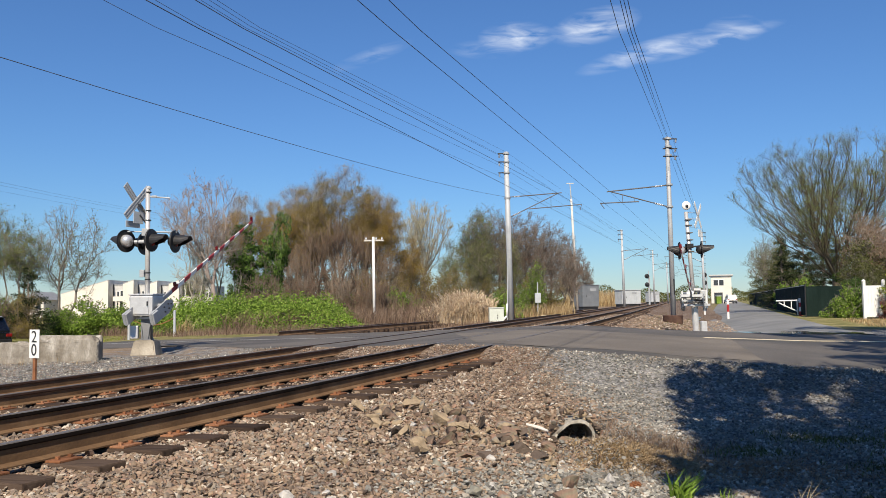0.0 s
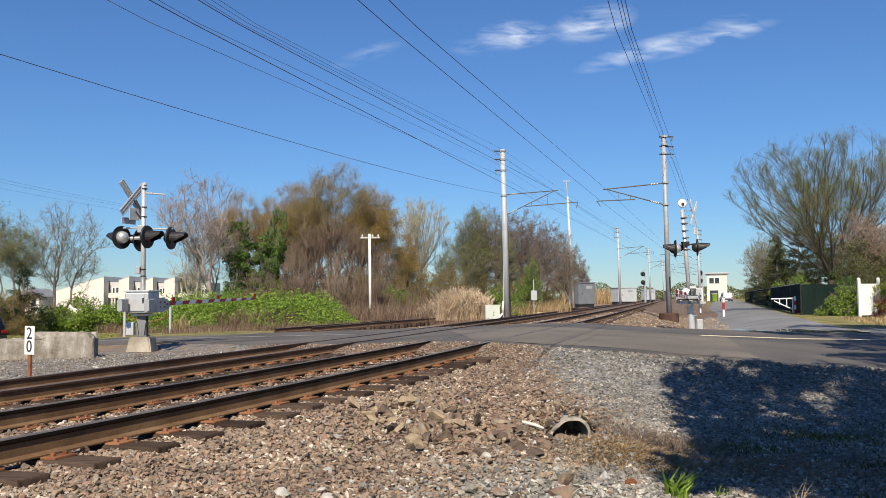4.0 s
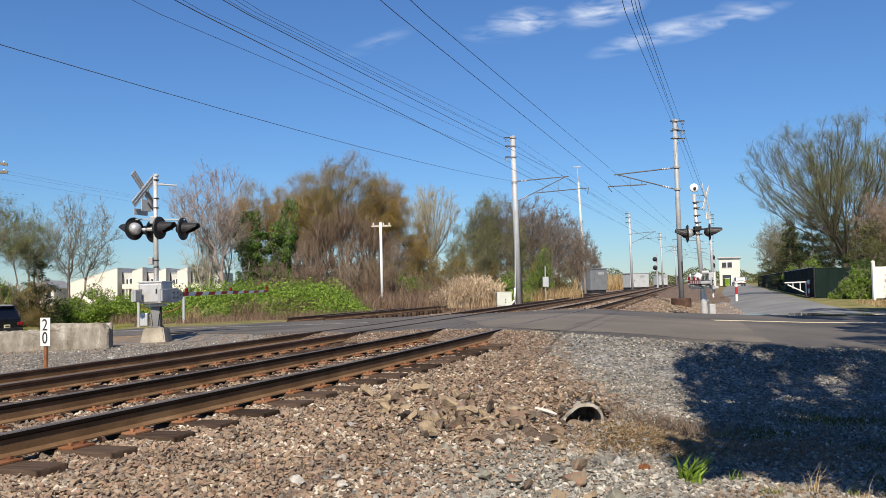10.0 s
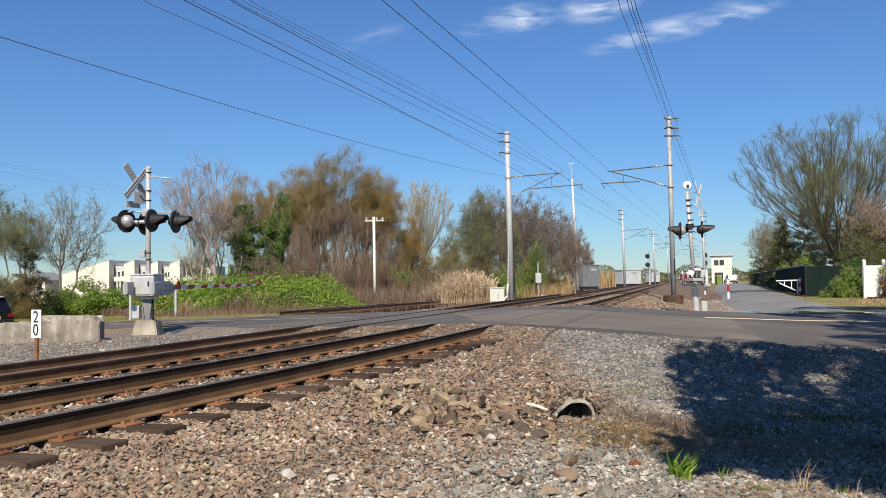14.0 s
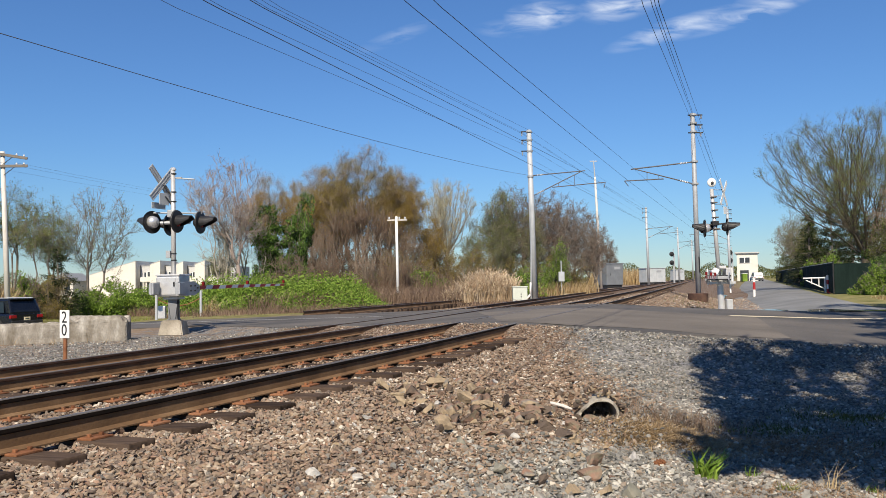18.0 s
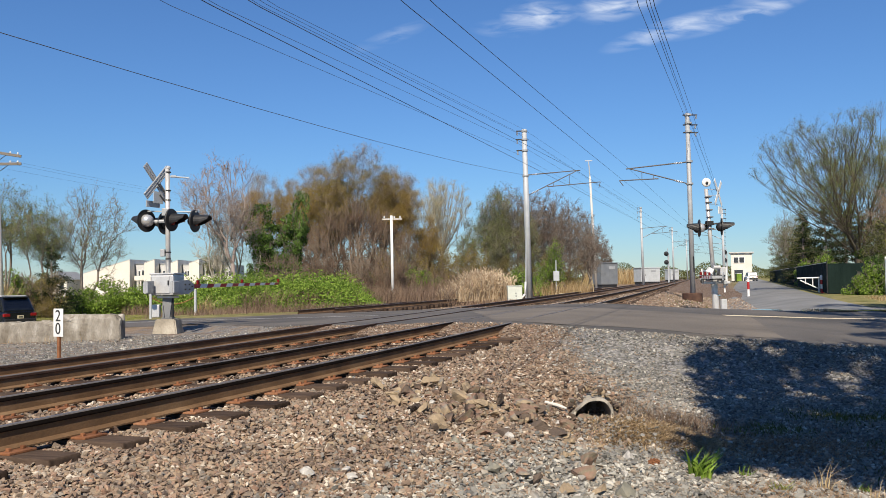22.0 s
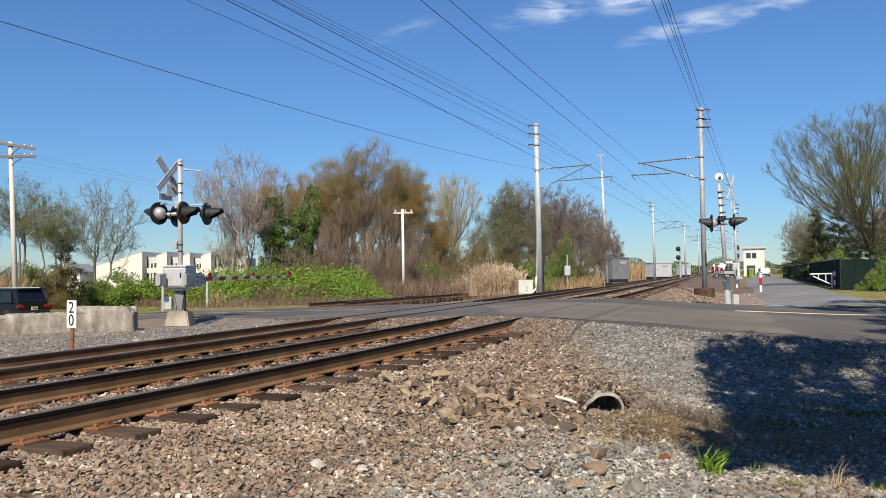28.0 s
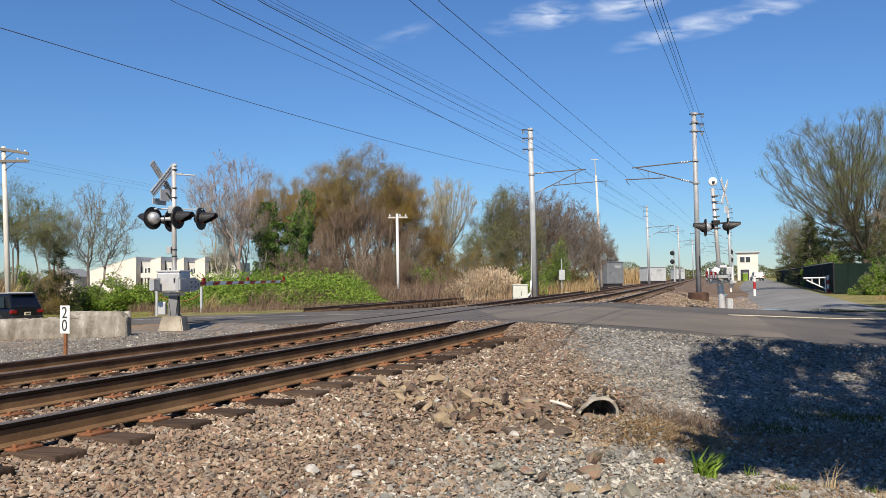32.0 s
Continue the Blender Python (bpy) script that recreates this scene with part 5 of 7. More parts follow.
PROTO = {
    "bare_a": lambda: crown_tree("bare_tree", 1, 9.2, 2.9, 2.3, 3.2, "tall leafless tree with a pale trunk and upswept pinkish-grey twigs", "bark_pink", "redbud", 210, 0.7, 0.0115, 3, 0.6, 2, 1, 0.035, 0.05, fork=3.7, lean=(-0.8, 0), thick=1.15, up=0.55, floor=lambda x, y: 3.4 + 0.75 * math.hypot(x, y)),
    "bare_stem": lambda: crown_tree("bare_tree", 21, 7.0, 1.3, 1.2, 1.6, "slender leafless tree with several pale stems", "bark_pale", None, 70, 0.6, 0.011, 3, 0.55, 2, stems=3, trunk_top=0.8, up=0.6),
    "locust": lambda: crown_tree("bare_tree", 2, 9.4, 3.7, 2.6, 2.8, "leafless dark grey tree with a spreading open crown", "bark", "bud", 170, 0.7, 0.0125, 3, 0.7, 2, 2, 0.04, 0.08, lumps=10, stems=3, trunk_top=0.6, lean=(0.7, 0), thick=1.2, hollow=0.36),
    "alder": lambda: crown_tree("budding_tree", 22, 9.0, 2.0, 1.9, 3.4, "tall open tree with thin olive-green spring leaves", "bark", "bud", 120, 0.6, 0.012, 3, 0.6, 2, 4, 0.045, 0.14, lumps=12, stems=2, trunk_top=0.75, up=0.4),
    "brown_a": lambda: crown_tree("budding_tree", 3, 9.8, 2.2, 2.0, 3.6, "broad tree hazy with rusty young leaves", "bark_red", "rustleaf", 170, 0.5, 0.011, 4, 0.55, 3, 8, 0.036, 0.16, lumps=12),
    "brown_b": lambda: crown_tree("budding_tree", 4, 11.4, 3.3, 2.6, 2.6, "broad domed tree hazy with olive-brown young leaves", "bark_red", "olive", 290, 0.5, 0.011, 4, 0.6, 3, 6, 0.036, 0.17, lumps=12, stems=3, trunk_top=0.65, thick=1.2, floor=lambda x, y: 2.4 + 0.9 * math.hypot(x, y)),
    "stems": lambda: crown_tree("bare_tree", 23, 7.4, 1.6, 1.3, 1.2, "clump of upright grey-brown leafless stems", "bark_brush", "redbud", 120, 0.7, 0.011, 3, 0.6, 2, 1, 0.03, 0.06, stems=7, trunk_top=0.9, up=0.7, thick=1.3),
    "yellow": lambda: crown_tree("budding_tree", 5, 10.4, 2.9, 2.4, 4.4, "fan-shaped tree with pale yellow buds", "bark_pale", "palebud", 150, 1.1, 0.0125, 3, 0.55, 2, 4, 0.035, 0.07, fork=4.2, thick=1.2, up=0.6, hollow=0.36, floor=lambda x, y: 4.8 + 0.75 * math.hypot(x, y)),
    "grey": lambda: crown_tree("bare_tree", 6, 8.5, 1.7, 1.6, 1.8, "grey-brown leafless woodland tree on a straight trunk", "bark", "redbud", 130, 0.4, 0.0115, 4, 0.6, 3, 1, 0.03, 0.06, trunk_top=0.93, up=0.25, lumps=12, thick=1.15),
    "grey_green": lambda: crown_tree("budding_tree", 24, 8.5, 1.6, 1.5, 1.4, "straight woodland tree hazy with small olive-green leaves", "bark", "bud", 120, 0.4, 0.0115, 4, 0.55, 2, 3, 0.04, 0.13, trunk_top=0.9, up=0.3, lumps=12),
    "ivy": lambda: crown_tree("ivy_clad_tree", 7, 7.0, 1.6, 1.5, 0.6, "tree hung with loose clumps of glossy green ivy", "bark", "ivyleaf", 60, 0.4, 0.014, 3, 0.5, 2, size=0.085, lumps=16, trunk_top=0.85, clump=(0.62, 120, 0.42)),
    "thicket": lambda: crown_tree("thicket", 8, 4.2, 1.5, 1.3, -2.4, "tangled leafless brown thicket", "bark_brush", "redbud", 80, 0.7, 0.011, 3, 0.55, 2, 1, 0.03, stems=6, trunk_top=0.8, up=0.5, category="shrub", hollow=0.9, lumps=14, floor=lambda x, y: 0.15),
    "thicket_b": lambda: crown_tree("thicket", 9, 4.0, 1.4, 1.3, -2.4, "brown thicket with a few young olive leaves", "bark_brush", "olive", 70, 0.6, 0.011, 3, 0.5, 2, 4, 0.045, stems=6, trunk_top=0.7, up=0.4, category="shrub", hollow=0.8, floor=lambda x, y: 0.15),
    "bush": lambda: crown_tree("green_bush", 10, 2.5, 1.3, 1.2, -1.2, "rounded bush with fresh lime-green leaves", "bark", "lime", 46, 0.5, 0.01, 3, 0.35, 1, size=0.062, stems=5, trunk_top=0.6, category="shrub", lumps=12, floor=lambda x, y: 0.15, clump=(0.8, 70, 0.3)),
    "sapling": lambda: crown_tree("green_sapling", 25, 4.2, 0.75, 0.7, 0.4, "narrow sapling with bright yellow-green new leaves", "bark", "lime", 50, 0.5, 0.01, 3, 0.4, 2, 5, 0.045, 0.1, trunk_top=0.9, up=0.7),
    "dark_bush": lambda: crown_tree("evergreen_bush", 11, 3.0, 1.5, 1.4, -1.4, "dense dark evergreen bush", "bark", "green", 60, 0.5, 0.012, 3, 0.35, 1, size=0.075, stems=5, trunk_top=0.6, category="shrub", lumps=12, floor=lambda x, y: 0.15, clump=(0.9, 90, 0.36)),
    "red_bush": lambda: crown_tree("red_shrub", 14, 2.0, 0.9, 0.8, -0.6, "narrow shrub with dark red leaves", "bark", "redleaf", 40, 0.5, 0.01, 3, 0.3, 1, size=0.055, stems=5, trunk_top=0.6, category="shrub", floor=lambda x, y: 0.1, clump=(0.8, 50, 0.2)),
    "vase": lambda: crown_tree("spreading_tree", 12, 13.0, 8.3, 5.4, 3.2, "broad vase-shaped tree hazy with olive-green spring buds", "bark_dark", "bud", 380, 1.0, 0.0115, 3, 0.85, 3, 8, 0.034, 0.12, 8, 2.3, lean=(-0.5, 0), thick=1.5, floor=lambda x, y: 2.6 + 0.6 * math.hypot(x, y), up=0.65, hollow=0.4),
    "shade": lambda: crown_tree("shade_tree", 13, 11.5, 4.6, 4.0, 5.0, "tall tree in full leaf beside the gravel lot", "bark", "green", 150, 0.5, 0.022, 3, 0.8, 1, size=0.12, lumps=22, hollow=0.42, clump=(0.66, 120, 0.46)),
    "shade_low": lambda: crown_tree("shade_tree", 26, 8.2, 4.0, 1.5, 5.6, "smaller tree with a flat leafy crown beside the gravel lot", "bark", "green", 90, 0.5, 0.02, 3, 0.6, 1, size=0.11, lumps=22, hollow=0.45, clump=(0.6, 110, 0.38)),
    "cone": lambda: crown_tree("weeping_shrub", 15, 6.6, 1.6, 1.5, 0.6, "tall leafless red-brown weeping shrub", "bark_brush", "redbud", 200, 0.5, 0.012, 5, 0.5, 2, 1, 0.04, 0.1, trunk_top=0.9, up=-0.3, floor=lambda x, y: 0.3),
    "vines": lambda: crown_tree("vine_clad_shrub", 16, 4.4, 1.3, 1.1, 0.2, "shrub overgrown with drooping olive-green vines", "bark", "vine", 110, 0.4, 0.012, 4, 0.5, 2, 4, 0.06, 0.14, 12, trunk_top=0.8, up=-0.4, category="shrub"),
}


def plant(kind, places):
    """The first tree of a kind is built, the rest are copies; places: x, y, height, turn, width against height."""
    first = PROTO[kind]()
    zs = np.concatenate([[v.co.z for v in c.data.vertices] for c in first.children])
    h0 = float(np.percentile(zs, 99.7))

    def spot(x, y, h, a, wide=1.0):
        w = wide * h / h0
        return Matrix.Translation((x, y, gz(x, y) - 0.05)) @ Matrix.Rotation(a, 4, "Z") @ Matrix.Diagonal((w, w, h / h0, 1))
    for p in places[1:]:
        copy_thing(first, spot(*p))
    first.matrix_world = spot(*places[0])


def conifer(x, y, h, r, seed, label, leaf="needle"):
    """An evergreen: whorls of drooping boughs with short dense sprays."""
    rng = np.random.default_rng(seed)
    t = thing("evergreen_tree", Matrix.Translation((x, y, gz(x, y) - 0.05)), label, "tree")
    part("trunk", T((0, 0, 0), (0, 0, h * 0.95), 0.16, 0.03, 7), "bark", t)
    segs, cs = [], []
    for k in range(int(16 * h)):
        z = h * (0.06 + 0.92 * rng.uniform() ** 1.15)
        a, ln = rng.uniform(0, 6.283), r * (1 - 0.82 * z / h) * rng.uniform(0.55, 1.15)
        p, q = np.array([0, 0, z]), np.array([math.cos(a) * ln, math.sin(a) * ln, z + ln * rng.uniform(-0.1, 0.35)])
        segs.append((*p, *q, 0.03, 0.008, 2))
        n = max(10, int(110 * ln))
        f = rng.uniform(0.25, 1.05, (n, 1))
        cs.append(p + (q - p) * f + rng.normal(size=(n, 3)) * 0.11 * (0.6 + ln * 0.3))
    raw("crown", *tubes(segs, 3), "bark", t)
    raw("foliage", *leaf_cards(rng, np.concatenate(cs), 0.06), leaf, t)


def blades(name, xs_, ys_, h, width, bend, material, label, seed, plume=0.0, kind="stuff", category="grass", z0=None, parent=None):
    """Upright blades or stalks, each of two tapered bits that bend over; h an array of heights."""
    rng = np.random.default_rng(seed)
    k = len(xs_)
    z = ground_z(xs_, ys_) - 0.03 if z0 is None else z0
    a = rng.uniform(0, 2 * np.pi, k)
    dirv = np.stack([np.cos(a), np.sin(a), 0 * a], -1)
    lean = bend * rng.uniform(0.2, 1.0, k) * h
    p0 = np.stack([xs_, ys_, z], -1)
    p1 = p0 + dirv * (lean * 0.3)[:, None] + np.stack([0 * h, 0 * h, h * 0.6], -1)
    p2 = p0 + dirv * lean[:, None] + np.stack([0 * h, 0 * h, h], -1)
    side = np.stack([-np.sin(a + 0.8), np.cos(a + 0.8), 0 * a], -1) * (width * rng.uniform(0.6, 1.3, k))[:, None]
    v = np.stack([p0 - side, p0 + side, p1 + side * 0.8, p1 - side * 0.8, p2 + side * 0.15, p2 - side * 0.15], 1)
    f = np.array([[0, 1, 2, 3], [3, 2, 4, 5]])
    v, f = v.reshape(-1, 3), (np.arange(k)[:, None, None] * 6 + f[None]).reshape(-1, 4)
    if plume:
        u2 = (p2 - p1) / np.linalg.norm(p2 - p1, axis=1)[:, None]
        s2 = side / np.linalg.norm(side, axis=1)[:, None] * plume * 0.35
        q = np.stack([p2 - u2 * plume, p2 + s2, p2 + u2 * plume * 0.9, p2 - s2], 1)
        f2 = np.arange(4 * k).reshape(k, 4) + len(v)
        v, f = np.concatenate([v, q.reshape(-1, 3)]), np.concatenate([f, f2])
    return tagged(raw(name, v, f, material, parent), label, category if not parent else "", kind=kind if not parent else "")


def leaf_mound(name, n, xr, yr, top, size, material, label, seed):
    """A low bank covered with leaves; top(x, y) its height over the ground."""
    rng = np.random.default_rng(seed)
    x, y = rng.uniform(*xr, n), rng.uniform(*yr, n)
    hh = top(x, y) * (1 + 0.25 * np.sin(x * 2.1 + 1) * np.sin(y * 1.7)) * (0.75 + 0.5 * rng.uniform(0, 1, n) ** 3)
    ok = hh > 0.06
    c = np.stack([x, y, ground_z(x, y) + hh * np.where(rng.uniform(0, 1, n) < 0.7, 1.0, rng.uniform(0, 1, n))], -1)[ok]
    return tagged(raw(name, *leaf_cards(rng, c, size, 0.8), material), label, "ground cover", kind="stuff")


plant("bare_a", [(-11.75, 48, 9.0, 0.0)])
plant("bare_stem", [(-13.1, 49, 6.6, 2, 1.1), (-12.6, 52, 7.4, 4), (-10.7, 50, 6.0, 1, 0.9), (-14.6, 56, 5.0, 5)])
plant("locust", [(-27.3, 63.8, 10.0, 0.0), (54, 120, 9.8, 1.0), (58.5, 132, 10, 2.2), (50, 112, 10.2, 4.0, 0.9)])
plant("alder", [(-29.6, 61, 8.9, 0.0), (-32.2, 62, 10.2, 1.7), (-34.6, 60, 9.6, 3.1), (-31.0, 66, 8.2, 4.4), (-37, 63, 10, 5.2), (-21.0, 78, 5.6, 2.0, 1.2)])
plant("brown_a", [(-12.4, 58, 9.3, 0, 0.85), (-8.0, 57, 9.5, 1.0, 1.0), (-10.0, 59, 8.8, 2.0, 0.8), (-2.4, 57, 8.9, 4, 1.05), (-0.4, 58, 5.9, 5, 0.9)])
plant("brown_b", [(-6.0, 56, 10.6, 0, 1.0), (-3.0, 58, 9.6, 1.5, 0.85), (-7.8, 61, 8.4, 3.3, 0.8)])
plant("stems", [(-6.5, 54, 6.6, 0, 1.0), (-5.0, 53.5, 7.2, 2, 1.0), (-3.5, 54, 6.4, 4, 1.0), (-8.2, 55, 5.2, 1, 0.9), (-1.9, 55.5, 5.0, 3, 1.0), (-11.0, 53, 4.8, 5, 0.9)])
plant("yellow", [(0.8, 70, 10.2, 0)])
plant("grey", [(5.9, 66, 8.3, 1.1), (7.0, 66, 8.7, 2.2), (8.2, 66, 8.4, 3.3), (9.4, 67, 8.7, 4.4), (10.6, 69, 8.6, 5.0), (12.0, 70, 8.2, 5.6), (13.4, 73, 7.8, 0.6), (14.9, 76, 7.2, 2.9), (26.5, 126, 8.6, 1.9), (6.6, 72, 8.8, 3.9), (8.8, 73, 8.8, 4.8), (11.4, 76, 8.4, 2.5), (24.0, 122, 8.8, 1.3), (28.0, 130, 7.4, 3.1), (13.0, 67, 5.8, 0.2), (10.4, 64, 6.6, 5.2)])
plant("grey_green", [(4.4, 63, 8.2, 0), (5.3, 64, 8.9, 1.1), (3.2, 66, 6.4, 2.2, 0.9), (7.6, 63, 6.8, 3.4, 0.8), (2.4, 62, 4.6, 4.4), (4.9, 61, 6.0, 5.2)])
plant("ivy", [(-10.0, 50, 6.2, 0, 0.9), (-8.5, 50.5, 7.0, 2, 0.55), (-9.0, 49.5, 3.8, 4, 0.9), (-11.0, 49.5, 2.6, 1, 1.0)])
th = random.Random(5)
plant("thicket", [(-10.6 + 11.0 * (i + th.uniform(0, 0.8)) / 13, th.uniform(47, 53), th.uniform(1.8, 4.4), th.uniform(0, 6), th.uniform(0.6, 0.9)) for i in range(13)] + [(-12.5 + 13.5 * i / 8, 57 + th.uniform(0, 4), th.uniform(3.0, 5.4), th.uniform(0, 6), 1.0) for i in range(8)] + [(-28.2 - 0.9 * i, 53.5 + th.uniform(0, 3), th.uniform(2.2, 3.8), th.uniform(0, 6), 1.1) for i in range(6)])
plant("thicket_b", [(-3 + 14.5 * (i + th.uniform(0, 0.8)) / 16, 52 + 0.75 * (14.5 * i / 16) + th.uniform(0, 6), th.uniform(1.6, 3.6), th.uniform(0, 6), th.uniform(0.8, 1.2)) for i in range(16)] + [(-26.6 - 1.1 * i, 56 + th.uniform(0, 3), th.uniform(2.4, 3.4), th.uniform(0, 6), 1.0) for i in range(7)] + [(-0.5 + 0.9 * i, 59 + th.uniform(0, 3), th.uniform(3.2, 4.6), th.uniform(0, 6), 0.9) for i in range(6)] + [(-9.5 + 1.1 * i, 61 + th.uniform(0, 2), th.uniform(3.0, 4.6), th.uniform(0, 6), 1.0) for i in range(9)])
plant("bush", [(4.9, 53, 1.9, 0), (5.9, 55, 2.1, 1), (7.4, 58, 1.8, 2), (-0.9, 51, 2.3, 3), (0.3, 52, 1.8, 3.6), (-3.4, 51, 2.0, 4), (-26.6, 62, 2.3, 2.0, 1.1), (-24.8, 62.5, 3.0, 3.0), (-23.2, 63, 2.4, 1.0, 1.1), (-21.2, 62, 2.0, 4.0, 1.1), (-28.6, 57, 3.4, 5, 0.7), (35.4, 73, 3.4, 1.2, 0.8), (33.6, 72, 2.6, 2.2, 0.9), (23.0, 43.4, 1.3, 1.0), (23.6, 43.2, 1.9, 2.0, 0.8)])
plant("sapling", [(8.9, 60.5, 4.2, 0), (9.5, 61, 3.4, 2), (8.3, 61.5, 2.6, 4), (6.3, 59, 2.4, 1)])
plant("dark_bush", [(24.4, 43.8, 2.2, 1, 0.8), (45.5, 96, 4.4, 3), (50, 107, 4.6, 5), (24.6, 42.0, 1.4, 4), (29.0, 52, 3.0, 2, 0.9)])
plant("red_bush", [(23.3, 39.3, 1.4, 0, 0.6), (-10.9, 52, 3.2, 1, 0.5)])
plant("vase", [(31.0, 58, 12.9, 0.0)])
plant("cone", [(28.9, 50, 6.4, 0.5, 0.95)])
plant("vines", [(28.0, 49, 4.6, 0), (26.6, 48, 3.6, 2), (29.6, 49, 4.0, 4), (25.6, 44.6, 2.8, 5, 0.8)])
plant("shade", [(5.6, -0.8, 11.0, 0.3, 1.1), (15.5, 8.6, 20.0, 2.6, 0.62), (6.7, -1.7, 11.5, 4.0, 1.1), (11.6, 2.6, 14.5, 1.4, 0.85), (7.6, 0.0, 12.2, 2.2, 0.8), (11.6, 1.6, 14, 5.2), (21.5, 12, 20, 3.4, 0.7)])
plant("shade_low", [(3.85, 0.35, 8.2, 0.0)])
conifer(35.6, 77, 7.0, 2.2, 11, "dark green cedar behind the fence")
conifer(36.8, 75, 7.6, 2.8, 1, "dark green cedar behind the fence")
conifer(39.2, 76, 7.4, 2.8, 2, "dark green cedar behind the fence")
conifer(41.6, 78, 7.0, 2.8, 10, "dark green cedar behind the fence")
conifer(43.6, 94, 7.6, 2.4, 12, "olive-green cedar behind the fence", "cedar")
conifer(46.2, 100, 8.8, 2.8, 4, "olive-green cedar behind the fence", "cedar")
conifer(49.2, 106, 8.2, 2.8, 5, "olive-green cedar behind the fence", "cedar")
conifer(53.5, 122, 7.4, 2.8, 13, "olive-green cedar behind the fence", "cedar")
conifer(24.0, 39.0, 4.4, 1.05, 7, "yellow-green arborvitae by a garden fence", "yellowgreen")
conifer(25.6, 38.6, 4.8, 1.1, 6, "yellow-green arborvitae by a garden fence", "yellowgreen")
conifer(-26.9, 57.5, 4.9, 2.3, 8, "dark green cedar beside the road")

rg = np.random.default_rng(21)


def patch(n, x0, x1, y0, y1, slope=0.0):
    x = rg.uniform(x0, x1, n)
    return x, rg.uniform(y0, y1, n) + slope * (x - x0)


xx, yy = patch(8500, 0.4, 4.4, 41.5, 46.5, 0.9)
blades("reeds", xx, yy, rg.uniform(0.4, 1.0, len(xx)) * (0.75 + 1.0 * sstep(xx, 0.6, 2.6) * (1 - 0.5 * sstep(xx, 3.2, 4.6)) + 0.35 * np.sin(xx * 5.1 + 1.0) * np.sin(yy * 3.3)), 0.012, 0.5, "reed", "tall dry tan reeds with feathery tops beside the siding", 1, 0.09)
xx, yy = patch(9000, -8.5, 1.2, 36.0, 43.0, 0.55)
xb, yb = patch(9000, -11.5, 2.5, 45.0, 49.0, 0.25)
blades("brush", xb, yb, rg.uniform(0.5, 2.4, len(xb)) * rg.uniform(0.4, 1, len(xb)), 0.011, 0.6, "brush", "tall dry brown brush under the trees", 14)
blades("brush", xx, yy, rg.uniform(0.3, 1.15, len(xx)), 0.012, 0.7, "brush", "low dry reddish-brown brush along the siding", 2)
xx, yy = patch(5000, -10, 4.5, 33.0, 36.0, 0.62)
blades("dry_grass", xx, yy, rg.uniform(0.08, 0.32, len(xx)), 0.01, 0.7, "brush", "dry brown grass at the edge of the siding", 3)
xx, yy = patch(2600, 3.5, 12.0, 51.5, 57.0, 1.0)
blades("dry_grass", xx, yy, rg.uniform(0.3, 1.2, len(xx)), 0.015, 0.5, "straw", "dry straw-coloured grass behind the line", 4)
xx, yy = patch(3600, -34, -27.2, 46, 53)
blades("reeds", xx, yy, rg.uniform(0.8, 2.6, len(xx)), 0.02, 0.5, "straw", "tall dry grass behind the parked car", 5)
xx, yy = patch(240, -13.0, -7.2, 18.6, 20.2)
blades("dry_grass", xx[yy < 19.2], yy[yy < 19.2], rg.uniform(0.06, 0.26, (yy < 19.2).sum()), 0.005, 0.7, "straw", "dry grass tufts against the concrete blocks", 6)
leaf_mound("ivy_bank", 42000, (-13.2, -1.6), (36.5, 43.5), lambda x, y: 1.3 * sstep(y, 36.3 + 0.35 * np.sin(x * 3.1), 38.2) * sstep(x, -13.2, -11.6) * (1 - sstep(x, -4.8, -1.6)), 0.06, "lime", "bright green ivy covering a low bank", 31)
leaf_mound("ivy_bank", 7000, (-27.6, -19.2), (60.4, 62.6), lambda x, y: 1.2 + 0.4 * np.sin(x * 1.3), 0.085, "lime", "green bramble bank beside the road", 32)
xx, yy = patch(9000, -27, -12, 44.0, 60.5)
blades("grass", xx, yy, rg.uniform(0.03, 0.1, len(xx)), 0.02, 0.8, "moss", "mossy green lawn beside the road", 34)
xx, yy = patch(1900, -22.5, -12, 58.5, 61)
blades("brush", xx, yy, rg.uniform(0.2, 0.9, len(xx)), 0.014, 0.8, "brush", "low brown brush at the edge of the lawn", 35)
xx, yy = patch(150, -10.2, -9.6, 35.2, 35.7)
blades("dry_grass", xx, yy, rg.uniform(0.4, 0.95, len(xx)), 0.006, 0.7, "straw", "pale dry grass tuft by a guard post", 36)
xx, yy = patch(2600, -12.8, -2.0, 35.6, 36.8)
blades("dry_grass", xx, yy, rg.uniform(0.1, 0.5, len(xx)), 0.008, 0.8, "brush", "dry brown grass along the foot of the ivy bank", 37)
leaf_mound("ground_leaves", 3500, (24.3, 29), (34, 46), lambda x, y: 0.25 + 0 * x, 0.05, "yellowgreen", "low weeds beside the lane", 33)
xx, yy = patch(4500, 17.2, 25, 29, 38)
keep = (xx > 16.8 + 0.39 * (yy - 28.8))
blades("dry_grass", xx[keep], yy[keep], rg.uniform(0.05, 0.22, keep.sum()), 0.012, 0.6, "straw", "dry yellow lawn beside the lane", 7)
xx, yy = patch(1400, 9.5, 20, 31, 55)
keep = (xx < 9.2 + 0.39 * (yy - 26.6)) & (xx > 6.5 + 0.36 * (yy - 26))
blades("grass", xx[keep], yy[keep], rg.uniform(0.05, 0.2, keep.sum()), 0.012, 0.6, "vine", "short olive grass between lane and line", 8)


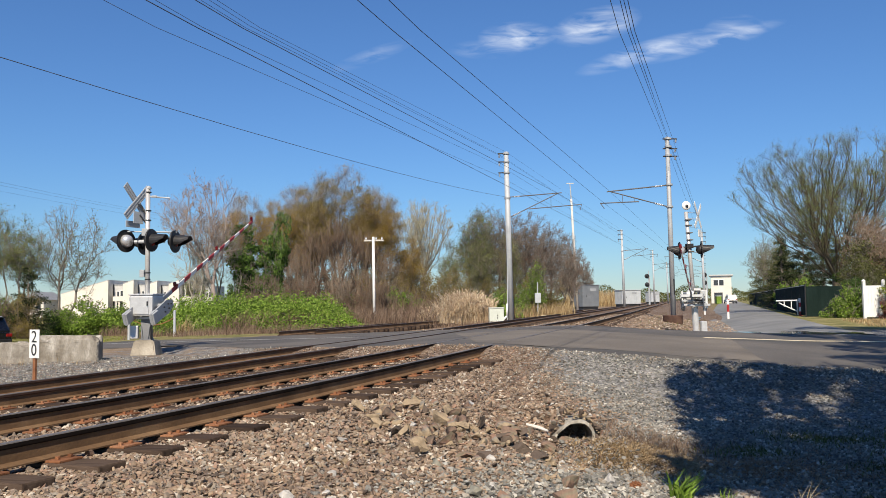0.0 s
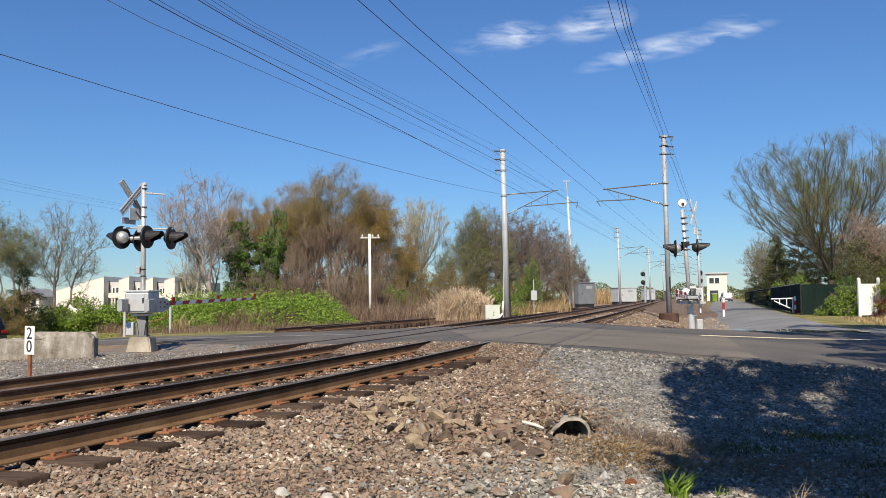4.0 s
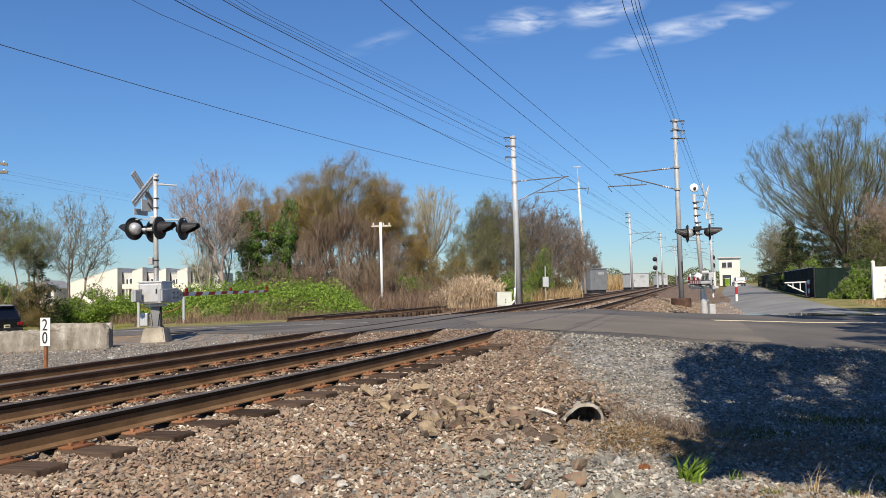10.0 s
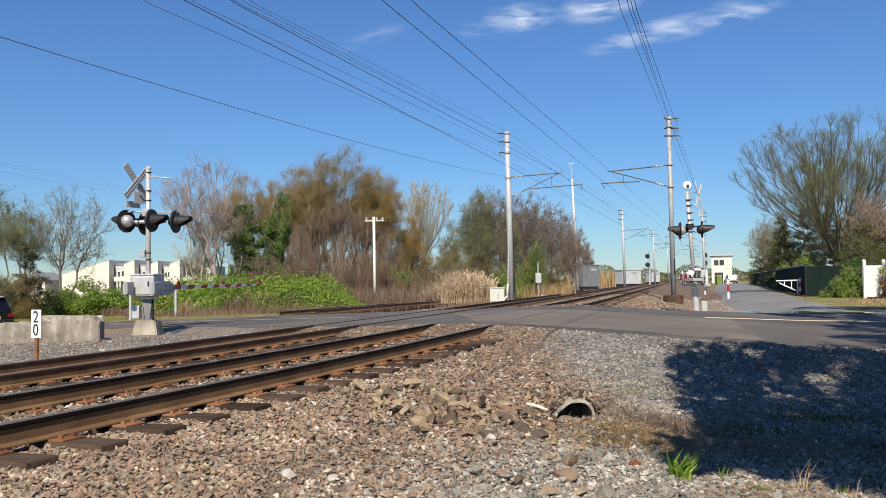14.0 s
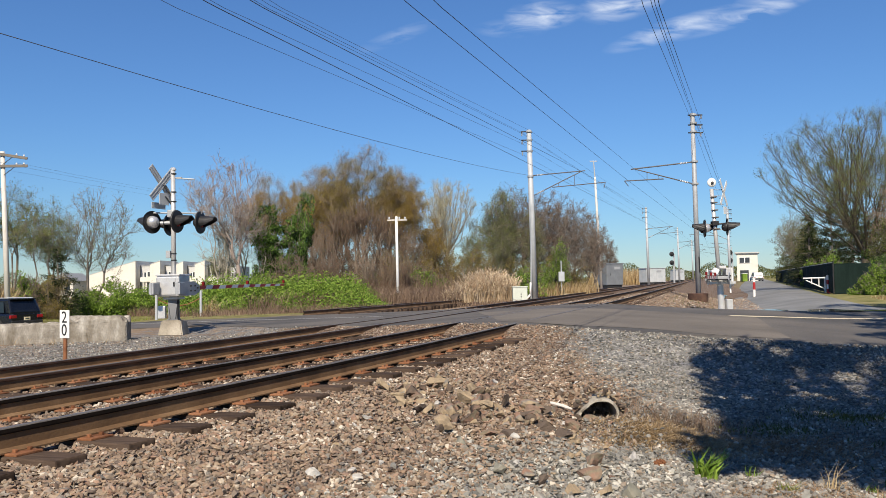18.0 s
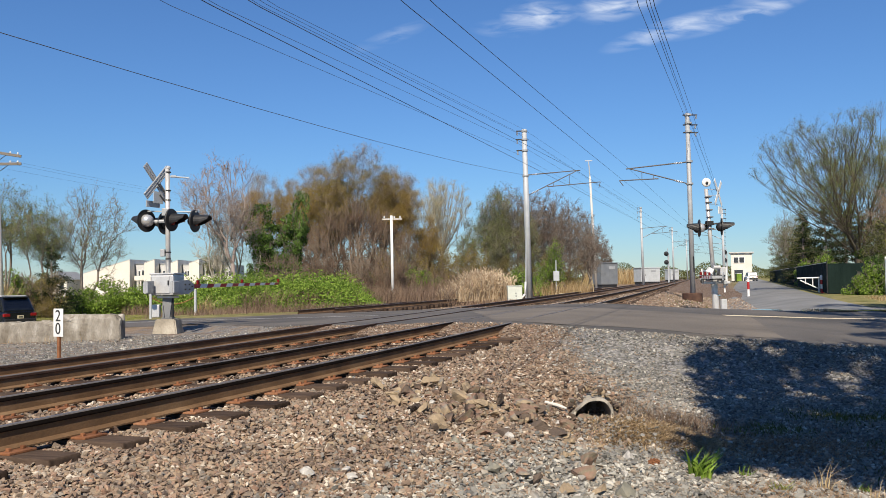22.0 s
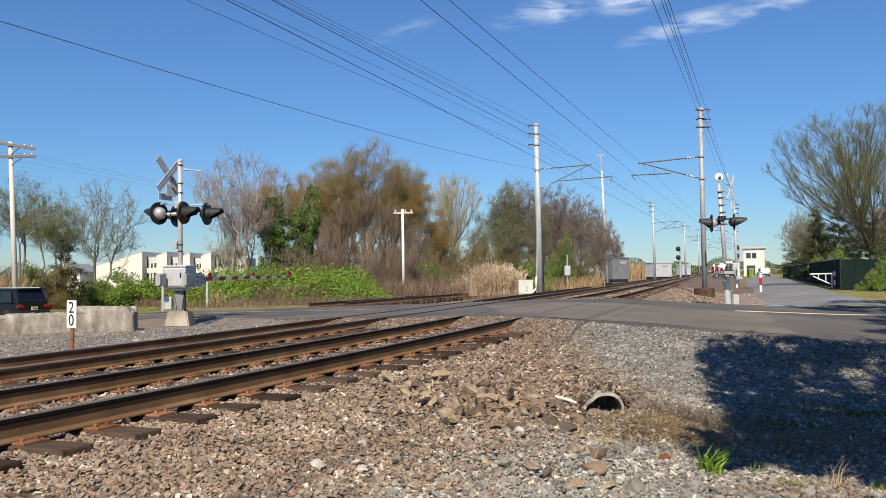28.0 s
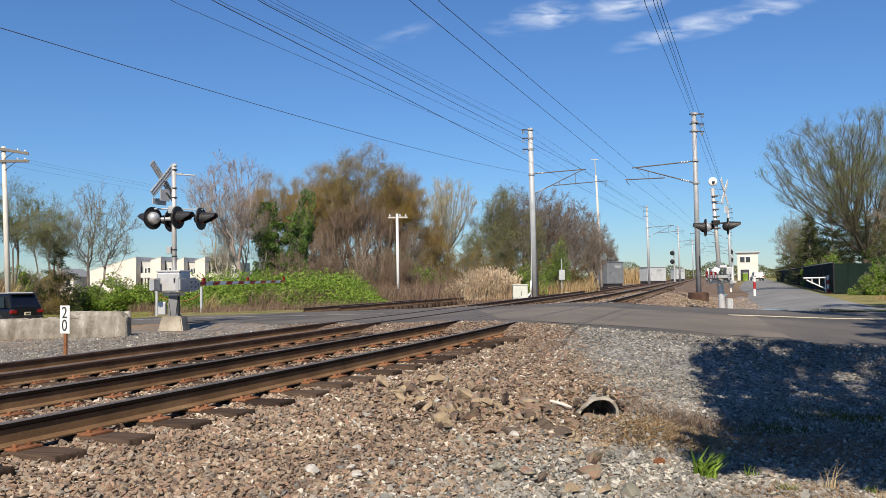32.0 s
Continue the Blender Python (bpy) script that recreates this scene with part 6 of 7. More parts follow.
xx, yy = patch(2600, 29, 38, 146, 156)
blades("reeds", xx, yy, rg.uniform(1.0, 3.2, len(xx)), 0.05, 0.4, "straw", "pale tan reed bed beyond the relay huts", 38)


def far_woods(n, seed):
    rng = np.random.default_rng(seed)
    a = rng.uniform(-0.75, 0.75, n)
    dist = rng.uniform(280, 330, n)
    x, y = dist * np.sin(a), dist * np.cos(a)
    hmax = 3.4 + 2.6 * np.abs(np.sin(a * 23) * np.sin(a * 57 + 1)) + 1.2 * np.sin(a * 140)
    z = ground_z(x, y) + hmax * rng.uniform(0, 1, n) ** 0.7
    return tagged(raw("far_woods", *leaf_cards(rng, np.stack([x, y, z], -1), 0.24), "cedar"), "hazy belt of distant woodland", "woods", kind="stuff")


far_woods(120000, 41)

# ---------- clouds ----------


def cloud_mat():
    m = bpy.data.materials.new("thin_cloud")
    m.use_nodes = True
    n, l = m.node_tree.nodes, m.node_tree.links
    n.clear()
    out, tr, em, mix = n.new("ShaderNodeOutputMaterial"), n.new("ShaderNodeBsdfTransparent"), n.new("ShaderNodeEmission"), n.new("ShaderNodeMixShader")
    em.inputs[0].default_value, em.inputs[1].default_value = (0.92, 0.96, 1.0, 1), 0.85
    tc = n.new("ShaderNodeTexCoord")
    total = None
    # centre, half width, half height (hundreds of metres), turn, weight
    for cx, cz, a, b, turn, wgt in ((0.0, 0.0, 1.55, 0.62, 0.05, 1.0), (3.0, 0.42, 1.9, 0.75, 0.25, 0.95), (4.9, -0.6, 2.9, 0.45, 0.3, 0.85), (7.5, -0.2, 3.1, 0.36, 0.28, 0.55), (8.4, 0.3, 1.3, 0.6, 0.1, 0.4), (-5.5, -0.75, 1.7, 0.33, 0.35, 0.3), (-1.2, -0.5, 1.5, 0.4, 0.0, 0.35)):
        mp = n.new("ShaderNodeMapping")
        mp.vector_type = "TEXTURE"
        mp.inputs["Location"].default_value = (cx * 100, 0, cz * 100)
        mp.inputs["Rotation"].default_value = (0, -turn, 0)
        mp.inputs["Scale"].default_value = (a * 100, 1e5, b * 100)
        l.new(tc.outputs["Object"], mp.inputs[0])
        g = n.new("ShaderNodeTexGradient")
        g.gradient_type = "SPHERICAL"
        l.new(mp.outputs[0], g.inputs[0])
        ml = n.new("ShaderNodeMath")
        ml.operation = "MULTIPLY_ADD"
        l.new(g.outputs["Fac"], ml.inputs[0])
        ml.inputs[1].default_value = wgt
        if total:
            l.new(total, ml.inputs[2])
        else:
            ml.inputs[2].default_value = 0
        total = ml.outputs[0]
    st = n.new("ShaderNodeMapping")
    st.inputs["Rotation"].default_value = (0, 0.28, 0)
    st.inputs["Scale"].default_value = (0.007, 0.007, 0.03)
    l.new(tc.outputs["Object"], st.inputs[0])
    ns = n.new("ShaderNodeTexNoise")
    ns.inputs["Scale"].default_value, ns.inputs["Detail"].default_value, ns.inputs["Distortion"].default_value = 1.0, 7, 0.7
    l.new(st.outputs[0], ns.inputs[0])
    mr = n.new("ShaderNodeMapRange")
    mr.inputs[1].default_value, mr.inputs[2].default_value = 0.36, 0.8
    l.new(ns.outputs["Fac"], mr.inputs[0])
    fin = n.new("ShaderNodeMath")
    fin.operation, fin.use_clamp = "MULTIPLY", True
    l.new(total, fin.inputs[0])
    l.new(mr.outputs[0], fin.inputs[1])
    l.new(fin.outputs[0], mix.inputs[0])
    l.new(tr.outputs[0], mix.inputs[1])
    l.new(em.outputs[0], mix.inputs[2])
    l.new(mix.outputs[0], out.inputs[0])
    return m


bm = bmesh.new()
vs = [bm.verts.new(p) for p in ((-900, 0, -180), (1150, 0, -180), (1150, 0, 200), (-900, 0, 200))]
bm.faces.new(vs)
cloud = tagged(part("cloud", bm, cloud_mat()), "thin wispy white clouds high in blue sky", "cloud", kind="stuff")
cloud.visible_shadow = False
CLOUD_AT = Vector((400, 3000.0, 1001))

# ---------- left of the crossing ----------
M["old_straw"] = leaf_mat("matted_brown_straw", [(0.2, 0.135, 0.07), (0.32, 0.225, 0.12), (0.46, 0.35, 0.21)])
M["wood_dark"] = mat("weathered_dark_wood", [(0.14, 0.12, 0.1), (0.24, 0.21, 0.18)], 3, 0.9, fine=30, stretch=(0.6, 6, 6))
M["car_paint"] = mat("dark_blue_car_paint", [(0.006, 0.008, 0.014), (0.01, 0.013, 0.022)], 3, 0.25, 0.3, bump=0.0, spec=0.6)
M["car_glass"] = mat("tinted_glass", [(0.006, 0.007, 0.008), (0.012, 0.013, 0.014)], 3, 0.06, bump=0, spec=0.7)
M["tyre"] = mat("tyre_rubber", [(0.014, 0.014, 0.014), (0.025, 0.025, 0.025)], 8, 0.85, bump=0.1)
M["tail_red"] = mat("tail_lamp", [(0.2, 0.006, 0.008), (0.32, 0.012, 0.014)], 4, 0.2, bump=0)
M["stucco"] = mat("white_stucco", [(0.58, 0.545, 0.48), (0.7, 0.665, 0.59)], 0.5, 0.85, fine=8, bump=0.1)
# plain grey for copings and roof; on recessed house fronts it paints their shade
M["stucco_grey_and_shade"] = mat("grey_and_shaded_stucco", [(0.4, 0.4, 0.39), (0.5, 0.5, 0.49)], 0.5, 0.85, fine=8, bump=0.1)
M["window"] = mat("window_glass", [(0.03, 0.034, 0.04), (0.06, 0.066, 0.075)], 1, 0.1, bump=0, spec=0.6)
M["roof"] = mat("grey_shingles", [(0.2, 0.21, 0.22), (0.3, 0.31, 0.32)], 2, 0.85, fine=20)
M["brick"] = mat("brown_brick", [(0.22, 0.16, 0.13), (0.34, 0.26, 0.21)], 2, 0.85, fine=20)
M["fence_cloth"] = mat("dark_green_privacy_cloth", [(0.008, 0.016, 0.014), (0.015, 0.027, 0.024)], 1.2, 0.95, fine=20, bump=0.3, stretch=(2, 2, 0.5), spec=0.05)
M["water"] = mat("puddle_water", [(0.03, 0.03, 0.028), (0.05, 0.048, 0.042)], 0.8, 0.06, bump=0.02, spec=0.6)
M["pipe"] = mat("concrete_pipe", [(0.24, 0.21, 0.17), (0.34, 0.31, 0.26), (0.42, 0.39, 0.34)], 5, 0.9, fine=40, bump=0.5)
M["rock"] = mat("brown_rock", [(0.1, 0.075, 0.058), (0.2, 0.13, 0.095), (0.17, 0.145, 0.1), (0.23, 0.135, 0.095), (0.19, 0.175, 0.15), (0.3, 0.23, 0.15)], 5, 0.9, fine=30, bump=0.5, obj=1.1, bump_dist=0.02)
M["grey_rock"] = mat("olive_grey_rock", [(0.13, 0.125, 0.1), (0.2, 0.195, 0.16), (0.26, 0.24, 0.19)], 5, 0.9, fine=30, bump=0.5)
M["pale_rock"] = mat("pale_rock", [(0.36, 0.34, 0.31), (0.5, 0.48, 0.45)], 6, 0.9, fine=30, bump=0.5)


def loft(rings, closed=True):
    bm = bmesh.new()
    rs = [[bm.verts.new(p) for p in r] for r in rings]
    n = len(rs[0])
    for a, b in zip(rs, rs[1:]):
        for i in range(n if closed else n - 1):
            bm.faces.new((a[i], a[(i + 1) % n], b[(i + 1) % n], b[i]))
    bm.faces.new(list(reversed(rs[0]))), bm.faces.new(rs[-1])
    bmesh.ops.recalc_face_normals(bm, faces=bm.faces)
    return bm


def car(name, m, label, paint, L=4.6, W=1.8, H=1.7, van=False):
    """A sport utility car pointing along +y: lower body, cabin with dark glass, lamps, plate, wheels."""
    t = thing(name, m, label, "car")
    h1 = 0.98 if not van else 1.1

    def sect(y, w, z0, z1, k=0.12):
        return [(-w + k, y, z0), (w - k, y, z0), (w, y, z0 + k), (w, y, z1 - k), (w - k, y, z1), (-w + k, y, z1), (-w, y, z1 - k), (-w, y, z0 + k)]
    w = W / 2
    body = loft([sect(-L / 2, w * 0.9, 0.42, h1 - 0.05), sect(-L / 2 + 0.12, w * 0.98, 0.3, h1), sect(-L / 2 + 1.2, w, 0.25, h1), sect(L / 2 - 1.3, w, 0.25, h1), sect(L / 2 - 0.2, w * 0.95, 0.28, h1 - 0.15), sect(L / 2, w * 0.84, 0.4, h1 - 0.3)])
    b = part("body", body, paint, t, "", False)
    cab = loft([sect(-L / 2 + 0.1, w * 0.9, h1 - 0.06, h1 + 0.06, 0.05), sect(-L / 2 + 0.42, w * 0.82, h1 - 0.06, H, 0.1), sect(L * 0.06, w * 0.82, h1 - 0.06, H, 0.1), sect(L * 0.27, w * 0.88, h1 - 0.06, h1 + 0.03, 0.04)])
    part("cabin", cab, paint, b)
    gl = loft([[(-w * 0.68, -L / 2 + 0.105, h1 + 0.08), (w * 0.68, -L / 2 + 0.105, h1 + 0.08), (w * 0.62, -L / 2 + 0.38, H - 0.14), (-w * 0.62, -L / 2 + 0.38, H - 0.14)],
               [(-w * 0.68, -L / 2 + 0.14, h1 + 0.06), (w * 0.68, -L / 2 + 0.14, h1 + 0.06), (w * 0.62, -L / 2 + 0.42, H - 0.15), (-w * 0.62, -L / 2 + 0.42, H - 0.15)]])
    part("rear_window", gl, "car_glass", t, "tinted rear window")
    for s in (-1, 1):
        for y0, y1 in ((-L / 2 + 0.6, -L * 0.17), (-L * 0.15, L * 0.06)):
            g = loft([[(s * w * 0.875, y0, h1 + 0.04), (s * w * 0.875, y1, h1 + 0.04), (s * w * 0.83, y1 - 0.04, H - 0.16), (s * w * 0.83, y0 + 0.1, H - 0.16)],
                      [(s * w * 0.89, y0, h1 + 0.04), (s * w * 0.89, y1, h1 + 0.04), (s * w * 0.845, y1 - 0.04, H - 0.16), (s * w * 0.845, y0 + 0.1, H - 0.16)]])
            part("side_window", g, "car_glass", t)
        part("tail_light", B((s * w * 0.78, -L / 2 + 0.05, h1 - 0.16), (0.34, 0.12, 0.16), None, 0.03), "tail_red", t, "red tail light")
        part("reflector", B((s * w * 0.72, -L / 2 + 0.03, 0.52), (0.2, 0.06, 0.07), None, 0.01), "tail_red", t)
        part("roof_rail", T((s * w * 0.72, -L / 2 + 0.5, H + 0.03), (s * w * 0.72, L * 0.05, H + 0.03), 0.022, 0.022, 6), "steel", t)
        part("mirror", B((s * (w + 0.1), L * 0.2, h1 + 0.1), (0.18, 0.12, 0.14), None, 0.03), paint, t)
        for y in (-L / 2 + 0.85, L / 2 - 0.9):
            ty = lathe([(0.22, -0.11), (0.32, -0.11), (0.345, -0.07), (0.345, 0.07), (0.32, 0.11), (0.22, 0.11)], 22)
            ty.transform(Matrix.Translation((s * (w - 0.1), y, 0.345)) @ Matrix.Rotation(math.pi / 2, 4, "Y"))
            wh = part("tyre", ty, "tyre", t)
            rm = lathe([(0.02, 0.06), (0.08, 0.07), (0.2, 0.1), (0.225, 0.1), (0.225, -0.1), (0.02, -0.1)], 18)
            rm.transform(Matrix.Translation((s * (w - 0.1), y, 0.345)) @ Matrix.Rotation(s * math.pi / 2, 4, "Y"))
            part("rim", rm, "steel", wh, "silver alloy rim")
    part("bumper", B((0, -L / 2 + 0.0, 0.5), (W * 0.92, 0.12, 0.26), None, 0.04), "dark", t)
    part("plate", B((0, -L / 2 - 0.01, h1 - 0.26), (0.32, 0.03, 0.16), None, 0.005), "line_yellow", t, "pale yellow number plate with plain bars")
    part("plate_bar", B((0, -L / 2 - 0.03, h1 - 0.26), (0.2, 0.008, 0.05)), "dark", t)
    part("spoiler", B((0, -L / 2 + 0.36, H - 0.03), (W * 0.74, 0.24, 0.05), None, 0.015), paint, t)
    return t


car("sport_utility_car", Matrix.Translation((-22.2, 41.0, gz(-21.9, 41.0))) @ facing((-0.88, 0.47)), "dark blue sport utility car stopped on the road", "car_paint")

UZ = gz(-25.9, 48.5)
up = thing("utility_pole", Matrix.Translation((-25.75, 48.5, UZ)), "pale wooden utility pole with two crossarms", "utility pole")
part("pole", T((0.15, 0, -0.3), (-0.28, 0, 9.75 - UZ), 0.17, 0.12, 12), "wood_pole", up, "", True)
for z, a, ln in ((9.55 - UZ, -0.14, 2.7), (8.85 - UZ, 0.05, 2.7)):
    mm = Matrix.Rotation(-a, 4, "Y")
    ca_ = part("crossarm", B((-0.2, -0.12, z), (ln, 0.12, 0.16), Matrix.Rotation(0.35, 4, "Z") @ mm, 0.01), "wood_dark", up, "weathered grey-brown wooden crossarm")
    for sx in (-1.15, -0.75, 0.75, 1.15):
        part("insulator", lathe([(0.025, z + 0.06), (0.06, z + 0.12), (0.03, z + 0.2)], 8), "glass_lamp", up).location = (-0.2 + sx * 0.94, -0.12 + sx * 0.34, sx * math.tan(a) * 0.94)
    part("brace", T((-0.22, -0.1, z - 0.6), (0.45, 0.1, z), 0.02, 0.02, 6), "dark", up)
for x, z in ((-24.9, 9.0), (-25.3, 8.9), (-26.6, 8.8)):
    wire([(x, 48.4, z), (x + 8.0, 110, z + 2.2), (x + 16, 175, z + 2.0)], 0.007, "thin wire of the roadside line", 0.4)
for x, z in ((-24.9, 9.0), (-26.6, 8.8)):
    wire([(x, 48.4, z), (x - 14, 30, z - 0.4)], 0.008, "thin wire of the roadside line", 0.3)


def bollard(x, y, h):
    t = thing("guard_post", Matrix.Translation((x, y, gz(x, y))), "thin galvanised steel guard post", "post", "guard posts by the road")
    part("tube", T((0, 0, -0.1), (0, 0, h), 0.055, 0.055, 10), "steel", t)
    part("cap", lathe([(0.06, h), (0.06, h + 0.02), (0.02, h + 0.05)], 10), "steel", t)
    return t


bollard(-11.75, 33.9, 1.0)
bollard(-10.1, 34.6, 1.05)
ch = bmesh.new()
for i in range(12):
    t0, t1 = i / 12, (i + 1) / 12
    P0, P1 = [Vector((-11.75 + 1.65 * t, 33.9 + 0.7 * t, gz(-11, 34) + 0.85 - 1.3 * t * (1 - t))) for t in (t0, t1)]
    tube(ch, P0, P1, 0.02, 0.02, 5)
tagged(part("chain", ch, "rust"), "rusty sagging chain between guard posts", "chain")


def row_house(wl, wr, nxt, zl, zr, label):
    """One unit of a stepped row: a blank projecting wall with a sloping top, then a recessed front with windows and a balcony."""
    x, y = wl, 150
    z = gz(x, y)
    t = thing("row_house", Matrix.Translation((x, y, z)), label, "house", "white row houses")
    w, f = wr - wl, nxt - wr
    a, b = zl - z, zr - z
    pts = [(0, 0), (w, 0), (w, b), (0, a)]
    part("side_wall", loft([[(px_, -2, pz) for px_, pz in pts], [(px_, 8, pz) for px_, pz in pts]]), "stucco", t, "blank projecting stucco wall with a sloping top")
    rise = math.atan2(b - a, w)
    part("coping", B((w / 2, 3, (a + b) / 2 + 0.05), (math.hypot(w, b - a) + 0.06, 10.1, 0.1), Matrix.Rotation(-rise, 4, "Y"), 0.02), "stucco_grey_and_shade", t)
    top = b - 0.75
    fx = w + f / 2
    # the front's shade beside the bright wall is put into its colour
    part("front_wall", B((fx, 4.2, top / 2), (f - 0.02, 7.4, top), None, 0.02), "stucco_grey_and_shade", t, "recessed stucco front, its shade painted as pale grey")
    part("parapet", B((fx, 0.46, top + 0.04), (f - 0.04, 0.2, 0.12), None, 0.02), "roof", t, "dark metal parapet edge")
    part("downpipe", T((w + 0.1, 0.4, 0), (w + 0.1, 0.4, top), 0.06, 0.06, 8), "dark", t)
    for dx, zz, ww, hh in ((0.3, top - 1.9, 0.34, 1.3), (0.55, top - 1.6, 0.7, 0.9)):
        fr = part("window", B((w + f * dx + ww * 0.4, 0.46, zz), (ww + 0.14, 0.12, hh + 0.14), None, 0.02), "white", t, "white framed window")
        part("pane", B((w + f * dx + ww * 0.4, 0.38, zz), (ww, 0.05, hh)), "window", fr)
    part("balcony", B((w + f * 0.62, -0.5, top - 2.6), (f * 0.74, 2.0, 0.85), None, 0.03), "stucco", t, "white balcony front")
    # shade of the opening under the balcony, drawn as a dark sheet
    part("porch", B((w + f * 0.62, 0.46, top - 4.1), (f * 0.66, 0.12, 1.7), None, 0.02), "window", t, "dark sheet for the shaded opening below the balcony")
    part("pillar", B((w + f * 0.66, -1.2, (top - 3.0) / 2), (0.3, 0.3, top - 3.0), None, 0.02), "stucco", t)


for wl, wr, nxt, zl, zr in ((-63.5, -55.1, -52.5, 3.55, 5.95), (-52.48, -50.6, -47.9, 5.3, 5.95), (-47.88, -46.4, -44.35, 5.2, 5.75), (-44.33, -42.5, -40.4, 5.2, 5.85), (-40.38, -38.8, -36.6, 5.1, 5.6)):
    row_house(wl, wr, nxt, zl, zr, "white stucco row house with a sloping side wall and balcony")
lh = thing("cottage", Matrix.Translation((-67.4, 150, gz(-67.4, 150))), "small white cottage with a gabled roof", "house")
part("wall", B((0, 0, 1.6), (3.6, 8, 3.4), None, 0.04), "stucco", lh)
part("roof", loft([[(-2.1, -4.2, 3.2), (2.1, -4.2, 3.2), (0, -4.2, 4.7)], [(-2.1, 4.2, 3.2), (2.1, 4.2, 3.2), (0, 4.2, 4.7)]]), "roof", lh)
for sx in (-0.9, 0.9):
    part("window", B((sx, -4.03, 2.2), (0.8, 0.08, 1.2), None, 0.02), "window", lh)

# ---------- right: lane, fence, house ----------


def fence_panel_row():
    a, b = Vector((22.7, 46.2, 0)), Vector((63.0, 150, 0))
    n = 34
    d = (b - a) / n
    f = thing("privacy_fence", Matrix(), "long dark green cloth-covered chain-link fence", "fence")
    turn = Matrix.Rotation(math.atan2(d.y, d.x), 4, "Z")
    for i in range(n):
        p = a + d * (i + 0.5)
        z = gz(p.x, p.y)
        part("panel", B((p.x, p.y, z + 0.92), (d.length - 0.05, 0.03, 1.76), turn, 0.005), "fence_cloth", f)
        q = a + d * i
        z = gz(q.x, q.y)
        part("post", T((q.x, q.y, z - 0.2), (q.x, q.y, z + 1.9), 0.04, 0.04, 8), "dark", f)
        part("top_rail", T((q.x, q.y, z + 1.82), (q.x + d.x, q.y + d.y, gz(q.x + d.x, q.y + d.y) + 1.82), 0.025, 0.025, 6), "steel_dull", f)
    for i in range(3):
        p = a + Vector((1.1 + 2.1 * i, 0.15 * i, 0))
        z = gz(p.x, p.y) - 0.12 * i
        part("panel", B((p.x, p.y, z + 0.9), (2.1, 0.03, 1.72), None, 0.005), "fence_cloth", f)
        part("post", T((p.x + 1.05, p.y, z - 0.2), (p.x + 1.05, p.y, z + 1.85), 0.04, 0.04, 8), "dark", f)


fence_panel_row()


def striped_post(x, y, h, label):
    t = thing("striped_post", Matrix.Translation((x, y, gz(x, y))), label, "post")
    n = 5
    for i in range(n):
        part("band", T((0, 0, h * i / n), (0, 0, h * (i + 1) / n), 0.08, 0.08, 12), "red" if i in (2, 3) else "white", t)
    part("cap", lathe([(0.11, h), (0.08, h + 0.05), (0.02, h + 0.07)], 12), "white", t)
    return t


striped_post(20.6, 52.5, 1.2, "red and white striped steel post at the lane")
bg = thing("barrier_gate", Matrix.Translation((23.7, 49.0, gz(23.7, 49.0))), "red and white pipe barrier gate swung open", "gate")
for i in range(4):
    part("band", T((0.05, 0, 0.27 * i), (0.05, 0, 0.27 * (i + 1)), 0.1, 0.1, 12), "white" if i % 2 else "red", bg)
gv_ = (-0.93, 0.37)
ends = Vector((-1.25, 0.5, 0.92))
part("top_tube", T((0, 0, 0.95), ends, 0.04, 0.04, 8), "white", bg)
part("brace", T((-0.1, 0.04, 0.25), (-1.1, 0.44, 0.8), 0.035, 0.035, 8), "white", bg)
part("upright", T((-0.12, 0.05, 0.05), (-0.12, 0.05, 1.0), 0.045, 0.045, 8), "white", bg)
for k in (0.35, 0.65):
    part("upright", T((-1.25 * k, 0.5 * k, 0.93), (-1.25 * k, 0.5 * k, 0.2 + 0.55 * k), 0.03, 0.03, 8), "white", bg)
wp = thing("white_stake", Matrix.Translation((25.0, 47.0, gz(25, 47))), "short leaning white plastic stake", "post")
part("stake", T((0, 0, -0.05), (-0.12, 0, 0.75), 0.05, 0.05, 8), "white", wp)

vg = thing("vinyl_fence", Matrix.Translation((23.05, 39.8, gz(23.05, 39.8))), "white vinyl garden fence panel between capped posts", "fence")
for x in (-0.5, 0.5):
    po = part("post", B((x, 0, 0.95), (0.13, 0.13, 1.9), None, 0.01), "white", vg)
    part("cap", lathe([(0.1, 1.9), (0.1, 1.93), (0.01, 2.0)], 4), "white", po).location.x = x
for k in range(6):
    part("board", B((-0.36 + 0.145 * k, 0, 0.85), (0.14, 0.03, 1.5), None, 0.004), "white", vg)
part("top_rail", B((0, 0, 1.62), (0.9, 0.06, 0.12), None, 0.006), "white", vg)

bh = thing("brick_house", Matrix.Translation((39.5, 62, gz(39.5, 62))), "brown brick house with a grey shingle roof", "house")
part("wall", B((0, 0, 2.5), (6, 8, 5.2), None, 0.03), "brick", bh)
part("roof", loft([[(-3.5, -4.4, 5.0), (3.5, -4.4, 5.0), (0.8, -4.4, 6.9), (-0.8, -4.4, 6.9)], [(-3.5, 4.4, 5.0), (3.5, 4.4, 5.0), (0.8, 4.4, 6.9), (-0.8, 4.4, 6.9)]]), "roof", bh)
part("gutter", B((-3.4, 0, 5.05), (0.12, 8.8, 0.14), None, 0.02), "white", bh)

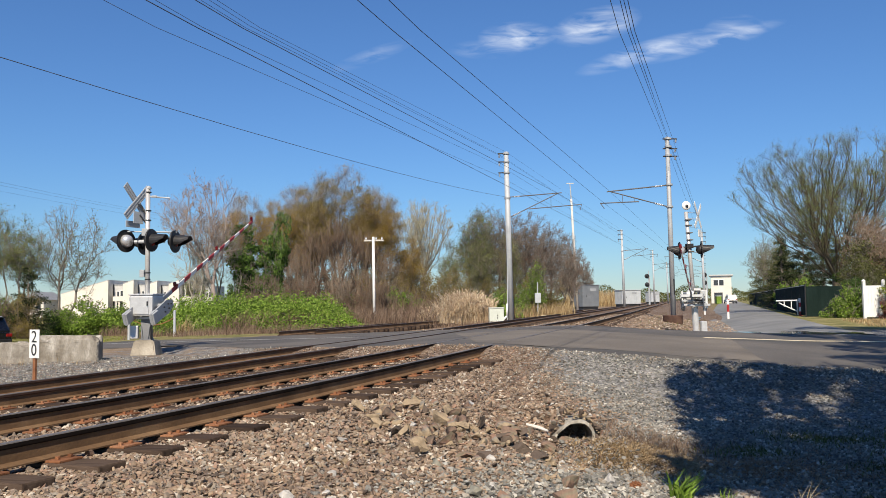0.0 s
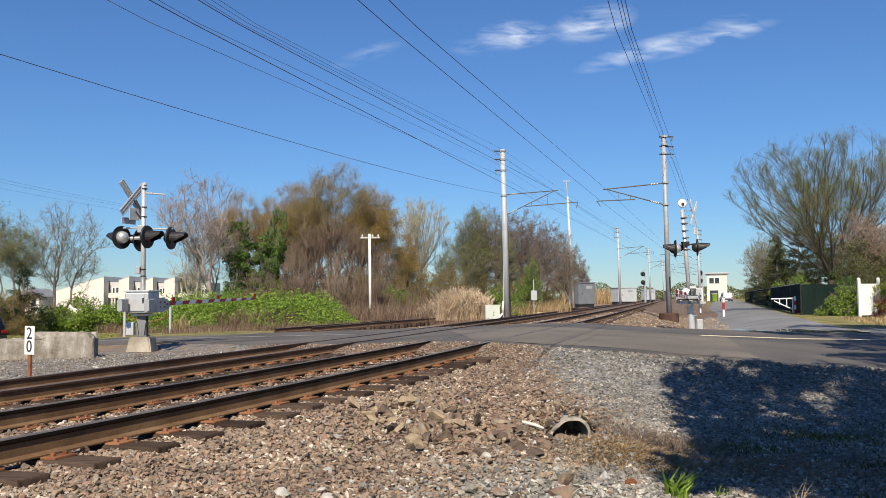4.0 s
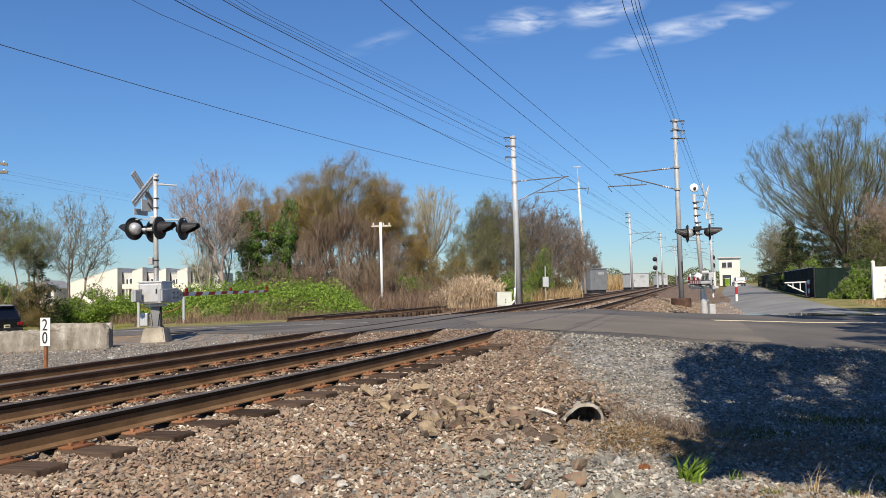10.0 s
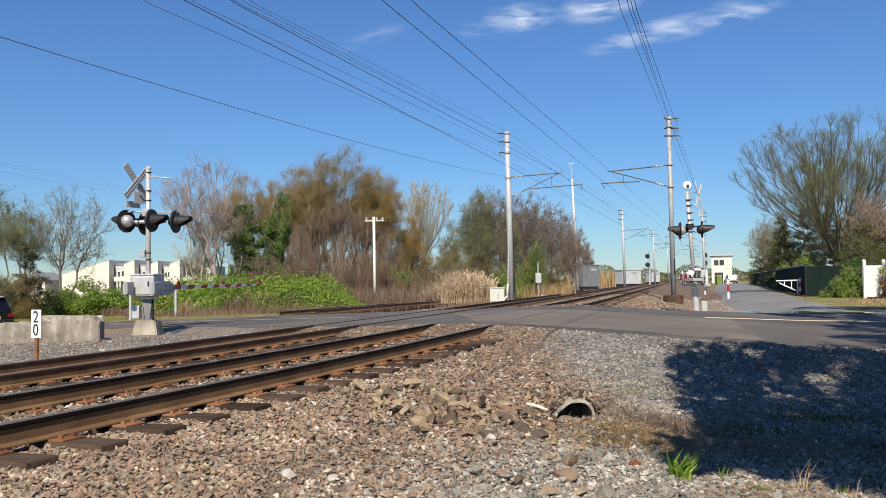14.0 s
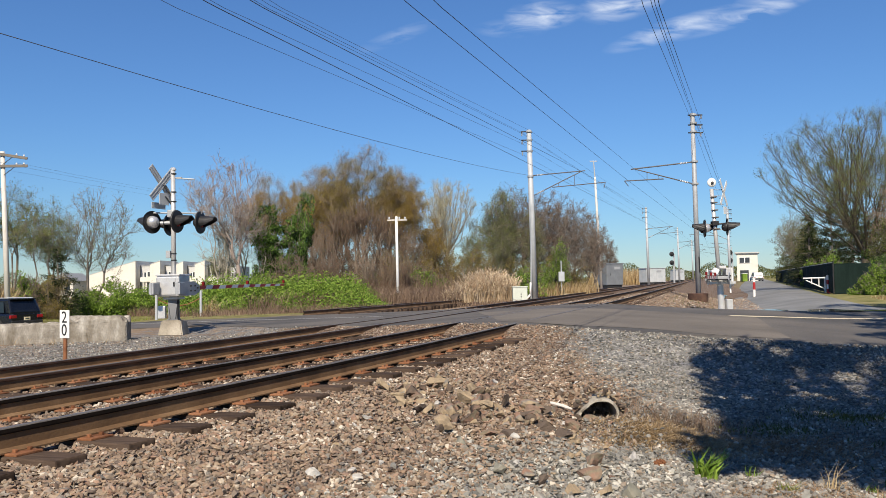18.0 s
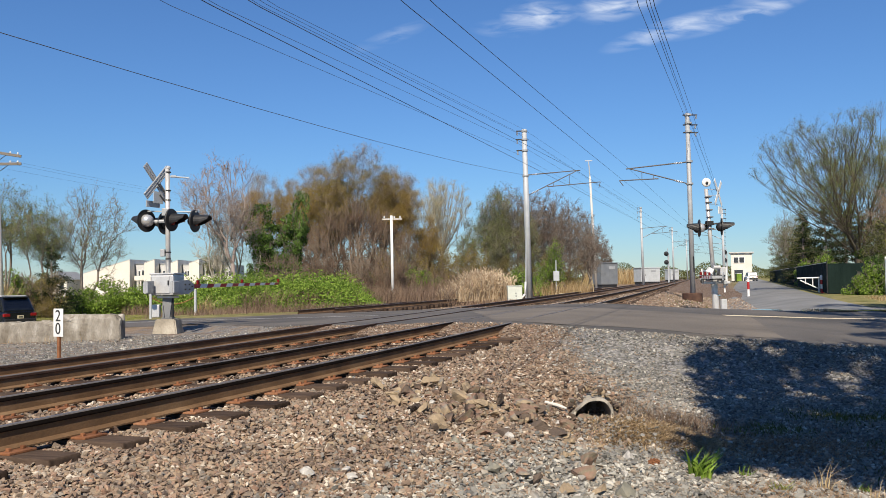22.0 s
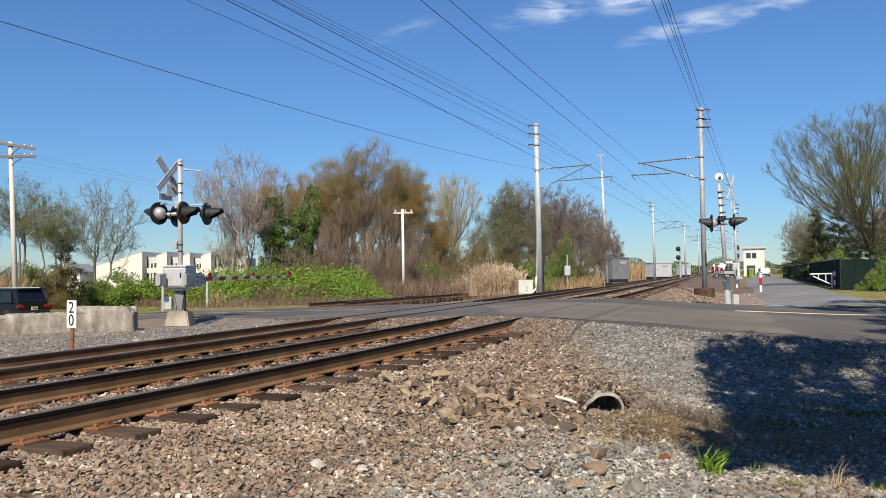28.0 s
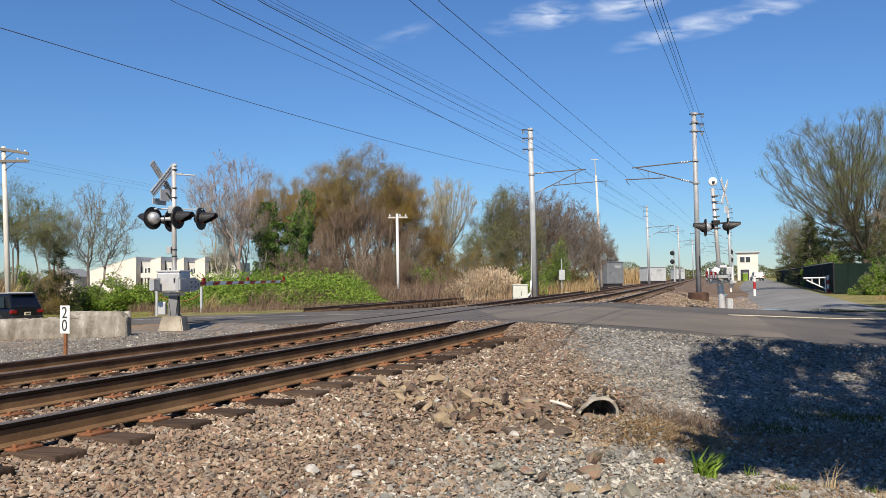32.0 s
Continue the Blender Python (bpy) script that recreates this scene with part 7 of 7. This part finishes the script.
tw = thing("signal_tower", Matrix.Translation((65.6, 172, gz(65.6, 172))) @ Matrix.Rotation(-0.36, 4, "Z"), "small two-storey pale railway building with a flat roof", "building")
TZ = gz(65.6, 172)
part("wall", B((0.5, 0, 2.9), (4.1, 6, 5.8), None, 0.03), "stucco", tw, "pale plastered wall")
part("roof", B((0.5, 0, 5.95), (4.9, 6.8, 0.26), None, 0.04), "stucco_grey_and_shade", tw, "flat overhanging roof")
part("cornice", B((0.5, 0, 5.72), (4.4, 6.3, 0.16), None, 0.02), "white", tw)
for x in (-0.55, 0.55):
    wf = part("window", B((x, -3.03, 4.4), (1.1, 0.1, 1.3), None, 0.02), "white", tw, "upper window")
    part("pane", B((x, -3.1, 4.4), (0.9, 0.04, 1.1)), "window", wf)
# shade inside the doorway is a dark slab set on the wall
part("doorway", B((-0.1, -3.02, 1.15), (1.7, 0.12, 2.3), None, 0.03), "window", tw, "dark slab for the shade in an open doorway")
car("parked_van", Matrix.Translation((63.3, 160, gz(63.3, 160))) @ facing((0.2, 0.98)), "white car parked before the railway building", "white", 4.8, 1.9, 1.75)
gc = thing("green_box", Matrix.Translation((60.9, 160, gz(60.9, 160))), "lime green utility box by the building", "box")
part("body", B((0, 0, 0.75), (0.95, 0.8, 1.5), None, 0.05), "lime", gc)
part("lid", B((0, 0, 1.55), (1.0, 0.85, 0.12), None, 0.03), "cabinet", gc)


def puddle(u0, v0, lu, lv, seed, rise=0.018):
    """Shallow water that lies in the worn surface of the lane."""
    rng = random.Random(seed)
    bm = bmesh.new()
    rings = []
    level = float(lane_place(np.array(u0), np.array(v0), rise)[2])
    for f in (0.0, 0.35, 0.7, 1.0):
        ring = []
        for i in range(28):
            a = 2 * math.pi * i / 28
            k = f * (1 + 0.3 * math.sin(a * 3 + seed) + 0.12 * math.sin(a * 7 + 2 * seed))
            p = lane_place(np.array(u0 + lu * k * math.sin(a)), np.array(v0 + lv * k * math.cos(a)), 0.012)
            ring.append(bm.verts.new((float(p[0]), float(p[1]), level)))
        rings.append(ring)
    for p, q in zip(rings, rings[1:]):
        for i in range(28):
            bm.faces.new((p[i], p[(i + 1) % 28], q[(i + 1) % 28], q[i]))
    bmesh.ops.remove_doubles(bm, verts=bm.verts, dist=1e-4)
    bmesh.ops.recalc_face_normals(bm, faces=bm.faces)
    tagged(part("puddle", bm, "water", None, "", True), "shallow puddle on the worn lane", "puddle", kind="structure")


puddle(3.2, -0.05, 1.1, 0.45, 1)
puddle(-0.2, 0.5, 1.0, 0.42, 2)
puddle(0.6, 0.2, 0.3, 0.3, 3)
puddle(28.0, -1.3, 6.5, 0.16, 4, 0.06)

# ---------- before the camera ----------


def culvert():
    t = thing("culvert_pipe", Matrix.Translation((1.62, 8.28, 0.165)) @ facing((0.02, 0.99)), "half-buried broken concrete culvert pipe mouth", "pipe")
    bm = bmesh.new()
    n = 20
    rings = []
    for y, ri, ro in ((0.0, 0.178, 0.2), (0.02, 0.175, 0.205), (0.42, 0.175, 0.205)):
        for r in (ri, ro):
            rings.append([bm.verts.new((r * (math.cos(a) * 1.05 + 0.22 * math.sin(a)), y + 0.02 * math.sin(5 * a) + 0.008 * math.sin(9 * a + 1), r * (1 + 0.03 * math.sin(7 * a)) * math.sin(a))) for a in [math.pi * (i / n * 1.3 - 0.15) for i in range(n + 1)]])
    for i in range(n):
        bm.faces.new((rings[0][i], rings[0][i + 1], rings[1][i + 1], rings[1][i]))
        for k in (0, 2):
            bm.faces.new((rings[k + 1][i], rings[k + 1][i + 1], rings[k + 3][i + 1], rings[k + 3][i]))
            bm.faces.new((rings[k][i + 1], rings[k][i], rings[k + 2][i], rings[k + 2][i + 1]))
    bmesh.ops.recalc_face_normals(bm, faces=bm.faces)
    part("pipe", bm, "pipe", t)
    # dark sheet across the pipe's back end, standing in for the shade inside
    bm = bmesh.new()
    bm.faces.new([bm.verts.new((0.18 * (math.cos(a) + 0.22 * math.sin(a)), 0.4, 0.18 * math.sin(a))) for a in [math.pi * (i / 16 * 1.3 - 0.15) for i in range(17)]])
    part("silt", bm, "tie", t, "dark sheet that gives the pipe its inner shade")
    return t


culvert()


def rock(x, y, s, seed, material="rock", label="angular brown rock half sunk in gravel", sink=0.07, up=0.0):
    rng = random.Random(seed)
    bm = bmesh.new()
    bmesh.ops.create_icosphere(bm, subdivisions=2, radius=0.5)
    sc = Vector((rng.uniform(0.8, 1.4), rng.uniform(0.7, 1.1), rng.uniform(0.6, 0.95)))
    cuts = [(Vector((rng.gauss(0, 1), rng.gauss(0, 1), rng.gauss(0, 1))).normalized(), rng.uniform(0.1, 0.34)) for _ in range(13)]
    for v in bm.verts:
        for nrm, dd in cuts:
            k = v.co.dot(nrm) - dd
            if k > 0:
                v.co -= nrm * k
        v.co = Vector((v.co.x * sc.x, v.co.y * sc.y, v.co.z * sc.z)) * s
    for v in bm.verts:
        v.co += Vector((rng.gauss(0, 1), rng.gauss(0, 1), rng.gauss(0, 1))) * 0.012 * s
    bm.transform(Matrix.Rotation(rng.uniform(0, 6), 4, "Z") @ Matrix.Rotation(rng.uniform(-0.6, 0.6), 4, "X"))
    ob = part("rock", bm, material)
    ob.location = (x, y, gz(x, y) + s * (0.26 - sink) + up)
    return tagged(ob, label, "rock", "rocks round the culvert")


rr_ = random.Random(3)
# the larger rocks: reddish brown, grey slabs, pale ones
for x, y, size in ((1.09, 6.0, 0.25), (1.17, 5.74, 0.22), (0.64, 5.83, 0.2), (1.19, 6.6, 0.14), (0.52, 6.72, 0.2), (1.28, 6.06, 0.12), (0.71, 5.73, 0.15), (0.59, 6.16, 0.12), (0.91, 5.64, 0.18), (0.92, 7.87, 0.24), (0.85, 8.35, 0.18),
                   (1.11, 8.12, 0.2), (1.32, 7.88, 0.16), (1.55, 8.05, 0.2), (1.7, 8.06, 0.2), (1.42, 7.55, 0.17), (0.72, 8.5, 0.22), (0.55, 7.85, 0.2), (1.4, 7.0, 0.2), (1.08, 10.2, 0.16), (2.2, 9.15, 0.12), (2.55, 9.85, 0.2), (1.94, 8.4, 0.14),
                   (2.27, 10.3, 0.14), (2.65, 10.9, 0.14), (0.3, 7.75, 0.17), (0.1, 7.3, 0.2), (-0.3, 8.2, 0.2), (0.45, 8.3, 0.2), (0.2, 8.7, 0.17), (1.54, 8.22, 0.16), (1.72, 8.26, 0.13), (1.36, 8.2, 0.16), (-0.5, 6.0, 0.15), (-1.3, 5.4, 0.16), (-2.3, 5.9, 0.15)):
    rock(x, y, size * 0.95, rr_.randint(0, 9999), sink=0.16)
for x, y, size in ((1.31, 5.72, 0.26), (0.42, 5.83, 0.2), (0.15, 6.4, 0.15), (0.9, 6.75, 0.13)):
    rock(x, y, size * 1.1, rr_.randint(0, 9999), "grey_rock", "flat olive-grey rock slab in gravel", 0.2)
for x, y, size in ((1.61, 6.66, 0.18), (1.45, 6.18, 0.12), (0.58, 6.85, 0.19), (1.03, 7.0, 0.1), (-0.4, 5.6, 0.09), (0.2, 6.6, 0.09), (0.62, 8.95, 0.12), (1.5, 8.95, 0.08)):
    rock(x, y, size, rr_.randint(0, 9999), "pale_rock", "pale grey rock lying on gravel", 0.1)
for i in range(90):
    x, y = rr_.gauss(0.4, 0.42), rr_.gauss(7.5, 0.5)
    rock(x, y, rr_.uniform(0.11, 0.25), rr_.randint(0, 9999), "rock", "broken brown rock among ballast", 0.03)
for i in range(150):
    x, y = rr_.uniform(-0.9, 2.0), rr_.uniform(5.0, 9.2)
    if x < 0.35 * y - 0.9:
        rock(x, y, rr_.uniform(0.06, 0.12), rr_.randint(0, 9999), "rock" if rr_.random() < 0.6 else "pale_rock", "small broken rock in the gravel", 0.06)

for i in range(90):
    a = math.pi * rr_.uniform(-0.05, 1.05)
    q = 0.205 + rr_.uniform(0.0, 0.07)
    yy_ = 8.315 + rr_.uniform(0, 0.4)
    sz = rr_.uniform(0.06, 0.13)
    r_ = rock(1.66 + q * math.cos(a), yy_, sz, rr_.randint(0, 9999), "rock", "angular brown rock piled round the pipe")
    r_.location.z = 0.165 + q * max(0.0, math.sin(a)) + 0.01
stk = T((0, 0, 0.03), (0.12, -0.07, 0.005), 0.014, 0.019, 7)
tube(stk, (0.118, -0.068, 0.005), (0.2, -0.13, -0.02), 0.019, 0.012, 7)
tube(stk, (0.06, -0.04, 0.02), (0.1, 0.03, 0.05), 0.008, 0.004, 5)
st_ = part("stick", stk, "wood_pole")
st_.location = (1.14, 8.34, gz(1.25, 8.25) + 0.05)
tagged(st_, "bleached grey piece of driftwood on stones", "wood")

# tuft of fresh green blades, dry grass patch, litter of straw
tr_ = np.random.default_rng(8)
k = 54
ta, tr2 = tr_.uniform(0, 6.283, k), 0.09 * np.sqrt(tr_.uniform(0, 1, k))
tx, ty_ = 2.12 + tr2 * np.cos(ta), 6.45 + tr2 * np.sin(ta)
tuft = blades("grass_tuft", tx, ty_, tr_.uniform(0.1, 0.25, k), 0.014, 1.15, "lime", "bright green tuft of strap-like leaves", 9, category="plant")
tuft["kind"] = ""
for (cx, cy, n_, rad, hh) in ((2.55, 6.0, 40, 0.06, 0.14), (2.35, 5.75, 30, 0.1, 0.09), (3.1, 8.4, 60, 0.25, 0.08)):
    ta, tr2 = tr_.uniform(0, 6.283, n_), rad * np.sqrt(tr_.uniform(0, 1, n_))
    blades("weed", cx + tr2 * np.cos(ta), cy + tr2 * np.sin(ta), tr_.uniform(0.4, 1, n_) * hh, 0.006, 0.8, "yellowgreen", "small green weed in gravel", 10 + n_, category="plant")
k = 7000
gx_, gy_ = tr_.normal(2.25, 0.32, k), tr_.normal(7.75, 0.26, k)
blades("dry_grass", gx_, gy_, tr_.uniform(0.012, 0.04, k), 0.0055, 3.0, "old_straw", "matted dry brown grass on the gravel", 12, z0=rough_ground(gx_, gy_) + 0.012)
# fallen needles under the trees, a cone, dry stalks and weeds at the edge of the lot
k = 9000
gx_ = np.concatenate([tr_.normal(2.9, 0.45, k // 2), tr_.normal(3.6, 0.8, k // 2)])
gy_ = np.concatenate([tr_.normal(7.6, 0.3, k // 2), tr_.normal(7.5, 0.5, k // 2)])
blades("pine_needles", gx_, gy_, tr_.uniform(0.008, 0.03, len(gx_)), 0.0035, 3.4, "litter", "rust-brown mat of fallen pine needles on gravel", 41, z0=rough_ground(gx_, gy_) + 0.014)
k = 2600
gx_, gy_ = tr_.normal(2.75, 0.4, k), tr_.normal(5.9, 0.22, k)
blades("pine_needles", gx_, gy_, tr_.uniform(0.008, 0.03, k), 0.003, 3.2, "litter", "scattered fallen pine needles at the lot's edge", 42, z0=rough_ground(gx_, gy_) + 0.014)
pcn = bmesh.new()
for i in range(40):
    f = i / 40
    a = i * 2.4
    r0 = 0.034 * math.sin(math.pi * (0.12 + 0.8 * f))
    tube(pcn, (0.1 * f - 0.05, 0.4 * r0 * math.cos(a), 0.4 * r0 * math.sin(a)), (0.1 * f - 0.045, r0 * math.cos(a), r0 * math.sin(a)), 0.011, 0.006, 5)
cone_ = tagged(part("pine_cone", pcn, "rust"), "open red-brown pine cone lying on gravel", "cone")
cone_.matrix_world = Matrix.Translation((1.78, 6.6, float(rough_ground(np.array(1.78), np.array(6.6))) + 0.035)) @ Matrix.Rotation(0.3, 4, "Z")
for cx, cy, n_, hh in ((2.93, 6.1, 14, 0.3), (2.35, 7.0, 10, 0.2), (3.2, 5.9, 9, 0.22)):
    blades("dry_stalks", cx + tr_.normal(0, 0.04, n_), cy + tr_.normal(0, 0.03, n_), tr_.uniform(0.5, 1, n_) * hh, 0.003, 1.1, "straw", "thin bleached dry stalks", 50 + n_, category="plant")
for cx, cy, n_, rad, hh in ((2.05, 5.75, 60, 0.16, 0.05), (3.25, 6.15, 30, 0.06, 0.1), (1.85, 5.6, 40, 0.12, 0.05), (2.5, 6.55, 26, 0.05, 0.13), (3.35, 5.75, 40, 0.12, 0.08)):
    ta, tr2 = tr_.uniform(0, 6.283, n_), rad * np.sqrt(tr_.uniform(0, 1, n_))
    blades("weed", cx + tr2 * np.cos(ta), cy + tr2 * np.sin(ta), tr_.uniform(0.4, 1, n_) * hh, 0.005, 0.9, "lime", "small fresh green weed in gravel", 60 + n_, category="plant")
# low weeds in the shade of the trees
for cx, cy, rx_, ry_, n_ in ((4.6, 9.0, 0.7, 0.16, 700), (6.2, 9.4, 0.9, 0.2, 900), (4.9, 7.6, 0.8, 0.2, 900), (3.5, 8.4, 0.35, 0.1, 300), (4.0, 6.4, 0.5, 0.15, 350), (7.6, 11.0, 0.9, 0.25, 500)):
    wx_, wy_ = tr_.normal(cx, rx_ * 0.5, n_), tr_.normal(cy, ry_ * 1.6, n_)
    blades("weed_patch", wx_, wy_, tr_.uniform(0.015, 0.06, n_), 0.006, 1.2, "vine", "low green weeds creeping over shaded gravel", int(cx * 31), category="plant", z0=rough_ground(wx_, wy_) + 0.01)
k = 700
gx_, gy_ = tr_.normal(2.5, 0.3, k), tr_.normal(8.35, 0.16, k)
blades("dry_grass", gx_, gy_, tr_.uniform(0.06, 0.2, k), 0.003, 1.3, "brush", "standing dry grass by the culvert", 13)


# ---------- what moves: gates and clouds ----------


def motions():
    fall = [(0, 24.2), (0.4, 20.6), (0.8, 16.1), (1.2, 12.3), (1.6, 9.1), (2.0, 7.1), (2.4, 5.9), (2.8, 4.6), (3.2, 3.2), (3.5, 2.3), (4.2, 0.9), (5.0, 0.3), (6.0, 0.3), (32.0, 0.3)]
    walk(ARM1, [(t, TIP1 @ Matrix.Rotation(radians(a), 4, "X")) for t, a in fall])
    walk(ARM2, [(t, TIP2 @ Matrix.Rotation(radians(a * 0.88), 4, "X")) for t, a in fall])
    walk(cloud, [(t, Matrix.Translation(CLOUD_AT + Vector((0.7 * t, 0, -0.4 * t)))) for t in (0, 8, 16, 24, 32)])


motions()
